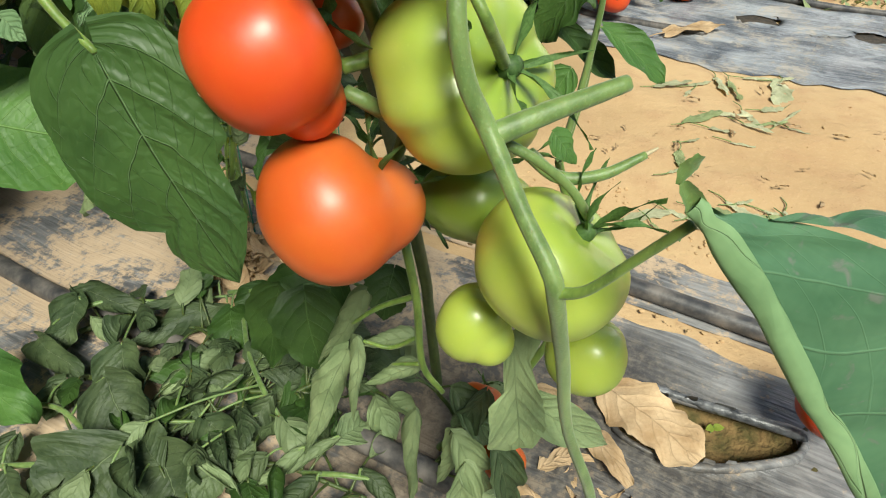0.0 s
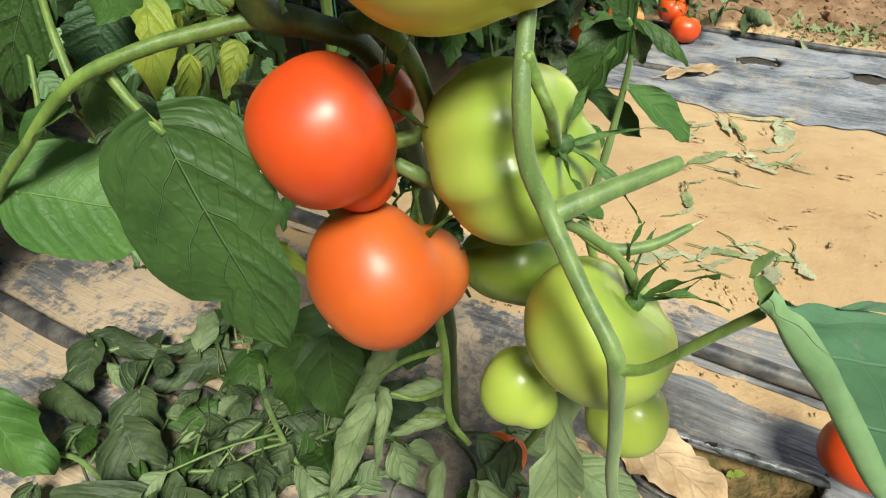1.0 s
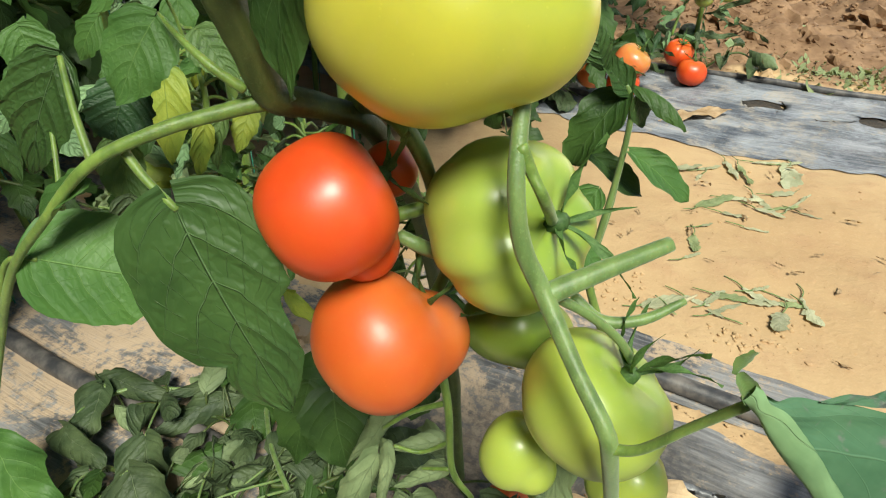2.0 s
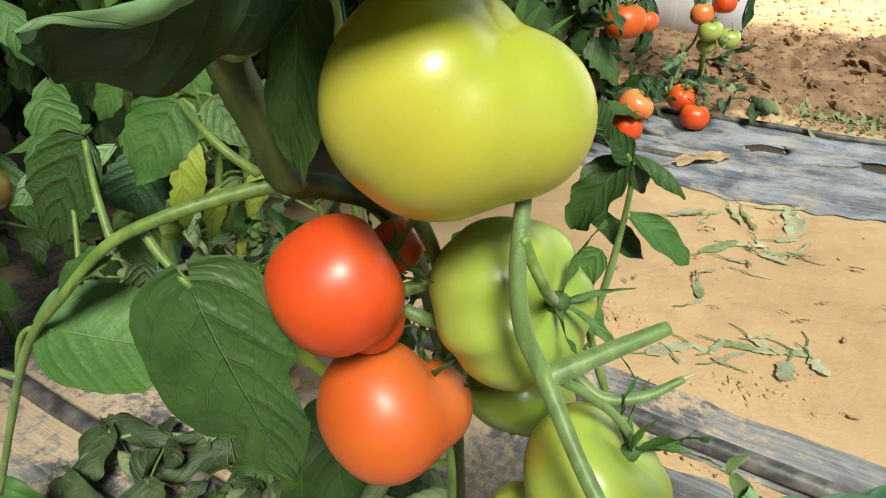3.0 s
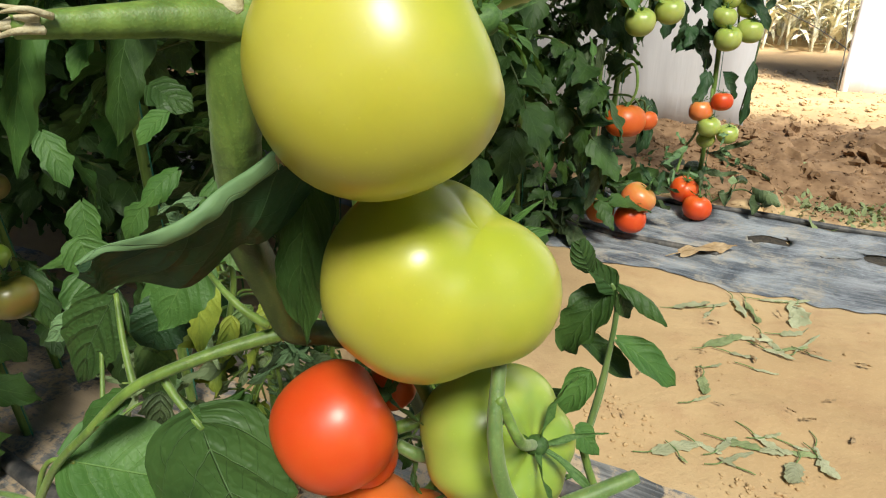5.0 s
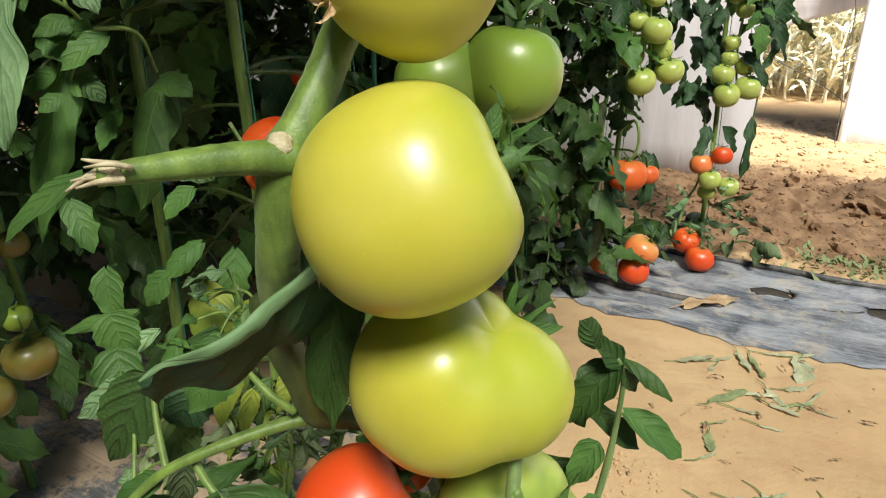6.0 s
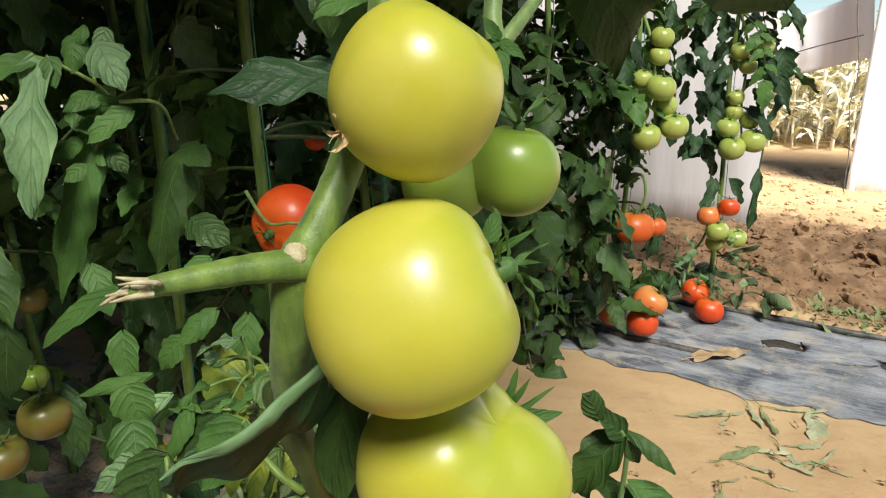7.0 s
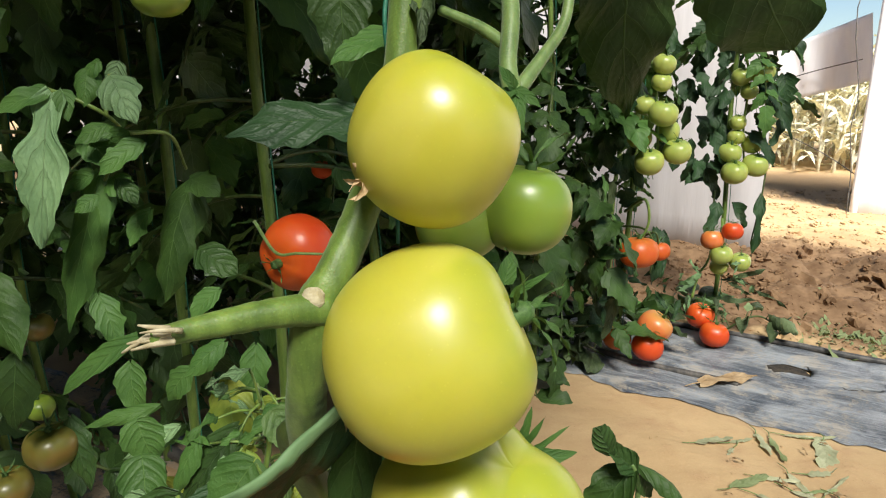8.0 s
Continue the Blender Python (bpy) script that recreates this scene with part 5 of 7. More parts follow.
# a spray of paler leaves that reaches out from the neighbouring vine
for b0, t0, w, fc, mt, ol, sd in (
    ((-0.375, 0.58, 0.721), (-0.385, 0.55, 0.583), 0.05207, (0.1, -0.85, 0.4), LEAF_LIGHT, (0.25, 0.7, 0.55, 0.5, 0.85, 1.0, 0.75, 0.85, 0.8, 0.55, 0.5, 0.25, 0.0), 71),
    ((-0.323, 0.585, 0.736), (-0.289, 0.56, 0.694), 0.04597, (0.1, -0.75, 0.6), LEAF_LIGHT, (0.1, 0.9, 1.0, 0.95, 0.7, 0.6, 0.45, 0.2, 0.0), 72),
    ((-0.366, 0.58, 0.723), (-0.358, 0.57, 0.696), 0.01920, (0.1, -0.75, 0.6), LEAF_FRONT, None, 73),
    ((-0.38, 0.58, 0.721), (-0.432, 0.57, 0.701), 0.02539, (0.1, -0.75, 0.6), LEAF_FRONT, None, 74),
    ((-0.341, 0.6, 0.749), (-0.363, 0.6, 0.729), 0.02096, (0.1, -0.75, 0.6), LEAF_FRONT, None, 75),
    ((-0.338, 0.6, 0.684), (-0.376, 0.6, 0.683), 0.02473, (0.1, -0.7, 0.6), LEAF_FRONT, None, 76),
    ((-0.322, 0.6, 0.684), (-0.354, 0.6, 0.649), 0.02702, (0.1, -0.75, 0.6), LEAF_FRONT, None, 77),
    ((-0.359, 0.61, 0.643), (-0.408, 0.6, 0.48), 0.05061, (0.15, -0.8, 0.5), LEAF_FRONT, (0.1, 0.8, 1.0, 0.95, 0.9, 0.7, 0.75, 0.5, 0.3, 0.0), 78),
    ((-0.351, 0.61, 0.637), (-0.321, 0.6, 0.625), 0.02846, (0.1, -0.75, 0.6), LEAF_FRONT, None, 79),
    ((-0.361, 0.6, 0.644), (-0.395, 0.6, 0.624), 0.02199, (0.1, -0.75, 0.6), LEAF_FRONT, None, 80),
    ((-0.352, 0.6, 0.742), (-0.354, 0.59, 0.708), 0.0295, (0.1, -0.75, 0.5), LEAF_FRONT, None, 120),
    ((-0.322, 0.6, 0.748), (-0.331, 0.6, 0.720), 0.0215, (0.1, -0.75, 0.5), LEAF_LIGHT, None, 121),
    ((-0.361, 0.6, 0.678), (-0.331, 0.59, 0.652), 0.0320, (0.1, -0.75, 0.5), LEAF_FRONT, None, 122),
    ((-0.405, 0.5, 0.575), (-0.368, 0.48, 0.503), 0.05366, (-0.15, -0.7, 0.6), LEAF, (0.1, 0.75, 1.0, 0.98, 0.85, 0.6, 0.3, 0.0), 90),
    ((-0.329, 0.58, 0.692), (-0.355, 0.57, 0.676), 0.0236, (0.10, -0.7, 0.6), LEAF_FRONT, (0.1, 0.75, 1.0, 0.98, 0.85, 0.6, 0.3, 0.0), 91),
    ((-0.297, 0.58, 0.677), (-0.331, 0.56, 0.649), 0.0265, (0.35, -0.7, 0.6), LEAF_FRONT, (0.1, 0.7, 1.0, 0.8, 0.95, 0.7, 0.6, 0.3, 0.0), 92),
    ((-0.325, 0.58, 0.643), (-0.302, 0.57, 0.621), 0.0236, (-0.02, -0.7, 0.6), LEAF_BROAD, (0.1, 0.75, 1.0, 0.98, 0.85, 0.6, 0.3, 0.0), 93),
    ((-0.34, 0.57, 0.628), (-0.358, 0.56, 0.614), 0.0202, (0.23, -0.7, 0.6), LEAF_FRONT, (0.1, 0.75, 1.0, 0.98, 0.85, 0.6, 0.3, 0.0), 94),
    ((-0.193, 0.48, 0.569), (-0.214, 0.47, 0.547), 0.0221, (-0.15, -0.7, 0.6), LEAF_FRONT, (0.1, 0.75, 1.0, 0.98, 0.85, 0.6, 0.3, 0.0), 95),
    ((-0.188, 0.47, 0.529), (-0.219, 0.46, 0.502), 0.0257, (0.10, -0.7, 0.6), LEAF_FRONT, (0.1, 0.75, 1.0, 0.98, 0.85, 0.6, 0.3, 0.0), 96),
    ((-0.182, 0.52, 0.505), (-0.188, 0.51, 0.449), 0.0303, (0.35, -0.7, 0.6), LEAF_FRONT, (0.1, 0.7, 1.0, 0.8, 0.95, 0.7, 0.6, 0.3, 0.0), 97),
    ((-0.299, 0.52, 0.485), (-0.291, 0.51, 0.442), 0.0331, (-0.02, -0.7, 0.6), LEAF_FRONT, (0.1, 0.7, 1.0, 0.8, 0.95, 0.7, 0.6, 0.3, 0.0), 98),
    ((-0.265, 0.5, 0.455), (-0.333, 0.49, 0.435), 0.0177, (0.23, -0.7, 0.6), LEAF_FRONT, (0.1, 0.75, 1.0, 0.98, 0.85, 0.6, 0.3, 0.0), 99),
    ((-0.202, 0.5, 0.481), (-0.185, 0.48, 0.415), 0.049, (-0.15, -0.7, 0.6), LEAF_YELLOW, (0.1, 0.75, 1.0, 0.98, 0.85, 0.6, 0.3, 0.0), 100),
    ((-0.161, 0.5, 0.466), (-0.182, 0.5, 0.438), 0.0214, (0.10, -0.7, 0.6), LEAF_YELLOW, (0.1, 0.75, 1.0, 0.98, 0.85, 0.6, 0.3, 0.0), 101),
    ((-0.239, 0.48, 0.448), (-0.285, 0.47, 0.42), 0.0204, (0.35, -0.7, 0.6), LEAF_LIGHT, (0.1, 0.75, 1.0, 0.98, 0.85, 0.6, 0.3, 0.0), 102),
    ((-0.182, 0.47, 0.455), (-0.226, 0.45, 0.39), 0.037, (-0.02, -0.7, 0.6), LEAF_BROAD, (0.1, 0.75, 1.0, 0.98, 0.85, 0.6, 0.3, 0.0), 103),
    ((-0.272, 0.47, 0.417), (-0.254, 0.46, 0.402), 0.0232, (0.23, -0.7, 0.6), LEAF_LIGHT, (0.1, 0.7, 1.0, 0.8, 0.95, 0.7, 0.6, 0.3, 0.0), 104),
    ((-0.212, 0.46, 0.447), (-0.234, 0.45, 0.4), 0.0244, (-0.15, -0.7, 0.6), LEAF_FRONT, (0.1, 0.75, 1.0, 0.98, 0.85, 0.6, 0.3, 0.0), 105),
    ((-0.234, 0.5, 0.491), (-0.257, 0.5, 0.46), 0.0268, (0.10, -0.7, 0.6), LEAF_FRONT, (0.1, 0.75, 1.0, 0.98, 0.85, 0.6, 0.3, 0.0), 106),
    ((-0.345, 0.56, 0.535), (-0.326, 0.55, 0.488), 0.0297, (0.35, -0.7, 0.6), LEAF_FRONT, (0.1, 0.7, 1.0, 0.8, 0.95, 0.7, 0.6, 0.3, 0.0), 107),
    ((-0.281, 0.64, 0.635), (-0.315, 0.62, 0.507), 0.0619, (-0.02, -0.7, 0.6), LEAF, (0.1, 0.7, 1.0, 0.8, 0.95, 0.7, 0.6, 0.3, 0.0), 108),
    ((-0.273, 0.62, 0.566), (-0.226, 0.6, 0.545), 0.0414, (0.23, -0.7, 0.6), LEAF_BROAD, (0.1, 0.7, 1.0, 0.8, 0.95, 0.7, 0.6, 0.3, 0.0), 109),
    ((-0.319, 0.62, 0.606), (-0.332, 0.6, 0.573), 0.0305, (-0.15, -0.7, 0.6), LEAF_FRONT, (0.1, 0.7, 1.0, 0.8, 0.95, 0.7, 0.6, 0.3, 0.0), 110),
    ((-0.393, 0.56, 0.406), (-0.375, 0.55, 0.33), 0.0347, (0.10, -0.7, 0.6), LEAF_BROAD, (0.1, 0.7, 1.0, 0.8, 0.95, 0.7, 0.6, 0.3, 0.0), 111),
    ((-0.39, 0.5, 0.499), (-0.401, 0.5, 0.425), 0.0402, (0.35, -0.7, 0.6), LEAF, (0.1, 0.75, 1.0, 0.98, 0.85, 0.6, 0.3, 0.0), 112),
    ((-0.274, 0.62, 0.638), (-0.236, 0.6, 0.624), 0.0327, (-0.02, -0.7, 0.6), LEAF, (0.1, 0.7, 1.0, 0.8, 0.95, 0.7, 0.6, 0.3, 0.0), 113)):
    blade(b0, t0, w, fc, mt, owner=left_vine, nu=26, nv=13, outline=ol, lobes=2.6, cut=0.18, teeth_depth=0.03, fold=0.12, bend=0.5, curl=-0.35 + 0.5 * (sd % 3 - 1), ripple=0.025, seed=sd)
for p in (((-0.387, 0.59, 0.724), (-0.363, 0.59, 0.716), (-0.339, 0.6, 0.7), (-0.339, 0.63, 0.68)), ((-0.326, 0.59, 0.736), (-0.342, 0.6, 0.721), (-0.339, 0.6, 0.7)), ((-0.339, 0.63, 0.68), (-0.346, 0.61, 0.654), (-0.356, 0.61, 0.637)), ((-0.333, 0.62, 0.683), (-0.311, 0.66, 0.678), (-0.316, 0.7, 0.638))):
    v, f, u = tube(p, [.0022, .0016], None, 8, 0.03, 3)
    part("leaf_stalk", mesh_of("leaf_stalk", shift(v, left_vine), f, STEM), left_vine)

v, f, u = tube([(-0.205, 0.60, 0.60), (-0.176, 0.57, 0.577), (-0.150, 0.556, 0.580), (-0.118, 0.555, 0.580)], [.0018, .0014, .0012], 20, 8, 0.06, 3)
part("truss_stem", mesh_of("truss_stem", shift(v, left_vine), f, STEM_PALE), left_vine)
blade((-0.117, 0.553, 0.584), (-0.115, 0.548, 0.562), 0.0125, (0.1, -0.85, 0.4), LEAF_FRONT, owner=left_vine, nu=12, nv=7, lobes=2, cut=0.15, fold=0.2, bend=0.3, seed=130)
for k, tip in enumerate(((0.0165, 0.226, 0.717), (0.035, 0.230, 0.717), (0.029, 0.225, 0.709), (0.020, 0.230, 0.731))):
    blade((0.026, 0.2345, 0.723), tip, 0.0045, (0, -0.8, 0.5), LEAF_FRONT, "green sepal at the fruit's stalk", nu=12, nv=7, lobes=1, cut=0.0, fold=0.25, bend=0.7, heart=0, seed=140 + k)

# fruit truss stems
stem("truss_stem", [(-0.024, 0.285, 0.509), (-0.012, 0.27, 0.514), (-0.001, 0.262, 0.507), (0.006, 0.266, 0.489), (0.01, 0.275, 0.466)], [.0046, .0042, .0036, .003, .003], STEM, 26, 12, 20)
stem("truss_stem", [(0.01, 0.275, 0.473), (0.004, 0.265, 0.472), (-0.006, 0.262, 0.47)], [.003, .003, .0032], STEM, 12, 10, 21)
stem("truss_stem", [(0.016, 0.285, 0.432), (0.004, 0.262, 0.454), (-0.006, 0.262, 0.46)], [.003, .0034, .003], STEM_PALE, 12, 10, 22)
stem("truss_stem", [(0.011, 0.275, 0.464), (0.015, 0.285, 0.432), (0.009, 0.288, 0.411), (0.003, 0.28, 0.41)], [.003, .003, .003, .003], STEM, 14, 10, 23)
# hanging shoot in front of the green fruit
stem("fruiting_shoot", [(0.039, 0.232, 0.542), (0.037, 0.222, 0.525), (0.036, 0.213, 0.508), (0.039, 0.209, 0.489), (0.047, 0.205, 0.472), (0.056, 0.186, 0.457), (0.064, 0.172, 0.445), (0.067, 0.171, 0.433), (0.076, 0.182, 0.39), (0.087, 0.195, 0.332), (0.118, 0.22, 0.211), (0.10, 0.30, 0.06), (0.12, 0.33, 0.0)],
     [.0026, .0028, .0029, .0032, .0034, .0028, .003, .0029, .0027, .0026, .003, .003, .003], STEM_PALE, 110, 14, 24, ridged=0.04)
stem("pruned_stub", [(0.046, 0.206, 0.471), (0.064, 0.212, 0.476), (0.092, 0.222, 0.482)], [.0040, .0036, .0028], STEM_PALE, 20, 14, 25, "cut green side shoot stub")
stem("side_shoot", [(0.065, 0.17, 0.438), (0.074, 0.166, 0.443), (0.084, 0.16, 0.46), (0.092, 0.152, 0.478)], [.0021, .0017, .0015, .0015], STEM, 24, 12, 26)
blade((0.090, 0.150, 0.484), (0.0855, 0.150, 0.4915), 0.0065, (0.2, -0.9, 0.3), STEM_PALE, "twisted tip of the leaf stalk", nu=12, nv=9, outline=(0.9, 1.0, 0.9, 0.7, 0.5), lobes=1, cut=0.0, fold=0.2, bend=0.3, curl=1.0, heart=0, seed=27)
blade((0.0855, 0.1505, 0.4905), (0.0885, 0.150, 0.4985), 0.0052, (0.3, -0.9, 0.3), STEM_PALE, "twisted tip of the leaf stalk", nu=12, nv=9, outline=(0.4, 0.9, 1.0, 0.9, 0.4), lobes=1, cut=0.0, fold=0.1, bend=-0.5, curl=-0.8, heart=0, seed=28)
big = swept([(0.089, 0.150, 0.486), (0.094, 0.149, 0.482), (0.102, 0.147, 0.472), (0.116, 0.145, 0.454), (0.134, 0.143, 0.428), (0.150, 0.141, 0.407), (0.168, 0.139, 0.381), (0.192, 0.137, 0.347)], [(0.9, 0.1, 0.3), (0.85, 0.1, 0.45), (0.8, 0.05, 0.59), (0.8, 0.0, 0.59)], [0.001, 0.003, 0.012, 0.031, 0.056, 0.076, 0.086, 0.078], [0.0026, 0.0036, 0.0042, 0.0042, 0.0040, 0.0042, 0.0038, 0.0032], 4.5, (0, -1, 0.35), LEAF_SPOT, LEAF_LIGHT, "large leaf with grey mildew spots and a rolled edge", seed=30, across=24, wave=0.0016)
swept([(0.110, 0.151, 0.480), (0.125, 0.152, 0.477), (0.142, 0.152, 0.473), (0.175, 0.150, 0.458), (0.205, 0.148, 0.440)], [(0.3, 0.93, 0.12), (0.3, 0.9, 0.2)], [0.001, 0.004, 0.010, 0.020, 0.024], [0.0006, 0.0006], 0.0, (0, -0.5, 0.8), LEAF_SPOT, LEAF_LIGHT, "far half of the mildewed leaf, bent up along the midrib", parent=big, seed=31, wave=0.001)
# second stub and thin stalk of the lower green fruit
stem("pruned_stub", [(0.064, 0.235, 0.448), (0.075, 0.228, 0.442), (0.091, 0.228, 0.443), (0.107, 0.232, 0.449)], [.0028, .0026, .0023, .0015], STEM_PALE, 22, 10, 28, "thin cut shoot with a dry tip")
stem("truss_stem", [(0.053, 0.215, 0.464), (0.065, 0.214, 0.457), (0.077, 0.214, 0.446), (0.086, 0.217, 0.431)], [.0020, .0018, .0017, .0019], STEM_PALE, 18, 10, 29)
stem("dry_thread", [(0.105, 0.232, 0.448), (0.111, 0.232, 0.452)], [.0012, .0004], CUT, 6, 6, 30, "pale dry tip of the shoot")
# leaflet low on the shoot
blade((0.063, 0.226, 0.362), (0.073, 0.224, 0.272), 0.0540, (0.1, -0.8, 0.55), LEAF_WILT_PALE, "pale grey-green lobed leaf hanging beside the fruit", nu=56, nv=21, outline=(((0, 0.1), (0.05, 0.22), (0.38, 0.2), (0.45, 0.55), (0.7, 0.62), (0.92, 0.66), (1, 0.25)), ((0, 0.1), (0.03, 0.35), (0.1, 0.5), (0.2, 0.28), (0.3, 0.35), (0.5, 0.5), (0.8, 0.55), (1, 0.25))), lobes=2, cut=0.06, fold=0.1, bend=0.25, ripple=0.015, heart=0.1, teeth_depth=0.012, seed=32)
blade((0.074, 0.230, 0.304), (0.127, 0.240, 0.251), 0.0245, (0.0, -0.75, 0.65), LEAF_WILT_PALE, "pale pointed lobe of the hanging leaf", nu=36, nv=17, outline=(0.7, 0.9, 1.0, 0.95, 0.85, 0.65, 0.35, 0.02), lobes=1, cut=0.04, fold=0.2, bend=0.2, ripple=0.015, heart=0.0, teeth_depth=0.01, seed=33)

# leaves of the side shoot behind the fruit, over the sandy path
stem("side_shoot", [(0.112, 0.4, 0.342), (0.118, 0.4, 0.38), (0.122, 0.4, 0.413), (0.1245, 0.4, 0.444), (0.124, 0.4, 0.465), (0.119, 0.4, 0.477)], [.0026, .0024, .0021, .0019, .0018, .0014], STEM_PALE, 30, 10, 40)
stem("side_shoot", [(0.116, 0.41, 0.335), (0.124, 0.41, 0.383), (0.125, 0.406, 0.412)], [.0018, .0015, .0012], STEM_PALE, 16, 10, 42)
stem("side_shoot", [(0.112, 0.4, 0.342), (0.14, 0.40, 0.22), (0.08, 0.40, 0.06), (0.03, 0.40, 0.0)], [.003, .0034, .004, .0045], STEM, 20, 10, 41)
PATH_LEAF = dict(nu=26, nv=13, cut=0.16, teeth_depth=0.02, ripple=0.03)
blade((0.122, 0.4, 0.471), (0.096, 0.388, 0.502), 0.020, (0.3, -0.85, 0.4), LEAF_BROAD, "grey-green folded leaflet of the side shoot", outline=(0.3, 0.8, 1.0, 0.8, 0.6, 0.4, 0.2), lobes=1, fold=0.3, bend=-0.3, curl=0.5, heart=0, seed=41, **PATH_LEAF)
blade((0.102, 0.39, 0.489), (0.092, 0.385, 0.513), 0.0165, (-0.2, -0.8, 0.5), LEAF_BROAD, "rounded grey-green leaflet tip", outline=(0.3, 0.8, 1.0, 0.98, 0.85, 0.5), lobes=1, fold=0.1, bend=0.5, curl=-0.4, heart=0.2, seed=48, **PATH_LEAF)
blade((0.124, 0.4, 0.476), (0.154, 0.385, 0.454), 0.0185, (0.35, -0.35, 0.9), LEAF, "dark arching leaflet curled along its edges", outline=(0.3, 0.75, 1.0, 0.95, 0.85, 0.6, 0.1), lobes=1, fold=-0.2, bend=1.1, curl=-1.1, heart=0.1, seed=43, **PATH_LEAF)
blade((0.126, 0.4, 0.470), (0.134, 0.405, 0.448), 0.016, (0.2, -0.8, 0.4), LEAF, "small dark leaflet in shade", lobes=1, fold=0.2, bend=0.3, seed=49, **PATH_LEAF)
blade((0.119, 0.4, 0.471), (0.092, 0.4, 0.424), 0.036, (-0.35, -0.6, 0.72), LEAF, "dark lobed leaflet hanging from the side shoot", outline=(0.2, 0.75, 1.0, 0.7, 0.95, 0.6, 0.75, 0.4, 0.0), lobes=3, fold=0.15, bend=0.8, curl=0.5, heart=0.5, seed=42, **PATH_LEAF)
blade((0.097, 0.415, 0.437), (0.144, 0.41, 0.397), 0.021, (-0.1, -0.55, 0.8), LEAF, "dark oval leaflet seen from the side", outline=(0.2, 0.6, 0.85, 1.0, 1.0, 0.8, 0.1), lobes=1, fold=0.2, bend=-0.5, curl=0.7, heart=0, seed=45, **PATH_LEAF)
blade((0.127, 0.4, 0.434), (0.169, 0.395, 0.401), 0.0255, (0.2, -0.62, 0.78), LEAF_FRONT, "fresh green oval leaflet over the path", stalk=[(0.1235, 0.4, 0.434)], r=.0011, outline=(0.25, 0.8, 1.0, 0.97, 0.85, 0.55, 0.0), lobes=1, fold=0.15, bend=0.3, curl=0.45, heart=0.4, seed=44, **PATH_LEAF)
blade((0.112, 0.4, 0.408), (0.093, 0.4, 0.37), 0.0225, (-0.2, -0.7, 0.7), LEAF_FRONT, "fresh green leaflet low on the side shoot", lobes=1.5, fold=0.15, bend=0.4, curl=0.4, heart=0.3, seed=46, **PATH_LEAF)
blade((0.102, 0.38, 0.375), (0.119, 0.38, 0.352), 0.018, (0, -0.6, 0.8), LEAF_FRONT, "fresh green leaflet low on the side shoot", lobes=1, fold=0.1, bend=0.3, curl=-0.3, seed=47, **PATH_LEAF)

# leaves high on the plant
blade((-0.038, 0.285, 0.712), (-0.091, 0.27, 0.704), 0.029, (0.0, -0.75, 0.66), LEAF_SHADED, "dark green leaf reaching out from the stem", nu=40, outline=(0.3, 0.85, 0.75, 1.0, 0.8, 0.78, 0.5, 0.25, 0.0), lobes=2, cut=0.12, fold=0.1, bend=0.5, curl=-0.3, seed=50)
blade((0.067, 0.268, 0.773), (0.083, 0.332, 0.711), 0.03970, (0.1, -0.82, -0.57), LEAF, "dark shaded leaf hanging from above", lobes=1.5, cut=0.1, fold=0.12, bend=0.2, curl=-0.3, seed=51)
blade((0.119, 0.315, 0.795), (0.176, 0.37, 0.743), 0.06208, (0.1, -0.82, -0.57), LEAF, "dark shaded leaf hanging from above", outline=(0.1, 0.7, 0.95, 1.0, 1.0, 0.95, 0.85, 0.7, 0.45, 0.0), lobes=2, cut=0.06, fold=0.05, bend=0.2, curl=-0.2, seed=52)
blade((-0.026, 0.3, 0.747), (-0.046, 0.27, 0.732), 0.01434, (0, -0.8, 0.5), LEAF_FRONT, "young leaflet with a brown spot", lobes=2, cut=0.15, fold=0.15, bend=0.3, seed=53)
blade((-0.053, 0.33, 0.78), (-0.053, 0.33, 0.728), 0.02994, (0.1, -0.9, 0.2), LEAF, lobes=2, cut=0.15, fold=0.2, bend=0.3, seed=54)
blade((-0.006, 0.27, 0.761), (-0.009, 0.25, 0.738), 0.01474, (0.2, -0.8, 0.4), LEAF_WILT, "shrivelled grey leaf tip", lobes=3, cut=0.4, fold=0.5, bend=1.0, curl=1.2, ripple=0.12, seed=55)
stem("truss_stem", [(0.023, 0.275, 0.775), (0.025, 0.255, 0.751), (0.024, 0.243, 0.731), (0.026, 0.238, 0.721)], [.0034, .0033, .0032, .0038], STEM_PALE, 24, 12, 60)
stem("truss_stem", [(0.025, 0.248, 0.737), (0.014, 0.255, 0.745), (-0.001, 0.262, 0.752)], [.0025, .0022, .0019], STEM_PALE, 16, 10, 61)
stem("truss_stem", [(0.027, 0.24, 0.722), (0.037, 0.252, 0.735), (0.045, 0.262, 0.747), (0.048, 0.27, 0.764)], [.0030, .0024, .0021, .0020], STEM_PALE, 18, 10, 62)
stem("support_twine", [(-0.021, 0.268, 0.763), (-0.022, 0.262, 0.746), (-0.02, 0.27, 0.714), (-0.021, 0.28, 0.658)], [.0009, .0009], STRING, 20, 5, 63, "thin green support twine")

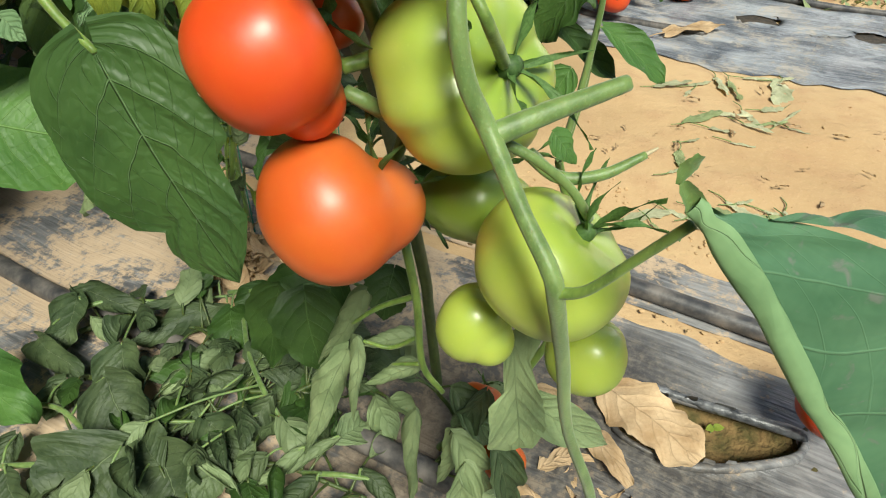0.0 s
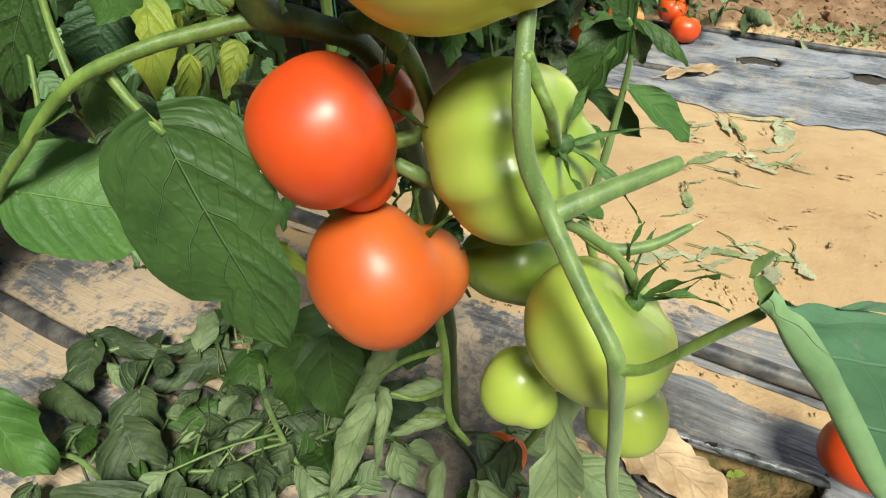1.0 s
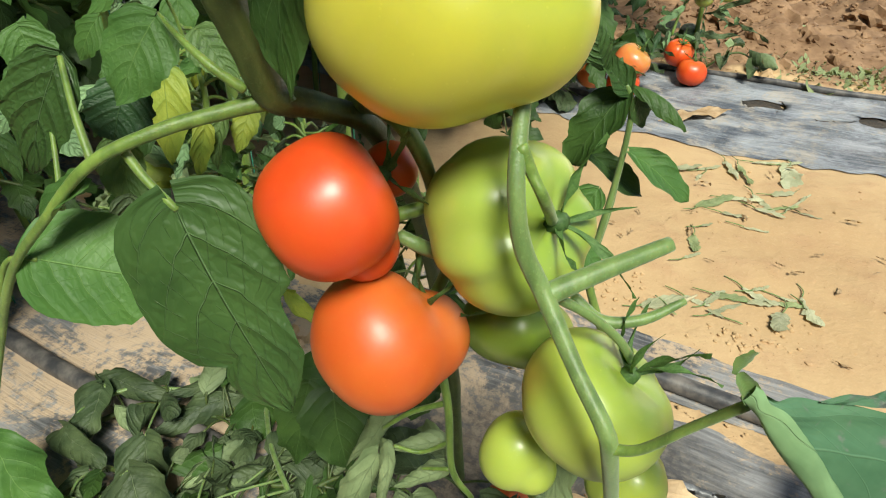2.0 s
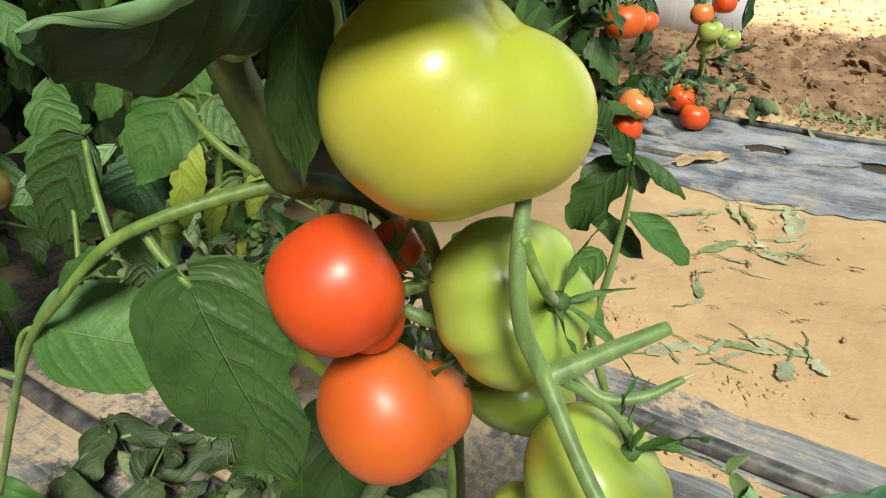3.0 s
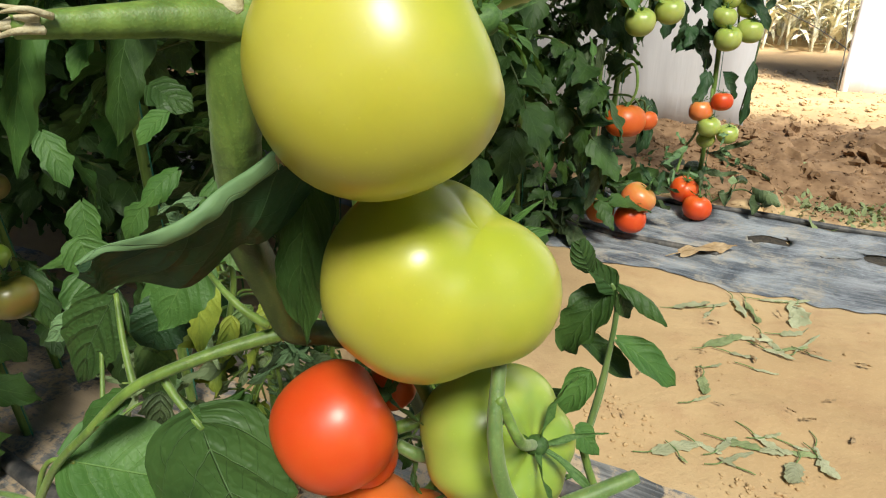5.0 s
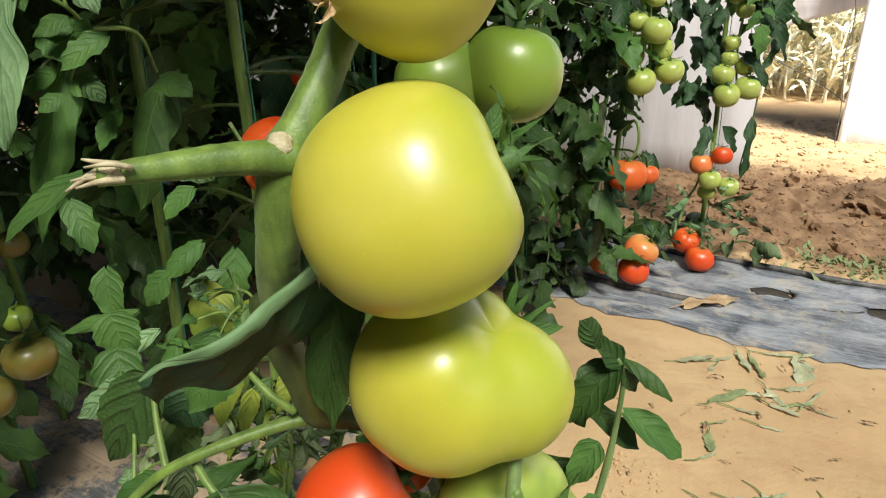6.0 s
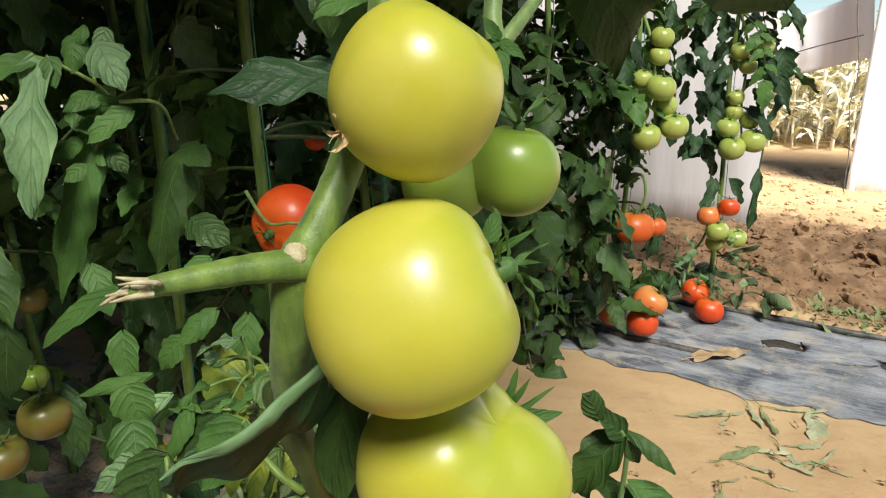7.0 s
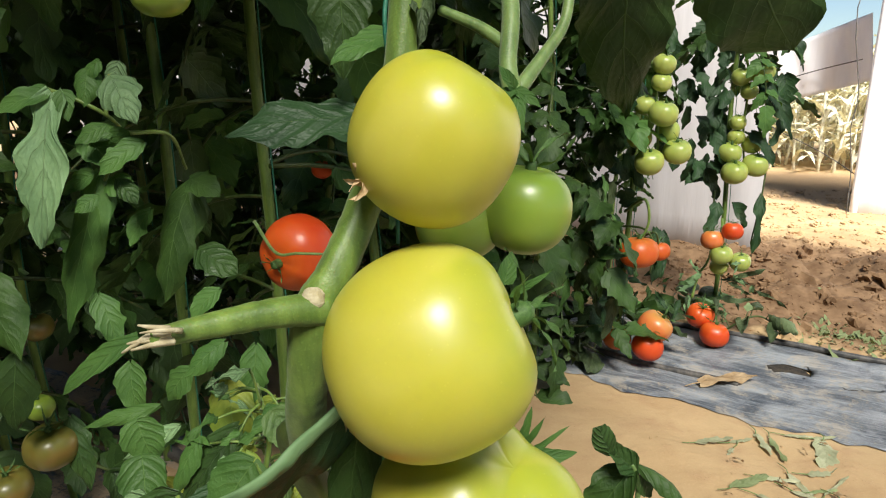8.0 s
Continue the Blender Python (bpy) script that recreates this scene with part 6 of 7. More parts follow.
# the plant goes on above the view; its unseen leaves shade the background
for k in range(30):
    z = 1.10 + 1.1 * k / 30
    mm = Matrix.Translation(shift([(0.05, 0.35, z)])[0]) @ pose(0, 0, 0, 0, -25 + 12 * math.sin(k * 2.1), 90 + 100 * math.sin(k * 2.4)) @ Matrix.Scale(1.1, 4)
    part("leaf", LEAF_KINDS[k % 8][k % 3], plant, m=mm)
# unseen side stem and leaves, added to shade the vines at the left
r6 = np.random.default_rng(606)
shade_arch = [(-0.012, 0.27, 0.789), (-0.03, 0.36, 1.12), (-0.12, 0.42, 1.30), (-0.26, 0.52, 1.42)]
stem("upper_stem", shade_arch, [.006, .0055, .005, .004], STEM, 30, 12, 65)
shade_arch_line = spline(shade_arch, 40)
for k in range(44):
    p = shade_arch_line[int(r6.uniform(18, 39))] + np.array([0, 0, 0.02])
    mm = Matrix.Translation(shift([p])[0]) @ pose(0, 0, 0, r6.uniform(-15, 15), r6.uniform(-32, -8), r6.uniform(0, 360)) @ Matrix.Scale(r6.uniform(0.75, 1.1), 4)
    part("leaf", LEAF_KINDS[k % 8][k % 3], plant, m=mm)
stem("upper_stem", [(-0.012, 0.27, 0.789), (0.05, 0.31, 1.05), (0.06, 0.34, 1.6), (0.05, 0.35, 2.2)], [.006, .0058, .005, .004], STEM, 30, 12, 64)

# ---------------------------------------------------------------- fruit of the near plant
tomato((-0.032, 0.25, 0.48), (0.75, 0.35, 0.35), 0.02797, 0.02692, RED_A, "ripe glossy red tomato fused with smaller lobes on the truss", grooves=3, amp=0.03, seed=1, blend=0.03, swell=[((0.40, 0.286, -0.80), 0.55)], lobes=[((0.822, 0.858, 0.179), 0.42)], lump=0.012)
tomato((-0.016, 0.252, 0.408), (0.7, 0.45, 0.5), 0.03153, 0.03003, RED_B, "orange-red ripening tomato with a side lobe, below the red one", grooves=4, amp=0.03, seed=5, lump=0.015, swell=[((0.62, 0.24, -0.06), 0.68), ((-0.12, 0.05, 0.30), 0.80)], blend=0.06)
tomato((0.04, 0.258, 0.468), (0.62, -0.62, 0.42), 0.03685, 0.03082, GREEN_A, "large ribbed unripe green tomato with a dark shoulder", grooves=7, amp=0.12, dimple=0.22, seed=9, stalk=[(0.046, 0.216, 0.502), (0.041, 0.217, 0.512), (0.037, 0.218, 0.521)], lump=0.02, calyx=0.85)
tomato((0.05, 0.282, 0.391), (0.2, 0.6, 0.7), 0.02952, 0.02024, GREEN_C, "green tomato hidden behind the ribbed one", grooves=4, amp=0.04, seed=11)
tomato((0.073, 0.215, 0.41), (0.55, -0.05, 0.8), 0.03125, 0.02589, GREEN_A, "smooth pale green tomato low on the shoot", grooves=5, amp=0.06, dimple=0.22, seed=14, lump=0.015, calyx=0.9, lift=0.7)
tomato((0.046, 0.228, 0.364), (0.35, 0.2, 0.9), 0.0160, 0.0188, GREEN_A, "small green tomato beside a larger one", grooves=3, amp=0.06, seed=17, calyx=0, swell=[((0.42, -0.35, -0.30), 0.72)], blend=0.03)
tomato((0.1, 0.228, 0.343), (0.1, 0.3, 0.9), 0.01933, 0.02040, GREEN_A, "small green tomato with a deep groove", grooves=3, amp=0.12, seed=19, calyx=0)
tomato((0.01, 0.236, 0.559), (0.613, -0.267, 0.747), 0.03806, 0.03621, GREEN_B, "big yellow-green tomato with a grooved shoulder and side lobe", grooves=6, amp=0.05, dimple=0.14, seed=23, lump=0.012, calyx=0, swell=[((0.60, -0.05, -0.08), 0.70)], blend=0.05)
tomato((-0.001, 0.212, 0.637), (0.80, 0.05, 0.35), 0.03644, 0.03664, GREEN_B, "big round yellow-green tomato close to the stem", grooves=4, amp=0.05, dimple=0.15, seed=27, lump=0.01, calyx=0.6)
tomato((0., 0.218, 0.707), (0.45, -0.05, 0.75), 0.02661, 0.02806, GREEN_B, "round yellow-green tomato with dried blossom remains", grooves=4, amp=0.025, dimple=0.1, seed=31, lump=0.01, calyx=0)
tomato((0.036, 0.31, 0.669), (0.1, -0.1, 0.95), 0.02233, 0.02127, GREEN_C, "green tomato in shade behind the round one", grooves=4, amp=0.04, seed=35, calyx=1.1, lift=0.6)
tomato((0.004, 0.31, 0.663), (-0.1, -0.1, 0.95), 0.02152, 0.02045, GREEN_C, "green tomato hidden behind its neighbours", grooves=4, amp=0.04, seed=37, calyx=0)


# narrow sepals that stand out beside the big fruit
for b0, t0, w in (((0.026, 0.235, 0.649), (0.042, 0.232, 0.661), 15), ((0.027, 0.235, 0.646), (0.044, 0.235, 0.646), 13), ((0.024, 0.24, 0.652), (0.027, 0.245, 0.664), 34), ((0.028, 0.236, 0.647), (0.039, 0.238, 0.643), 10),
                  ((0.032, 0.262, 0.567), (0.038, 0.262, 0.591), 26), ((0.033, 0.262, 0.565), (0.055, 0.262, 0.582), 16), ((0.031, 0.262, 0.567), (0.025, 0.262, 0.585), 22), ((0.034, 0.262, 0.564), (0.059, 0.264, 0.568), 40), ((0.036, 0.262, 0.563), (0.061, 0.262, 0.551), 30), ((0.032, 0.262, 0.568), (0.044, 0.26, 0.587), 18)):
    blade(b0, t0, w * 0.0002, (0.2, -0.8, 0.5), LEAF_FRONT, "narrow curled sepal", nu=12, nv=7, lobes=1, cut=0.0, fold=0.35, bend=0.5, heart=0, seed=int(w))


def dried_flower(at, seed):
    e = thing("dried_blossom", at, "shrivelled brown blossom remains on a tomato", "dried flower")
    pcs = []
    r3 = np.random.default_rng(seed)
    for k in range(6):
        d = r3.standard_normal(3) * 0.5 + np.array([-0.5, -0.4, -0.5])
        d /= np.linalg.norm(d)
        pcs.append(leaf_between((0, 0, 0), d * r3.uniform(0.005, 0.009), 0.0028, r3.standard_normal(3), nu=6, nv=4, lobes=1, cut=0.1, bend=1.0, curl=0.8, heart=0, seed=seed + k))
    v, f, u = joined(pcs)
    part("petals", mesh_of("petals", v, f, DRIED, u), e)
    return e


dried_flower((-0.02, 0.205, 0.696), 1)
dried_flower((-0.026, 0.203, 0.618), 7)

# fruit further off on the neighbouring vines
def far_tomato(at, r, skin, label, group, axis=(0.1, -0.2, 1), seed=0, calyx=0.9):
    return tomato(at, axis, r, r * 0.88, skin, label, group, grooves=5, amp=0.035, seed=seed, calyx=calyx, scar=False)


far_tomato((-0.171, 0.62, 0.563), 0.03996, RED_A, "ripe red tomato shaded behind the main stem", "tomatoes", (-0.35, -0.85, -0.1), 61, 0.4)
far_tomato((-0.41, 0.55, 0.38), 0.02601, TURNING_SHADED, "tomato turning from green to orange in the shade", "tomatoes", seed=62)
far_tomato((-0.432, 0.57, 0.41), 0.01381, GREEN_C, "small green tomato in the shade", "tomatoes", seed=63)
far_tomato((-0.464, 0.55, 0.329), 0.02310, TURNING_SHADED, "tomato turning from green to orange in the shade", "tomatoes", seed=64)
far_tomato((-0.60, 0.80, 0.405), 0.02070, TURNING_SHADED, "reddish tomato deep in shade, its skin colour darkened", "tomatoes", seed=65)
far_tomato((-0.201, 0.85, 0.62), 0.01366, RED_A, "dull red tomato deep in shade", "tomatoes", seed=66)
far_tomato((-0.225, 0.5, 0.795), 0.02182, GREEN_C, "yellowish tomato high in the shade", "tomatoes", seed=67)
far_tomato((0.418, 0.4, 0.064), 0.03905, RED_A, "ripe red tomato lying near the film hole", "tomatoes", seed=68, axis=(0.3, 0.5, 0.8))
far_tomato((0.066, 0.37, 0.114), 0.02074, RED_B, "orange tomato low under the leaves", "tomatoes", seed=69, axis=(0.3, 0.7, 0.5))
far_tomato((0.084, 0.33, 0.089), 0.02019, RED_B, "orange tomato low under the leaves", "tomatoes", seed=70, axis=(0.3, 0.7, 0.5), calyx=0)
FAR = [
    (((0.441, 1.58, 0.668), 0.03428), ((0.464, 1.62, 0.625), 0.03098), ((0.394, 1.6, 0.61), 0.02977), ((0.412, 1.56, 0.556), 0.03467), ((0.479, 1.58, 0.579), 0.03353), ((0.407, 1.62, 0.687), 0.02663), ((0.436, 1.6, 0.74), 0.02500), ((0.439, 1.6, 0.782), 0.02738)),
    (((0.828, 2., 0.774), 0.03746), ((0.781, 2.02, 0.759), 0.02942), ((0.799, 2., 0.718), 0.02468), ((0.776, 2., 0.628), 0.02507), ((0.775, 2., 0.584), 0.02525), ((0.825, 2., 0.561), 0.03038), ((0.753, 1.98, 0.54), 0.03393), ((0.831, 1.97, 0.505), 0.03746), ((0.766, 1.96, 0.484), 0.03937), ((0.73, 1.9, 0.243), 0.03219), ((0.788, 1.9, 0.221), 0.03056), ((0.741, 1.93, 0.197), 0.02727)),
]
k = 0
for truss in FAR:
    for at, r in truss:
        k += 1
        far_tomato(at, r, GREEN_FAR, "pale green unripe tomato in a hanging truss", "green tomatoes of the far vines", (0.1 * math.sin(k), -0.3, 1), 80 + k, 0.7)
for at, r, skin, ax in (
    ((0.408, 1.58, 0.327), 0.04664, RED_B, (0, 0.1, 1)), ((0.473, 1.64, 0.316), 0.02857, RED_B, (0, 0.1, 1)),
    ((0.386, 1.66, 0.064), 0.03731, RED_C, (0.2, 0.1, 1)), ((0.484, 1.65, 0.105), 0.04592, RED_C, (0.5, -0.2, 0.8)), ((0.459, 1.62, 0.058), 0.04101, RED_A, (0.1, 0.1, 1)),
    ((0.757, 1.9, 0.314), 0.03012, RED_A, (0, 0.1, 1)), ((0.707, 1.92, 0.284), 0.03366, RED_C, (0, 0.1, 1)),
    ((0.672, 1.86, 0.064), 0.04108, RED_A, (0.1, -0.4, 0.8)), ((0.7, 1.8, 0.026), 0.04175, RED_A, (0.1, 0.1, 1))):
    k += 1
    far_tomato(at, r, skin, "ripe tomato low on a far vine", "ripe tomatoes of the far vines", ax, 80 + k, 0.9)

for owner, p in ((far_vine_a, ((0.395, 1.7, 0.881), (0.419, 1.62, 0.775), (0.43, 1.6, 0.674), (0.442, 1.6, 0.557))), (far_vine_a, ((0.398, 1.72, 0.405), (0.422, 1.62, 0.455), (0.432, 1.6, 0.405), (0.417, 1.6, 0.355))), (far_vine_b, ((0.747, 2., 0.897), (0.802, 2.02, 0.762), (0.801, 2.02, 0.619), (0.81, 2., 0.48))), (far_vine_b, ((0.76, 2., 0.332), (0.744, 1.94, 0.292), (0.766, 1.94, 0.203))), (far_vine_b, ((0.674, 1.95, 0.089), (0.695, 1.97, 0.158), (0.735, 2., 0.224), (0.735, 2.02, 0.417)))):
    v, f, u = tube(p, [.0045, .003], None, 8, 0.05, 2)
    part("truss_stem", mesh_of("truss_stem", shift(v, owner), f, STEM), owner)

# ---------------------------------------------------------------- cut shoots and litter on the ground
def cut_shoot(at, heading, length, seed, n, mats, spread=0.06, label="wilted tomato shoot with curled leaves lying on the film", size=0.076, lift=0.02):
    r3 = np.random.default_rng(seed)
    g = soil(*at) + 0.014
    e = thing("cut_shoot", (at[0], at[1], g), label, "cut shoot", "cut shoots")
    h = radians(heading)
    dirv = np.array([math.cos(h), math.sin(h), 0])
    side = np.array([-dirv[1], dirv[0], 0])
    pts = [dirv * length * f + side * 0.02 * math.sin(f * 5 + seed) + np.array([0, 0, 0.006 + lift * math.sin(f * 3.1)]) for f in np.linspace(0, 1, 6)]
    part("stem", mesh_of("shoot_stem", *tube(pts, [.0034, .003, .0018], 26, 9, 0.05, seed)[:2], STEM_DARK), e)
    line = spline(pts, 40)
    for k in range(n):
        p = line[int(r3.uniform(2, 39))]
        sgn = 1 if k % 2 else -1
        d = dirv * r3.uniform(-0.5, 0.8) + side * sgn * r3.uniform(0.4, 1.0)
        d /= np.linalg.norm(d)
        st = p + d * r3.uniform(0.01, spread) + np.array([0, 0, r3.uniform(0.0, 0.03)])
        l = size * r3.uniform(0.7, 1.25)
        tip = st + d * l + np.array([0, 0, r3.uniform(-0.03, 0.012)])
        tip[2] = max(tip[2], 0.003)
        fc = np.array([r3.uniform(-0.5, 0.5), r3.uniform(-0.8, 0.2), 1.0])
        v, f, u = leaf_between(st, tip, l * r3.uniform(0.6, 0.95), fc, nu=16, nv=11, teeth_depth=0.015, outline=((0.1, 0.8, 1.0, 0.95, 0.8, 0.5, 0.0), (0.1, 0.6, 0.95, 1.0, 0.9, 0.75, 0.4, 0.0), None)[k % 3], lobes=2, cut=0.08, fold=r3.uniform(-0.3, 0.4), bend=r3.uniform(-0.2, 1.3), curl=r3.uniform(-2.1, 2.1), ripple=0.06, seed=seed * 100 + k)
        v[:, 2] = np.maximum(v[:, 2], 0.001 + 0.002 * r3.random())
        lf = part("leaf", mesh_of("wilted_leaf", v, f, mats[int(r3.integers(len(mats)))], u), e)
        part("leaf_stalk", mesh_of("leaf_stalk", *tube([p, (p + st) / 2 + np.array([0, 0, 0.004]), st], [.0016, .0013], 8, 6, 0)[:2], STEM_DARK), lf)
    return e


W, P, D = LEAF_WILT, LEAF_WILT_PALE, LEAF


def wilted_shoot(line, leaves, seed, label="wilted tomato shoot with curled leaves lying on the film"):
    """A cut shoot lying on the film: a stem along a line, and leaves (base, tip, width, material, curl, bend)."""
    e = thing("cut_shoot", (line[0][0], line[0][1], soil(line[0][0], line[0][1])), label, "cut shoot", "cut shoots")
    part("stem", mesh_of("shoot_stem", shift(tube(line, [.0030, .0028, .0018], 30, 9, 0.06, seed)[0], e), tube(line, [.0030, .0028, .0018], 30, 9, 0.06, seed)[1], STEM_PALE), e)
    axis = spline(line, 30)
    for k, (b0, t0, w, mt, curl, bend) in enumerate(leaves):
        r3 = np.random.default_rng(seed * 40 + k)
        b0 = np.array(b0)
        v, f, u = leaf_between(b0, t0, w, (r3.uniform(-0.2, 0.2), -0.55, 0.85), nu=26, nv=15, teeth_depth=0.012, outline=((0.1, 0.75, 1.0, 0.97, 0.86, 0.6, 0.0), (0.15, 0.8, 0.97, 1.0, 0.85, 0.8, 0.5, 0.0))[k % 2], lobes=2, cut=0.10, fold=0.12 * (1 if k % 3 else -1), bend=bend, curl=curl * 1.35, ripple=0.075, seed=seed * 100 + k)
        v[:, 2] = np.maximum(v[:, 2], 0.004 + 0.003 * np.abs(np.sin(v[:, 0] * 90)))
        lf = part("leaf", mesh_of("wilted_leaf", shift(v, e), f, mt, u), e)
        near = axis[np.argmin(np.linalg.norm(axis - b0, axis=1))]
        sv, sf, su = tube([near, (near + b0) / 2 + np.array([0, 0, 0.006]), b0], [.0015, .0012], 9, 6, 0)
        part("leaf_stalk", mesh_of("leaf_stalk", shift(sv, e), sf, STEM_PALE), lf)
    return e


wilted_shoot([(-0.403, 0.57, 0.03), (-0.37, 0.585, 0.03), (-0.3, 0.59, 0.025), (-0.225, 0.6, 0.025)], [
    ((-0.419, 0.601, 0.035), (-0.32, 0.577, 0.02), 0.0500, W, 1.2, 0.5),
    ((-0.247, 0.62, 0.03), (-0.325, 0.566, 0.035), 0.0378, W, -1.3, 0.2),
    ((-0.227, 0.582, 0.03), (-0.327, 0.527, 0.02), 0.0523, W, -0.9, 0.4),
    ((-0.403, 0.583, 0.04), (-0.4, 0.513, 0.015), 0.0582, W, 1.0, 0.6),
    ((-0.316, 0.496, 0.05), (-0.296, 0.459, 0.02), 0.0696, W, 0.7, 0.9),
    ((-0.426, 0.524, 0.03), (-0.354, 0.473, 0.02), 0.0508, W, 1.2, 0.5),
], 1)
wilted_shoot([(-0.437, 0.431, 0.03), (-0.395, 0.433, 0.03), (-0.353, 0.423, 0.035), (-0.293, 0.381, 0.04), (-0.258, 0.406, 0.035), (-0.215, 0.412, 0.03)], [
    ((-0.31, 0.444, 0.06), (-0.274, 0.403, 0.025), 0.0806, W, 0.8, 0.7),
    ((-0.368, 0.465, 0.03), (-0.379, 0.427, 0.01), 0.0400, W, 0.9, 0.5),
    ((-0.24, 0.478, 0.03), (-0.265, 0.452, 0.02), 0.0376, P, 1.6, 0.8),
    ((-0.174, 0.456, 0.05), (-0.226, 0.435, 0.03), 0.0527, W, 1.7, 0.3),
    ((-0.322, 0.413, 0.02), (-0.265, 0.392, 0.015), 0.0406, D, 0.8, 0.6),
], 2)
wilted_shoot([(-0.203, 0.563, 0.03), (-0.181, 0.498, 0.035), (-0.15, 0.44, 0.04), (-0.127, 0.409, 0.03), (-0.11, 0.37, 0.03)], [
    ((-0.14, 0.428, 0.05), (-0.166, 0.383, 0.02), 0.0471, W, -1.0, 0.5),
    ((-0.201, 0.408, 0.04), (-0.161, 0.374, 0.02), 0.0494, W, 0.8, 0.6),
    ((-0.254, 0.396, 0.05), (-0.285, 0.371, 0.04), 0.0286, P, -0.7, 0.3),
    ((-0.065, 0.381, 0.05), (-0.114, 0.354, 0.03), 0.0249, P, 1.6, 0.4),
    ((-0.095, 0.376, 0.04), (-0.141, 0.347, 0.02), 0.0311, P, 1.5, 0.4),
    ((-0.197, 0.364, 0.05), (-0.148, 0.331, 0.03), 0.0271, P, 1.8, 0.2),
    ((-0.136, 0.371, 0.03), (-0.173, 0.347, 0.01), 0.0413, W, 0.8, 0.6),
], 3)
wilted_shoot([(-0.384, 0.363, 0.03), (-0.324, 0.36, 0.035), (-0.291, 0.345, 0.03), (-0.25, 0.335, 0.025)], [
    ((-0.268, 0.371, 0.05), (-0.316, 0.326, 0.015), 0.1233, W, 0.5, 0.6),
    ((-0.241, 0.377, 0.03), (-0.204, 0.328, 0.01), 0.0872, W, 0.7, 0.6),
    ((-0.376, 0.355, 0.03), (-0.356, 0.329, 0.01), 0.0536, W, 0.6, 0.6),
    ((-0.387, 0.397, 0.03), (-0.397, 0.372, 0.01), 0.0346, W, 0.8, 0.6),
], 4)
wilted_shoot([(-0.23, 0.6, 0.03), (-0.17, 0.585, 0.05), (-0.1, 0.575, 0.08), (-0.03, 0.56, 0.06)], [
    ((-0.22, 0.573, 0.03), (-0.204, 0.519, 0.01), 0.0604, D, 0.7, 0.8),
    ((-0.108, 0.57, 0.1), (-0.146, 0.514, 0.04), 0.0977, D, -0.5, 0.7),
    ((-0.082, 0.56, 0.1), (-0.103, 0.522, 0.04), 0.0768, D, 0.5, 0.7),
    ((-0.183, 0.602, 0.04), (-0.214, 0.569, 0.02), 0.0433, D, 0.8, 0.7),
], 5)
wilted_shoot([(-0.1, 0.36, 0.02), (-0.06, 0.352, 0.03), (-0.02, 0.35, 0.02)], [
    ((-0.043, 0.358, 0.03), (-0.011, 0.335, 0.01), 0.0341, W, 1.3, 0.5),
    ((-0.084, 0.347, 0.03), (-0.116, 0.33, 0.01), 0.0341, W, 1.0, 0.5),
], 6)
for at, heading, length, seed, n in (((-0.40, 0.545), 8, 0.20, 101, 16), ((-0.40, 0.47), -6, 0.24, 102, 20), ((-0.36, 0.395), 4, 0.24, 103, 22), ((-0.22, 0.50), -30, 0.16, 104, 14), ((-0.20, 0.43), 10, 0.17, 105, 16), ((-0.24, 0.345), 4, 0.20, 106, 16)):
    cut_shoot(at, heading, length, seed, n, [W, W, D, W, P], size=0.045, lift=0.012, spread=0.045)
cut_shoot((0.02, 0.358), 80, 0.12, 9, 6, [LEAF_WILT_PALE, LEAF_WILT], size=0.06)

wilted_shoot([(-0.50, 0.50, 0.03), (-0.48, 0.485, 0.06), (-0.461, 0.47, 0.08)], [((-0.461, 0.47, 0.08), (-0.363, 0.393, 0.05), 0.060, LEAF_FRONT, -0.4, 0.4)], 9, "fresh green cut shoot lying at the edge of the wilted heap")
# pale rolled leaves that hang low on the plant
for b0, t0, w, c in (((-0.02, 0.36, 0.26), (-0.065, 0.36, 0.179), .030, 1.7), ((-0.039, 0.35, 0.211), (-0.091, 0.35, 0.068), .038, 1.5), ((-0.029, 0.345, 0.229), (-0.041, 0.345, 0.125), .022, 1.9), ((0.016, 0.35, 0.223), (-0.03, 0.35, 0.214), .024, 1.6), ((0.016, 0.35, 0.191), (-0.029, 0.35, 0.167), .024, 1.6), ((0.011, 0.33, 0.161), (0.002, 0.33, 0.015), .024, 1.8), ((0.051, 0.32, 0.153), (0.029, 0.32, 0.071), .026, 1.2)):
    blade(b0, t0, w, (0.2, -0.8, 0.6), LEAF_WILT_PALE, "pale leaf rolled up along its length", lobes=1, cut=0.08, fold=0.1, bend=0.3, curl=-c, ripple=0.04, heart=0.1, seed=int(w * 9999))
for b0, t0, w in (((-0.084, 0.42, 0.202), (-0.076, 0.4, 0.123), .06), ((-0.106, 0.43, 0.199), (-0.128, 0.42, 0.107), .05), ((-0.007, 0.42, 0.227), (-0.017, 0.4, 0.188), .04)):
    blade(b0, t0, w, (0.0, -0.7, 0.7), LEAF, "dark green leaf low on the plant", lobes=2, cut=0.15, fold=0.2, bend=0.5, seed=int(w * 999))
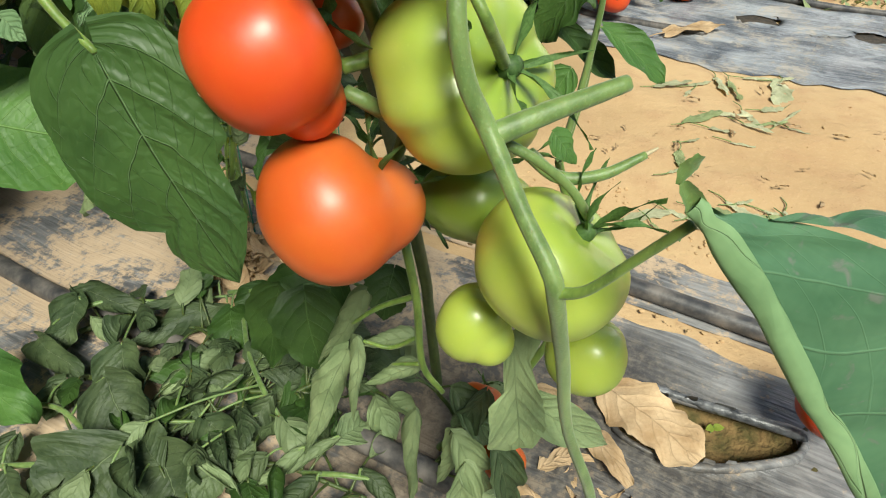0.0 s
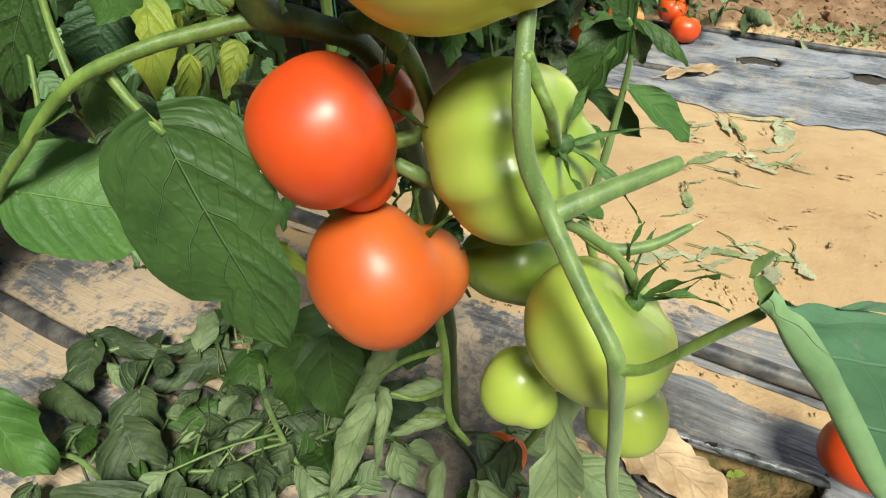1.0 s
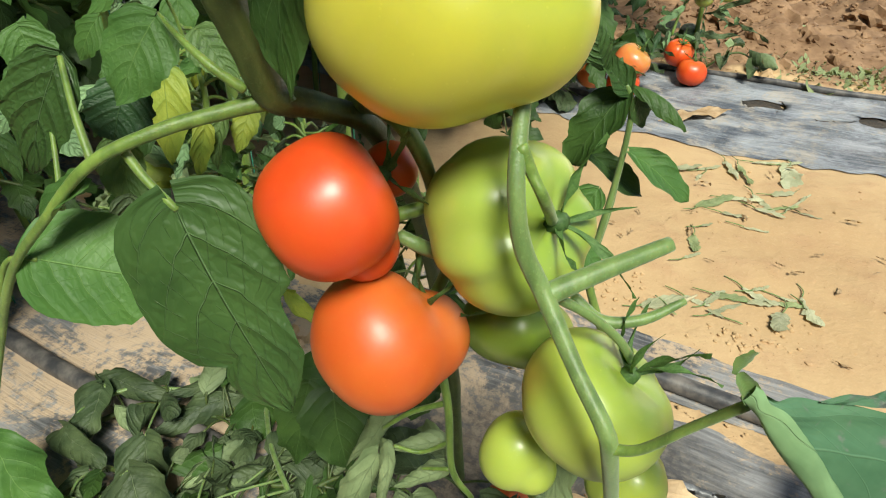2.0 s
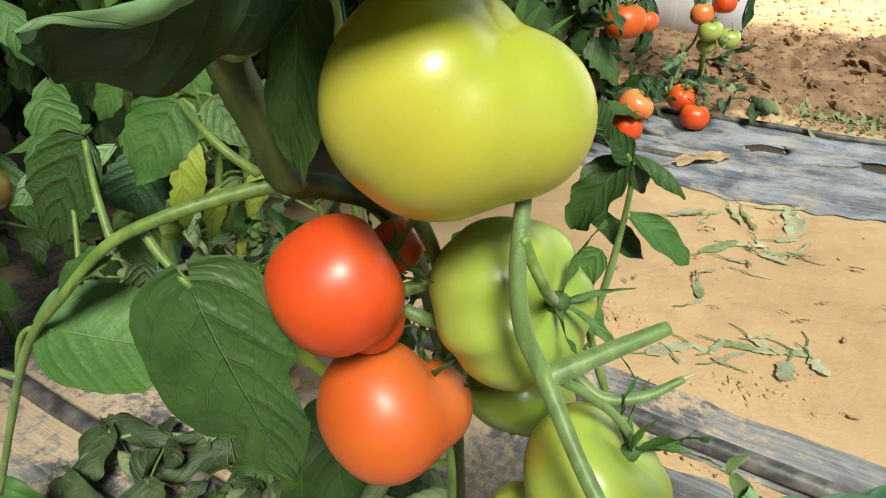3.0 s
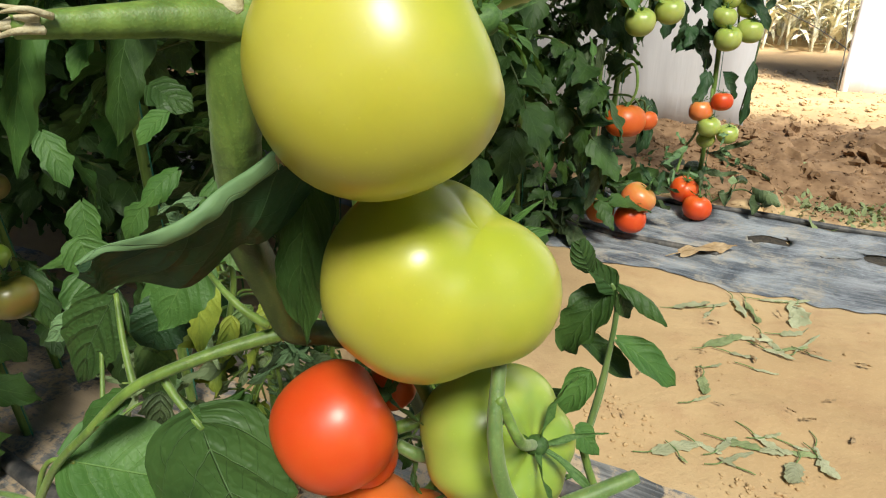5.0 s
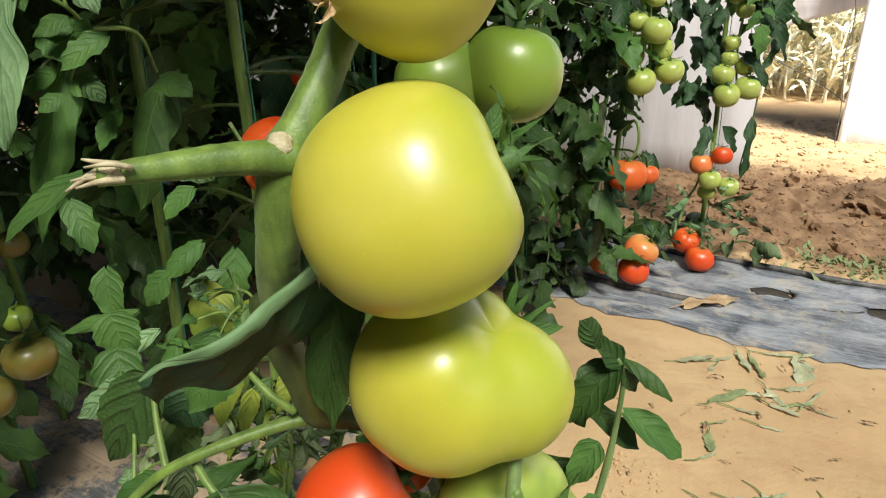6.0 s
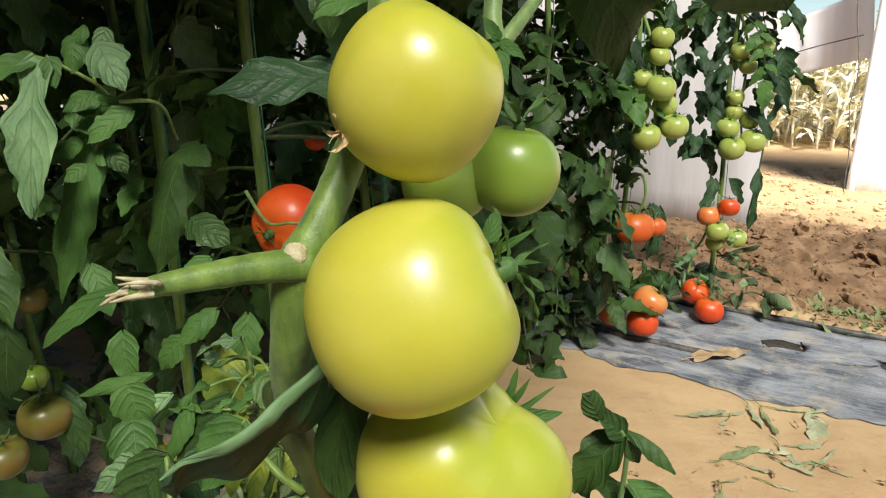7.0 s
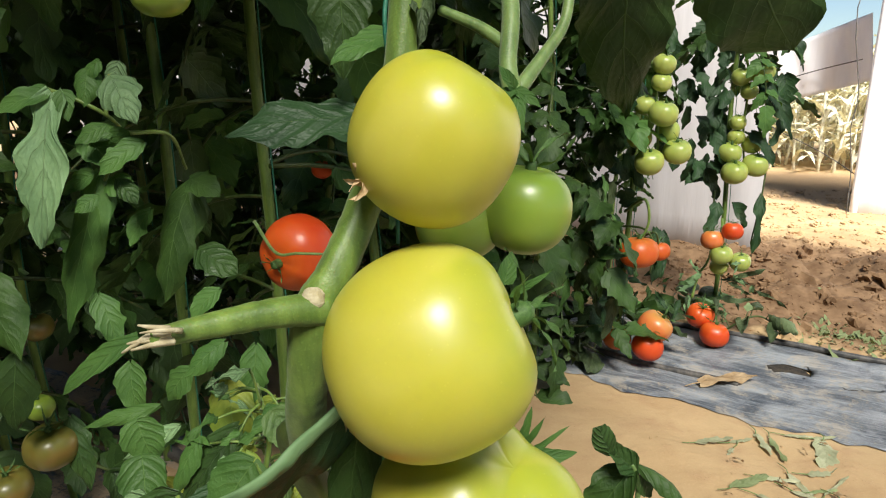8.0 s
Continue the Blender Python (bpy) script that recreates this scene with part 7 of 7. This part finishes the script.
for b0, t0, w, mt in (((0.04, 0.33, 0.185), (0.077, 0.32, 0.126), .030, LEAF_WILT), ((0.064, 0.32, 0.198), (0.04, 0.33, 0.134), .026, LEAF_WILT), ((0.04, 0.31, 0.156), (0.065, 0.31, 0.075), .03, LEAF_WILT_PALE), ((0.07, 0.305, 0.156), (0.088, 0.3, 0.065), .03, LEAF_WILT), ((0.093, 0.3, 0.224), (0.117, 0.3, 0.178), .024, LEAF_DRY), ((0.049, 0.3, 0.134), (0.041, 0.3, 0.056), .03, LEAF_WILT_PALE)):
    blade(b0, t0, w, (0.2, -0.6, 0.75), mt, "wilted leaf low under the fruit", lobes=1.6, cut=0.15, fold=0.2, bend=0.8, curl=0.9, ripple=0.05, seed=int(w * 999))
stem("low_shoot", [(0.008, 0.36, 0.302), (0.015, 0.345, 0.263), (0.018, 0.335, 0.209), (0.033, 0.33, 0.182)], [.0034, .003, .0026, .002], STEM, 20, 10, 70)
stem("low_shoot", [(0.015, 0.348, 0.266), (-0.012, 0.352, 0.251), (-0.033, 0.352, 0.234)], [.0024, .002, .0016], STEM, 12, 8, 71)
stem("low_shoot", [(0.017, 0.34, 0.234), (-0.005, 0.345, 0.216), (-0.025, 0.345, 0.223)], [.002, .0018, .0014], STEM, 12, 8, 72)
stem("low_shoot", [(0.016, 0.336, 0.208), (-0.005, 0.345, 0.197)], [.002, .0014], STEM, 8, 8, 73)

# litter of chopped leaves on the sand
def litter(name, cx, cy, sx, sy, n, mats, seed, label, l0=0.012, l1=0.06, narrow=0.22):
    r3 = np.random.default_rng(seed)
    pcs = []
    for k in range(n):
        x, y = cx + r3.normal(0, sx), cy + r3.normal(0, sy)
        a = r3.normal(-0.3, 0.8) + (math.pi if r3.random() < 0.5 else 0)
        l = r3.uniform(l0, l1)
        b0 = np.array([x, y, soil(x, y) + 0.005 + r3.uniform(0, 0.006)])
        pcs.append(leaf_between(b0, b0 + np.array([math.cos(a), math.sin(a), r3.uniform(-0.02, 0.12 + 0.9 * (narrow > 0.5))]) * l, l * r3.uniform(0.5, 1.5) * narrow, (r3.uniform(-0.5, 0.5), r3.uniform(-0.5, 0.5), 1), nu=8, nv=5, lobes=1, cut=0.2, fold=0.1, bend=r3.uniform(-1.0, 1.2), curl=r3.uniform(-1.2, 1.2), ripple=0.09, heart=0.2, seed=seed * 999 + k))
    v, f, u = joined(pcs)
    return tagged(part(name, mesh_of(name, v, f, mats, u)), label, "plant litter", kind="stuff")


litter("dry_litter", *(0.506, 1.018), 0.25, 0.12, 40, LEAF_DRY, 4, "dry brown scraps scattered on the sandy path", 0.006, 0.03)
litter("dry_leaves", *(-0.226, 0.68), 0.026, 0.032, 75, LEAF_DRY, 5, "heap of crisp dead brown leaves at the foot of a vine", 0.02, 0.045, 0.6)
litter("dry_litter", *(0.153, 0.363), 0.05, 0.03, 10, LEAF_DRY, 6, "dead brown leaf scraps beside the film hole", 0.03, 0.06, 0.5)
for b0, t0, w, lab in (((0.215, 0.461), (0.282, 0.37), .075, "large crisp dead brown leaf over the film hole"), ((0.17, 0.432), (0.21, 0.345), .03, "curled dead brown leaf beside the film hole"), ((0.568, 1.516), (0.725, 1.558), .04, "curled dead brown leaf on the far film")):
    g0 = soil(*b0) + 0.02
    e = thing("dry_leaf", (*b0, g0), lab, "dead leaf", "dead leaves")
    v, f, u = leaf_between((0, 0, 0.0), (t0[0] - b0[0], t0[1] - b0[1], 0.004), w, (0, -0.2, 1), nu=26, nv=15, outline=(0.4, 0.7, 0.95, 0.9, 1.0, 0.85, 0.9, 0.75, 0.8, 0.6, 0.3), lobes=3, cut=0.2, fold=-0.05, bend=0.2, curl=0.3, ripple=0.04, seed=int(w * 1000))
    part("blade", mesh_of("dry_leaf_blade", v, f, LEAF_DRY, u), e)
    dx, dy = t0[0] - b0[0], t0[1] - b0[1]
    sv, sf, su = tube([(0.01 * dx, 0.01 * dy, 0.002), (-0.12 * dx, -0.1 * dy, 0.0), (-0.25 * dx, -0.24 * dy, -0.004)], [.0016, .001], 8, 7, 0.1, 5)
    part("leaf_stalk", mesh_of("leaf_stalk", sv, sf, LEAF_DRY), e)
# foot of the far vines: hanging wilted leaves
cut_shoot((0.324, 1.867), -20, 0.2, 21, 14, [LEAF_WILT, LEAF], label="wilted leaves heaped at the foot of a far vine", size=0.11, lift=0.08)
cut_shoot((0.595, 1.983), -10, 0.16, 22, 12, [LEAF_WILT, LEAF_FRONT], label="wilted leaves heaped at the foot of a far vine", size=0.10, lift=0.06)
cut_shoot((0.761, 1.889), -20, 0.16, 23, 8, [LEAF_WILT, LEAF_WILT_PALE], label="wilted leaves heaped at the foot of a far vine", size=0.08, lift=0.05)
cut_shoot((0.219, 1.682), 0, 0.14, 24, 8, [LEAF_WILT], label="wilted leaves heaped at the foot of a far vine", size=0.08)


# dark leaves between the trusses of the far vines, shade put into their green
r7 = np.random.default_rng(78)
far_leaf = dict(nu=18, nv=9, outline=(0.2, 0.75, 1.0, 0.7, 0.95, 0.62, 0.7, 0.35, 0.0), lobes=3, cut=0.3, ripple=0.05)
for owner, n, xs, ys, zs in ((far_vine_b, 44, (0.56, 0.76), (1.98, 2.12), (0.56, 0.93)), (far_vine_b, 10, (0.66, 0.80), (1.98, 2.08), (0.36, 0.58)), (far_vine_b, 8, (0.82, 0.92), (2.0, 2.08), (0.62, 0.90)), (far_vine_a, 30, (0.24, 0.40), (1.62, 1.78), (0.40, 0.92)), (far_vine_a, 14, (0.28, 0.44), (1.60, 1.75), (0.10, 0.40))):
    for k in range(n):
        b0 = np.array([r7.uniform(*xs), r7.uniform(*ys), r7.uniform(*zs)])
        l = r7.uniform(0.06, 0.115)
        blade(b0, b0 + np.array([r7.normal(0, 0.4), r7.normal(-0.1, 0.3), -r7.uniform(0.5, 1.0)]) * l, l * r7.uniform(0.45, 0.7), (r7.uniform(-0.6, 0.6), -0.8, 0.4), LEAF_SHADED, owner=owner, fold=r7.uniform(0, 0.3), bend=r7.uniform(-0.2, 0.8), curl=r7.uniform(-0.8, 0.8), seed=7000 + k, **far_leaf)
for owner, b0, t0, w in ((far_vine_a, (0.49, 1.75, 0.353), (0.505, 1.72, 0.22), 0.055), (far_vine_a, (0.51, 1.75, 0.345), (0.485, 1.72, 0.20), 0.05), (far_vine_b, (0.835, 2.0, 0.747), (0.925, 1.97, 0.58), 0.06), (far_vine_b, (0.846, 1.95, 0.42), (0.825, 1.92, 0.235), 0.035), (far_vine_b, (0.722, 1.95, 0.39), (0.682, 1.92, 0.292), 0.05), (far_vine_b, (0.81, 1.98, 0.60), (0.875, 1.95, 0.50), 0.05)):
    blade(b0, t0, w, (0.1, -0.85, 0.3), LEAF_SHADED, owner=owner, fold=0.15, bend=0.5, curl=0.4, seed=int(w * 900), **far_leaf)
for owner, p in ((far_vine_a, ((0.36, 1.74, 0.36), (0.43, 1.64, 0.375), (0.455, 1.62, 0.33), (0.45, 1.62, 0.26))), (far_vine_a, ((0.40, 1.72, 0.30), (0.45, 1.62, 0.37), (0.47, 1.63, 0.33))), (far_vine_b, ((0.80, 2.0, 0.60), (0.855, 1.97, 0.55), (0.85, 1.95, 0.42), (0.825, 1.93, 0.27)))):
    v, f, u = tube(p, [.0032, .0022], None, 7, 0.05, 2)
    part("truss_stem", mesh_of("truss_stem", shift(v, owner), f, STEM_DARK), owner)

for k in range(64):
    owner = far_vine_a if k % 2 else far_vine_b
    b0 = np.array([r7.uniform(0.36, 0.56) if k % 2 else r7.uniform(0.60, 0.84), r7.uniform(1.66, 1.80) if k % 2 else r7.uniform(1.80, 1.95), r7.uniform(0.06, 0.24)])
    l = r7.uniform(0.04, 0.10)
    t0 = b0 + np.array([r7.normal(0, 0.6), r7.normal(-0.1, 0.4), -r7.uniform(0.1, 0.8)]) * l
    t0[2] = max(t0[2], 0.012)
    blade(b0, t0, l * r7.uniform(0.12, 0.26), (r7.uniform(-0.6, 0.6), -0.8, 0.4), (LEAF_WILT, LEAF_BROAD, LEAF_LIGHT, LEAF_SHADED)[k % 4], owner=owner, nu=10, nv=5, lobes=2, cut=0.3, fold=0.3, bend=r7.uniform(-0.8, 1.2), curl=r7.uniform(-1.2, 1.2), ripple=0.08, heart=0.1, seed=7400 + k)

# limp leaves that hang along the far vine
r5 = np.random.default_rng(77)
top = np.array((0.304, 1.56, 0.537))
for k in range(26):
    b0 = top + np.array([r5.normal(0, 0.028), r5.uniform(-0.05, 0.05), -r5.uniform(0.0, 0.36)])
    l = r5.uniform(0.06, 0.12)
    blade(b0, b0 + np.array([r5.normal(0, 0.02), r5.normal(0, 0.02), -l]), l * r5.uniform(0.22, 0.4), (r5.uniform(-0.6, 0.6), -0.9, 0.2), (LEAF, LEAF_WILT, LEAF_FRONT)[k % 3], owner=far_vine_a, nu=12, nv=7, lobes=2, cut=0.2, fold=0.3, bend=r5.uniform(-0.5, 0.7), curl=r5.uniform(-1.4, 1.4), ripple=0.06, seed=700 + k)


def limp_leaf(at, tip, width, seed):
    """One limp cut leaf or strip of leaf lying on the sand."""
    g = soil(*at) + 0.003
    e = thing("limp_leaf", (*at, g), "limp grey-green cut leaf lying on the sandy path", "cut leaf", "cut leaves")
    r3 = np.random.default_rng(seed)
    v, f, u = leaf_between((0, 0, 0), (*tip, 0.004), width, (r3.uniform(-0.5, 0.5), -0.4, 0.9), nu=18, nv=9, outline=((0.3, 0.8, 1.0, 0.8, 0.95, 0.7, 0.3), (0.2, 0.9, 0.7, 1.0, 0.6, 0.7, 0.1))[seed % 2], lobes=3, cut=0.45, fold=r3.uniform(-0.1, 0.2), bend=r3.uniform(-0.3, 0.4), curl=r3.uniform(-0.6, 0.6), ripple=0.05, heart=0.1, seed=seed)
    v[:, 2] = np.maximum(v[:, 2], 0.0) * 0.55 + 0.0015 * np.abs(np.sin(v[:, 0] * 130 + seed))
    part("blade", mesh_of("limp_blade", v, f, (LITTER, LITTER_FRESH)[seed % 5 == 0], u), e)
    t = np.array(tip) / (np.linalg.norm(tip) + 1e-9)
    sv, sf, su = tube([(0, 0, 0.002), (-0.015 * t[0] + 0.004, -0.015 * t[1], 0.003), (-0.03 * t[0], -0.03 * t[1] + 0.006, 0.002)], [.0012, .0008], 8, 6, 0.05, seed)
    part("leaf_stalk", mesh_of("leaf_stalk", sv, sf, STEM_PALE), e)


for k, (at, tip, w) in enumerate((
    ((0.471, 1.241), (0.085, 0.022), 0.0243),
    ((0.548, 1.256), (0.053, 0.016), 0.0143),
    ((0.547, 1.235), (-0.024, -0.033), 0.0141),
    ((0.616, 1.294), (-0.003, -0.085), 0.0259),
    ((0.640, 1.284), (-0.008, -0.098), 0.0185),
    ((0.678, 1.296), (0.057, -0.008), 0.0132),
    ((0.735, 1.287), (0.052, 0.008), 0.0152),
    ((0.750, 1.279), (-0.050, -0.126), 0.0571),
    ((0.655, 1.144), (0.044, 0.003), 0.0241),
    ((0.484, 1.080), (0.084, 0.041), 0.0316),
    ((0.555, 1.116), (0.066, -0.010), 0.0198),
    ((0.616, 1.143), (0.010, -0.076), 0.0204),
    ((0.523, 1.058), (0.043, -0.021), 0.0126),
    ((0.593, 1.076), (0.041, -0.037), 0.0163),
    ((0.627, 1.080), (0.056, 0.009), 0.0132),
    ((0.649, 1.071), (0.076, 0.061), 0.0099),
    ((0.473, 1.018), (0.023, 0.007), 0.0091),
    ((0.547, 1.011), (0.036, -0.019), 0.0093),
    ((0.671, 1.062), (0.028, -0.025), 0.0083),
    ((0.446, 0.982), (-0.013, -0.053), 0.0236),
    ((0.410, 0.915), (0.033, 0.014), 0.0112),
    ((0.310, 0.797), (0.074, 0.018), 0.0301),
    ((0.383, 0.821), (0.031, -0.027), 0.0182),
    ((0.409, 0.802), (0.039, 0.028), 0.0156),
    ((0.429, 0.822), (0.048, -0.018), 0.0264),
    ((0.408, 0.777), (0.054, 0.022), 0.0127),
    ((0.476, 0.833), (0.031, -0.045), 0.0189),
    ((0.470, 0.798), (0.048, -0.005), 0.0185),
    ((0.491, 0.828), (0.029, 0.008), 0.0108),
    ((0.517, 0.799), (0.036, -0.010), 0.0161),
    ((0.561, 0.813), (-0.009, -0.034), 0.0110),
    ((0.514, 0.774), (-0.026, -0.043), 0.0344),
    ((0.551, 0.784), (0.007, -0.042), 0.0297),
    ((0.425, 0.766), (-0.019, 0.019), 0.0089),
    ((0.349, 0.788), (0.007, -0.017), 0.0076),
    ((0.527, 0.812), (0.020, -0.011), 0.0082))):
    limp_leaf(at, tip, w * 0.95, k + 1)
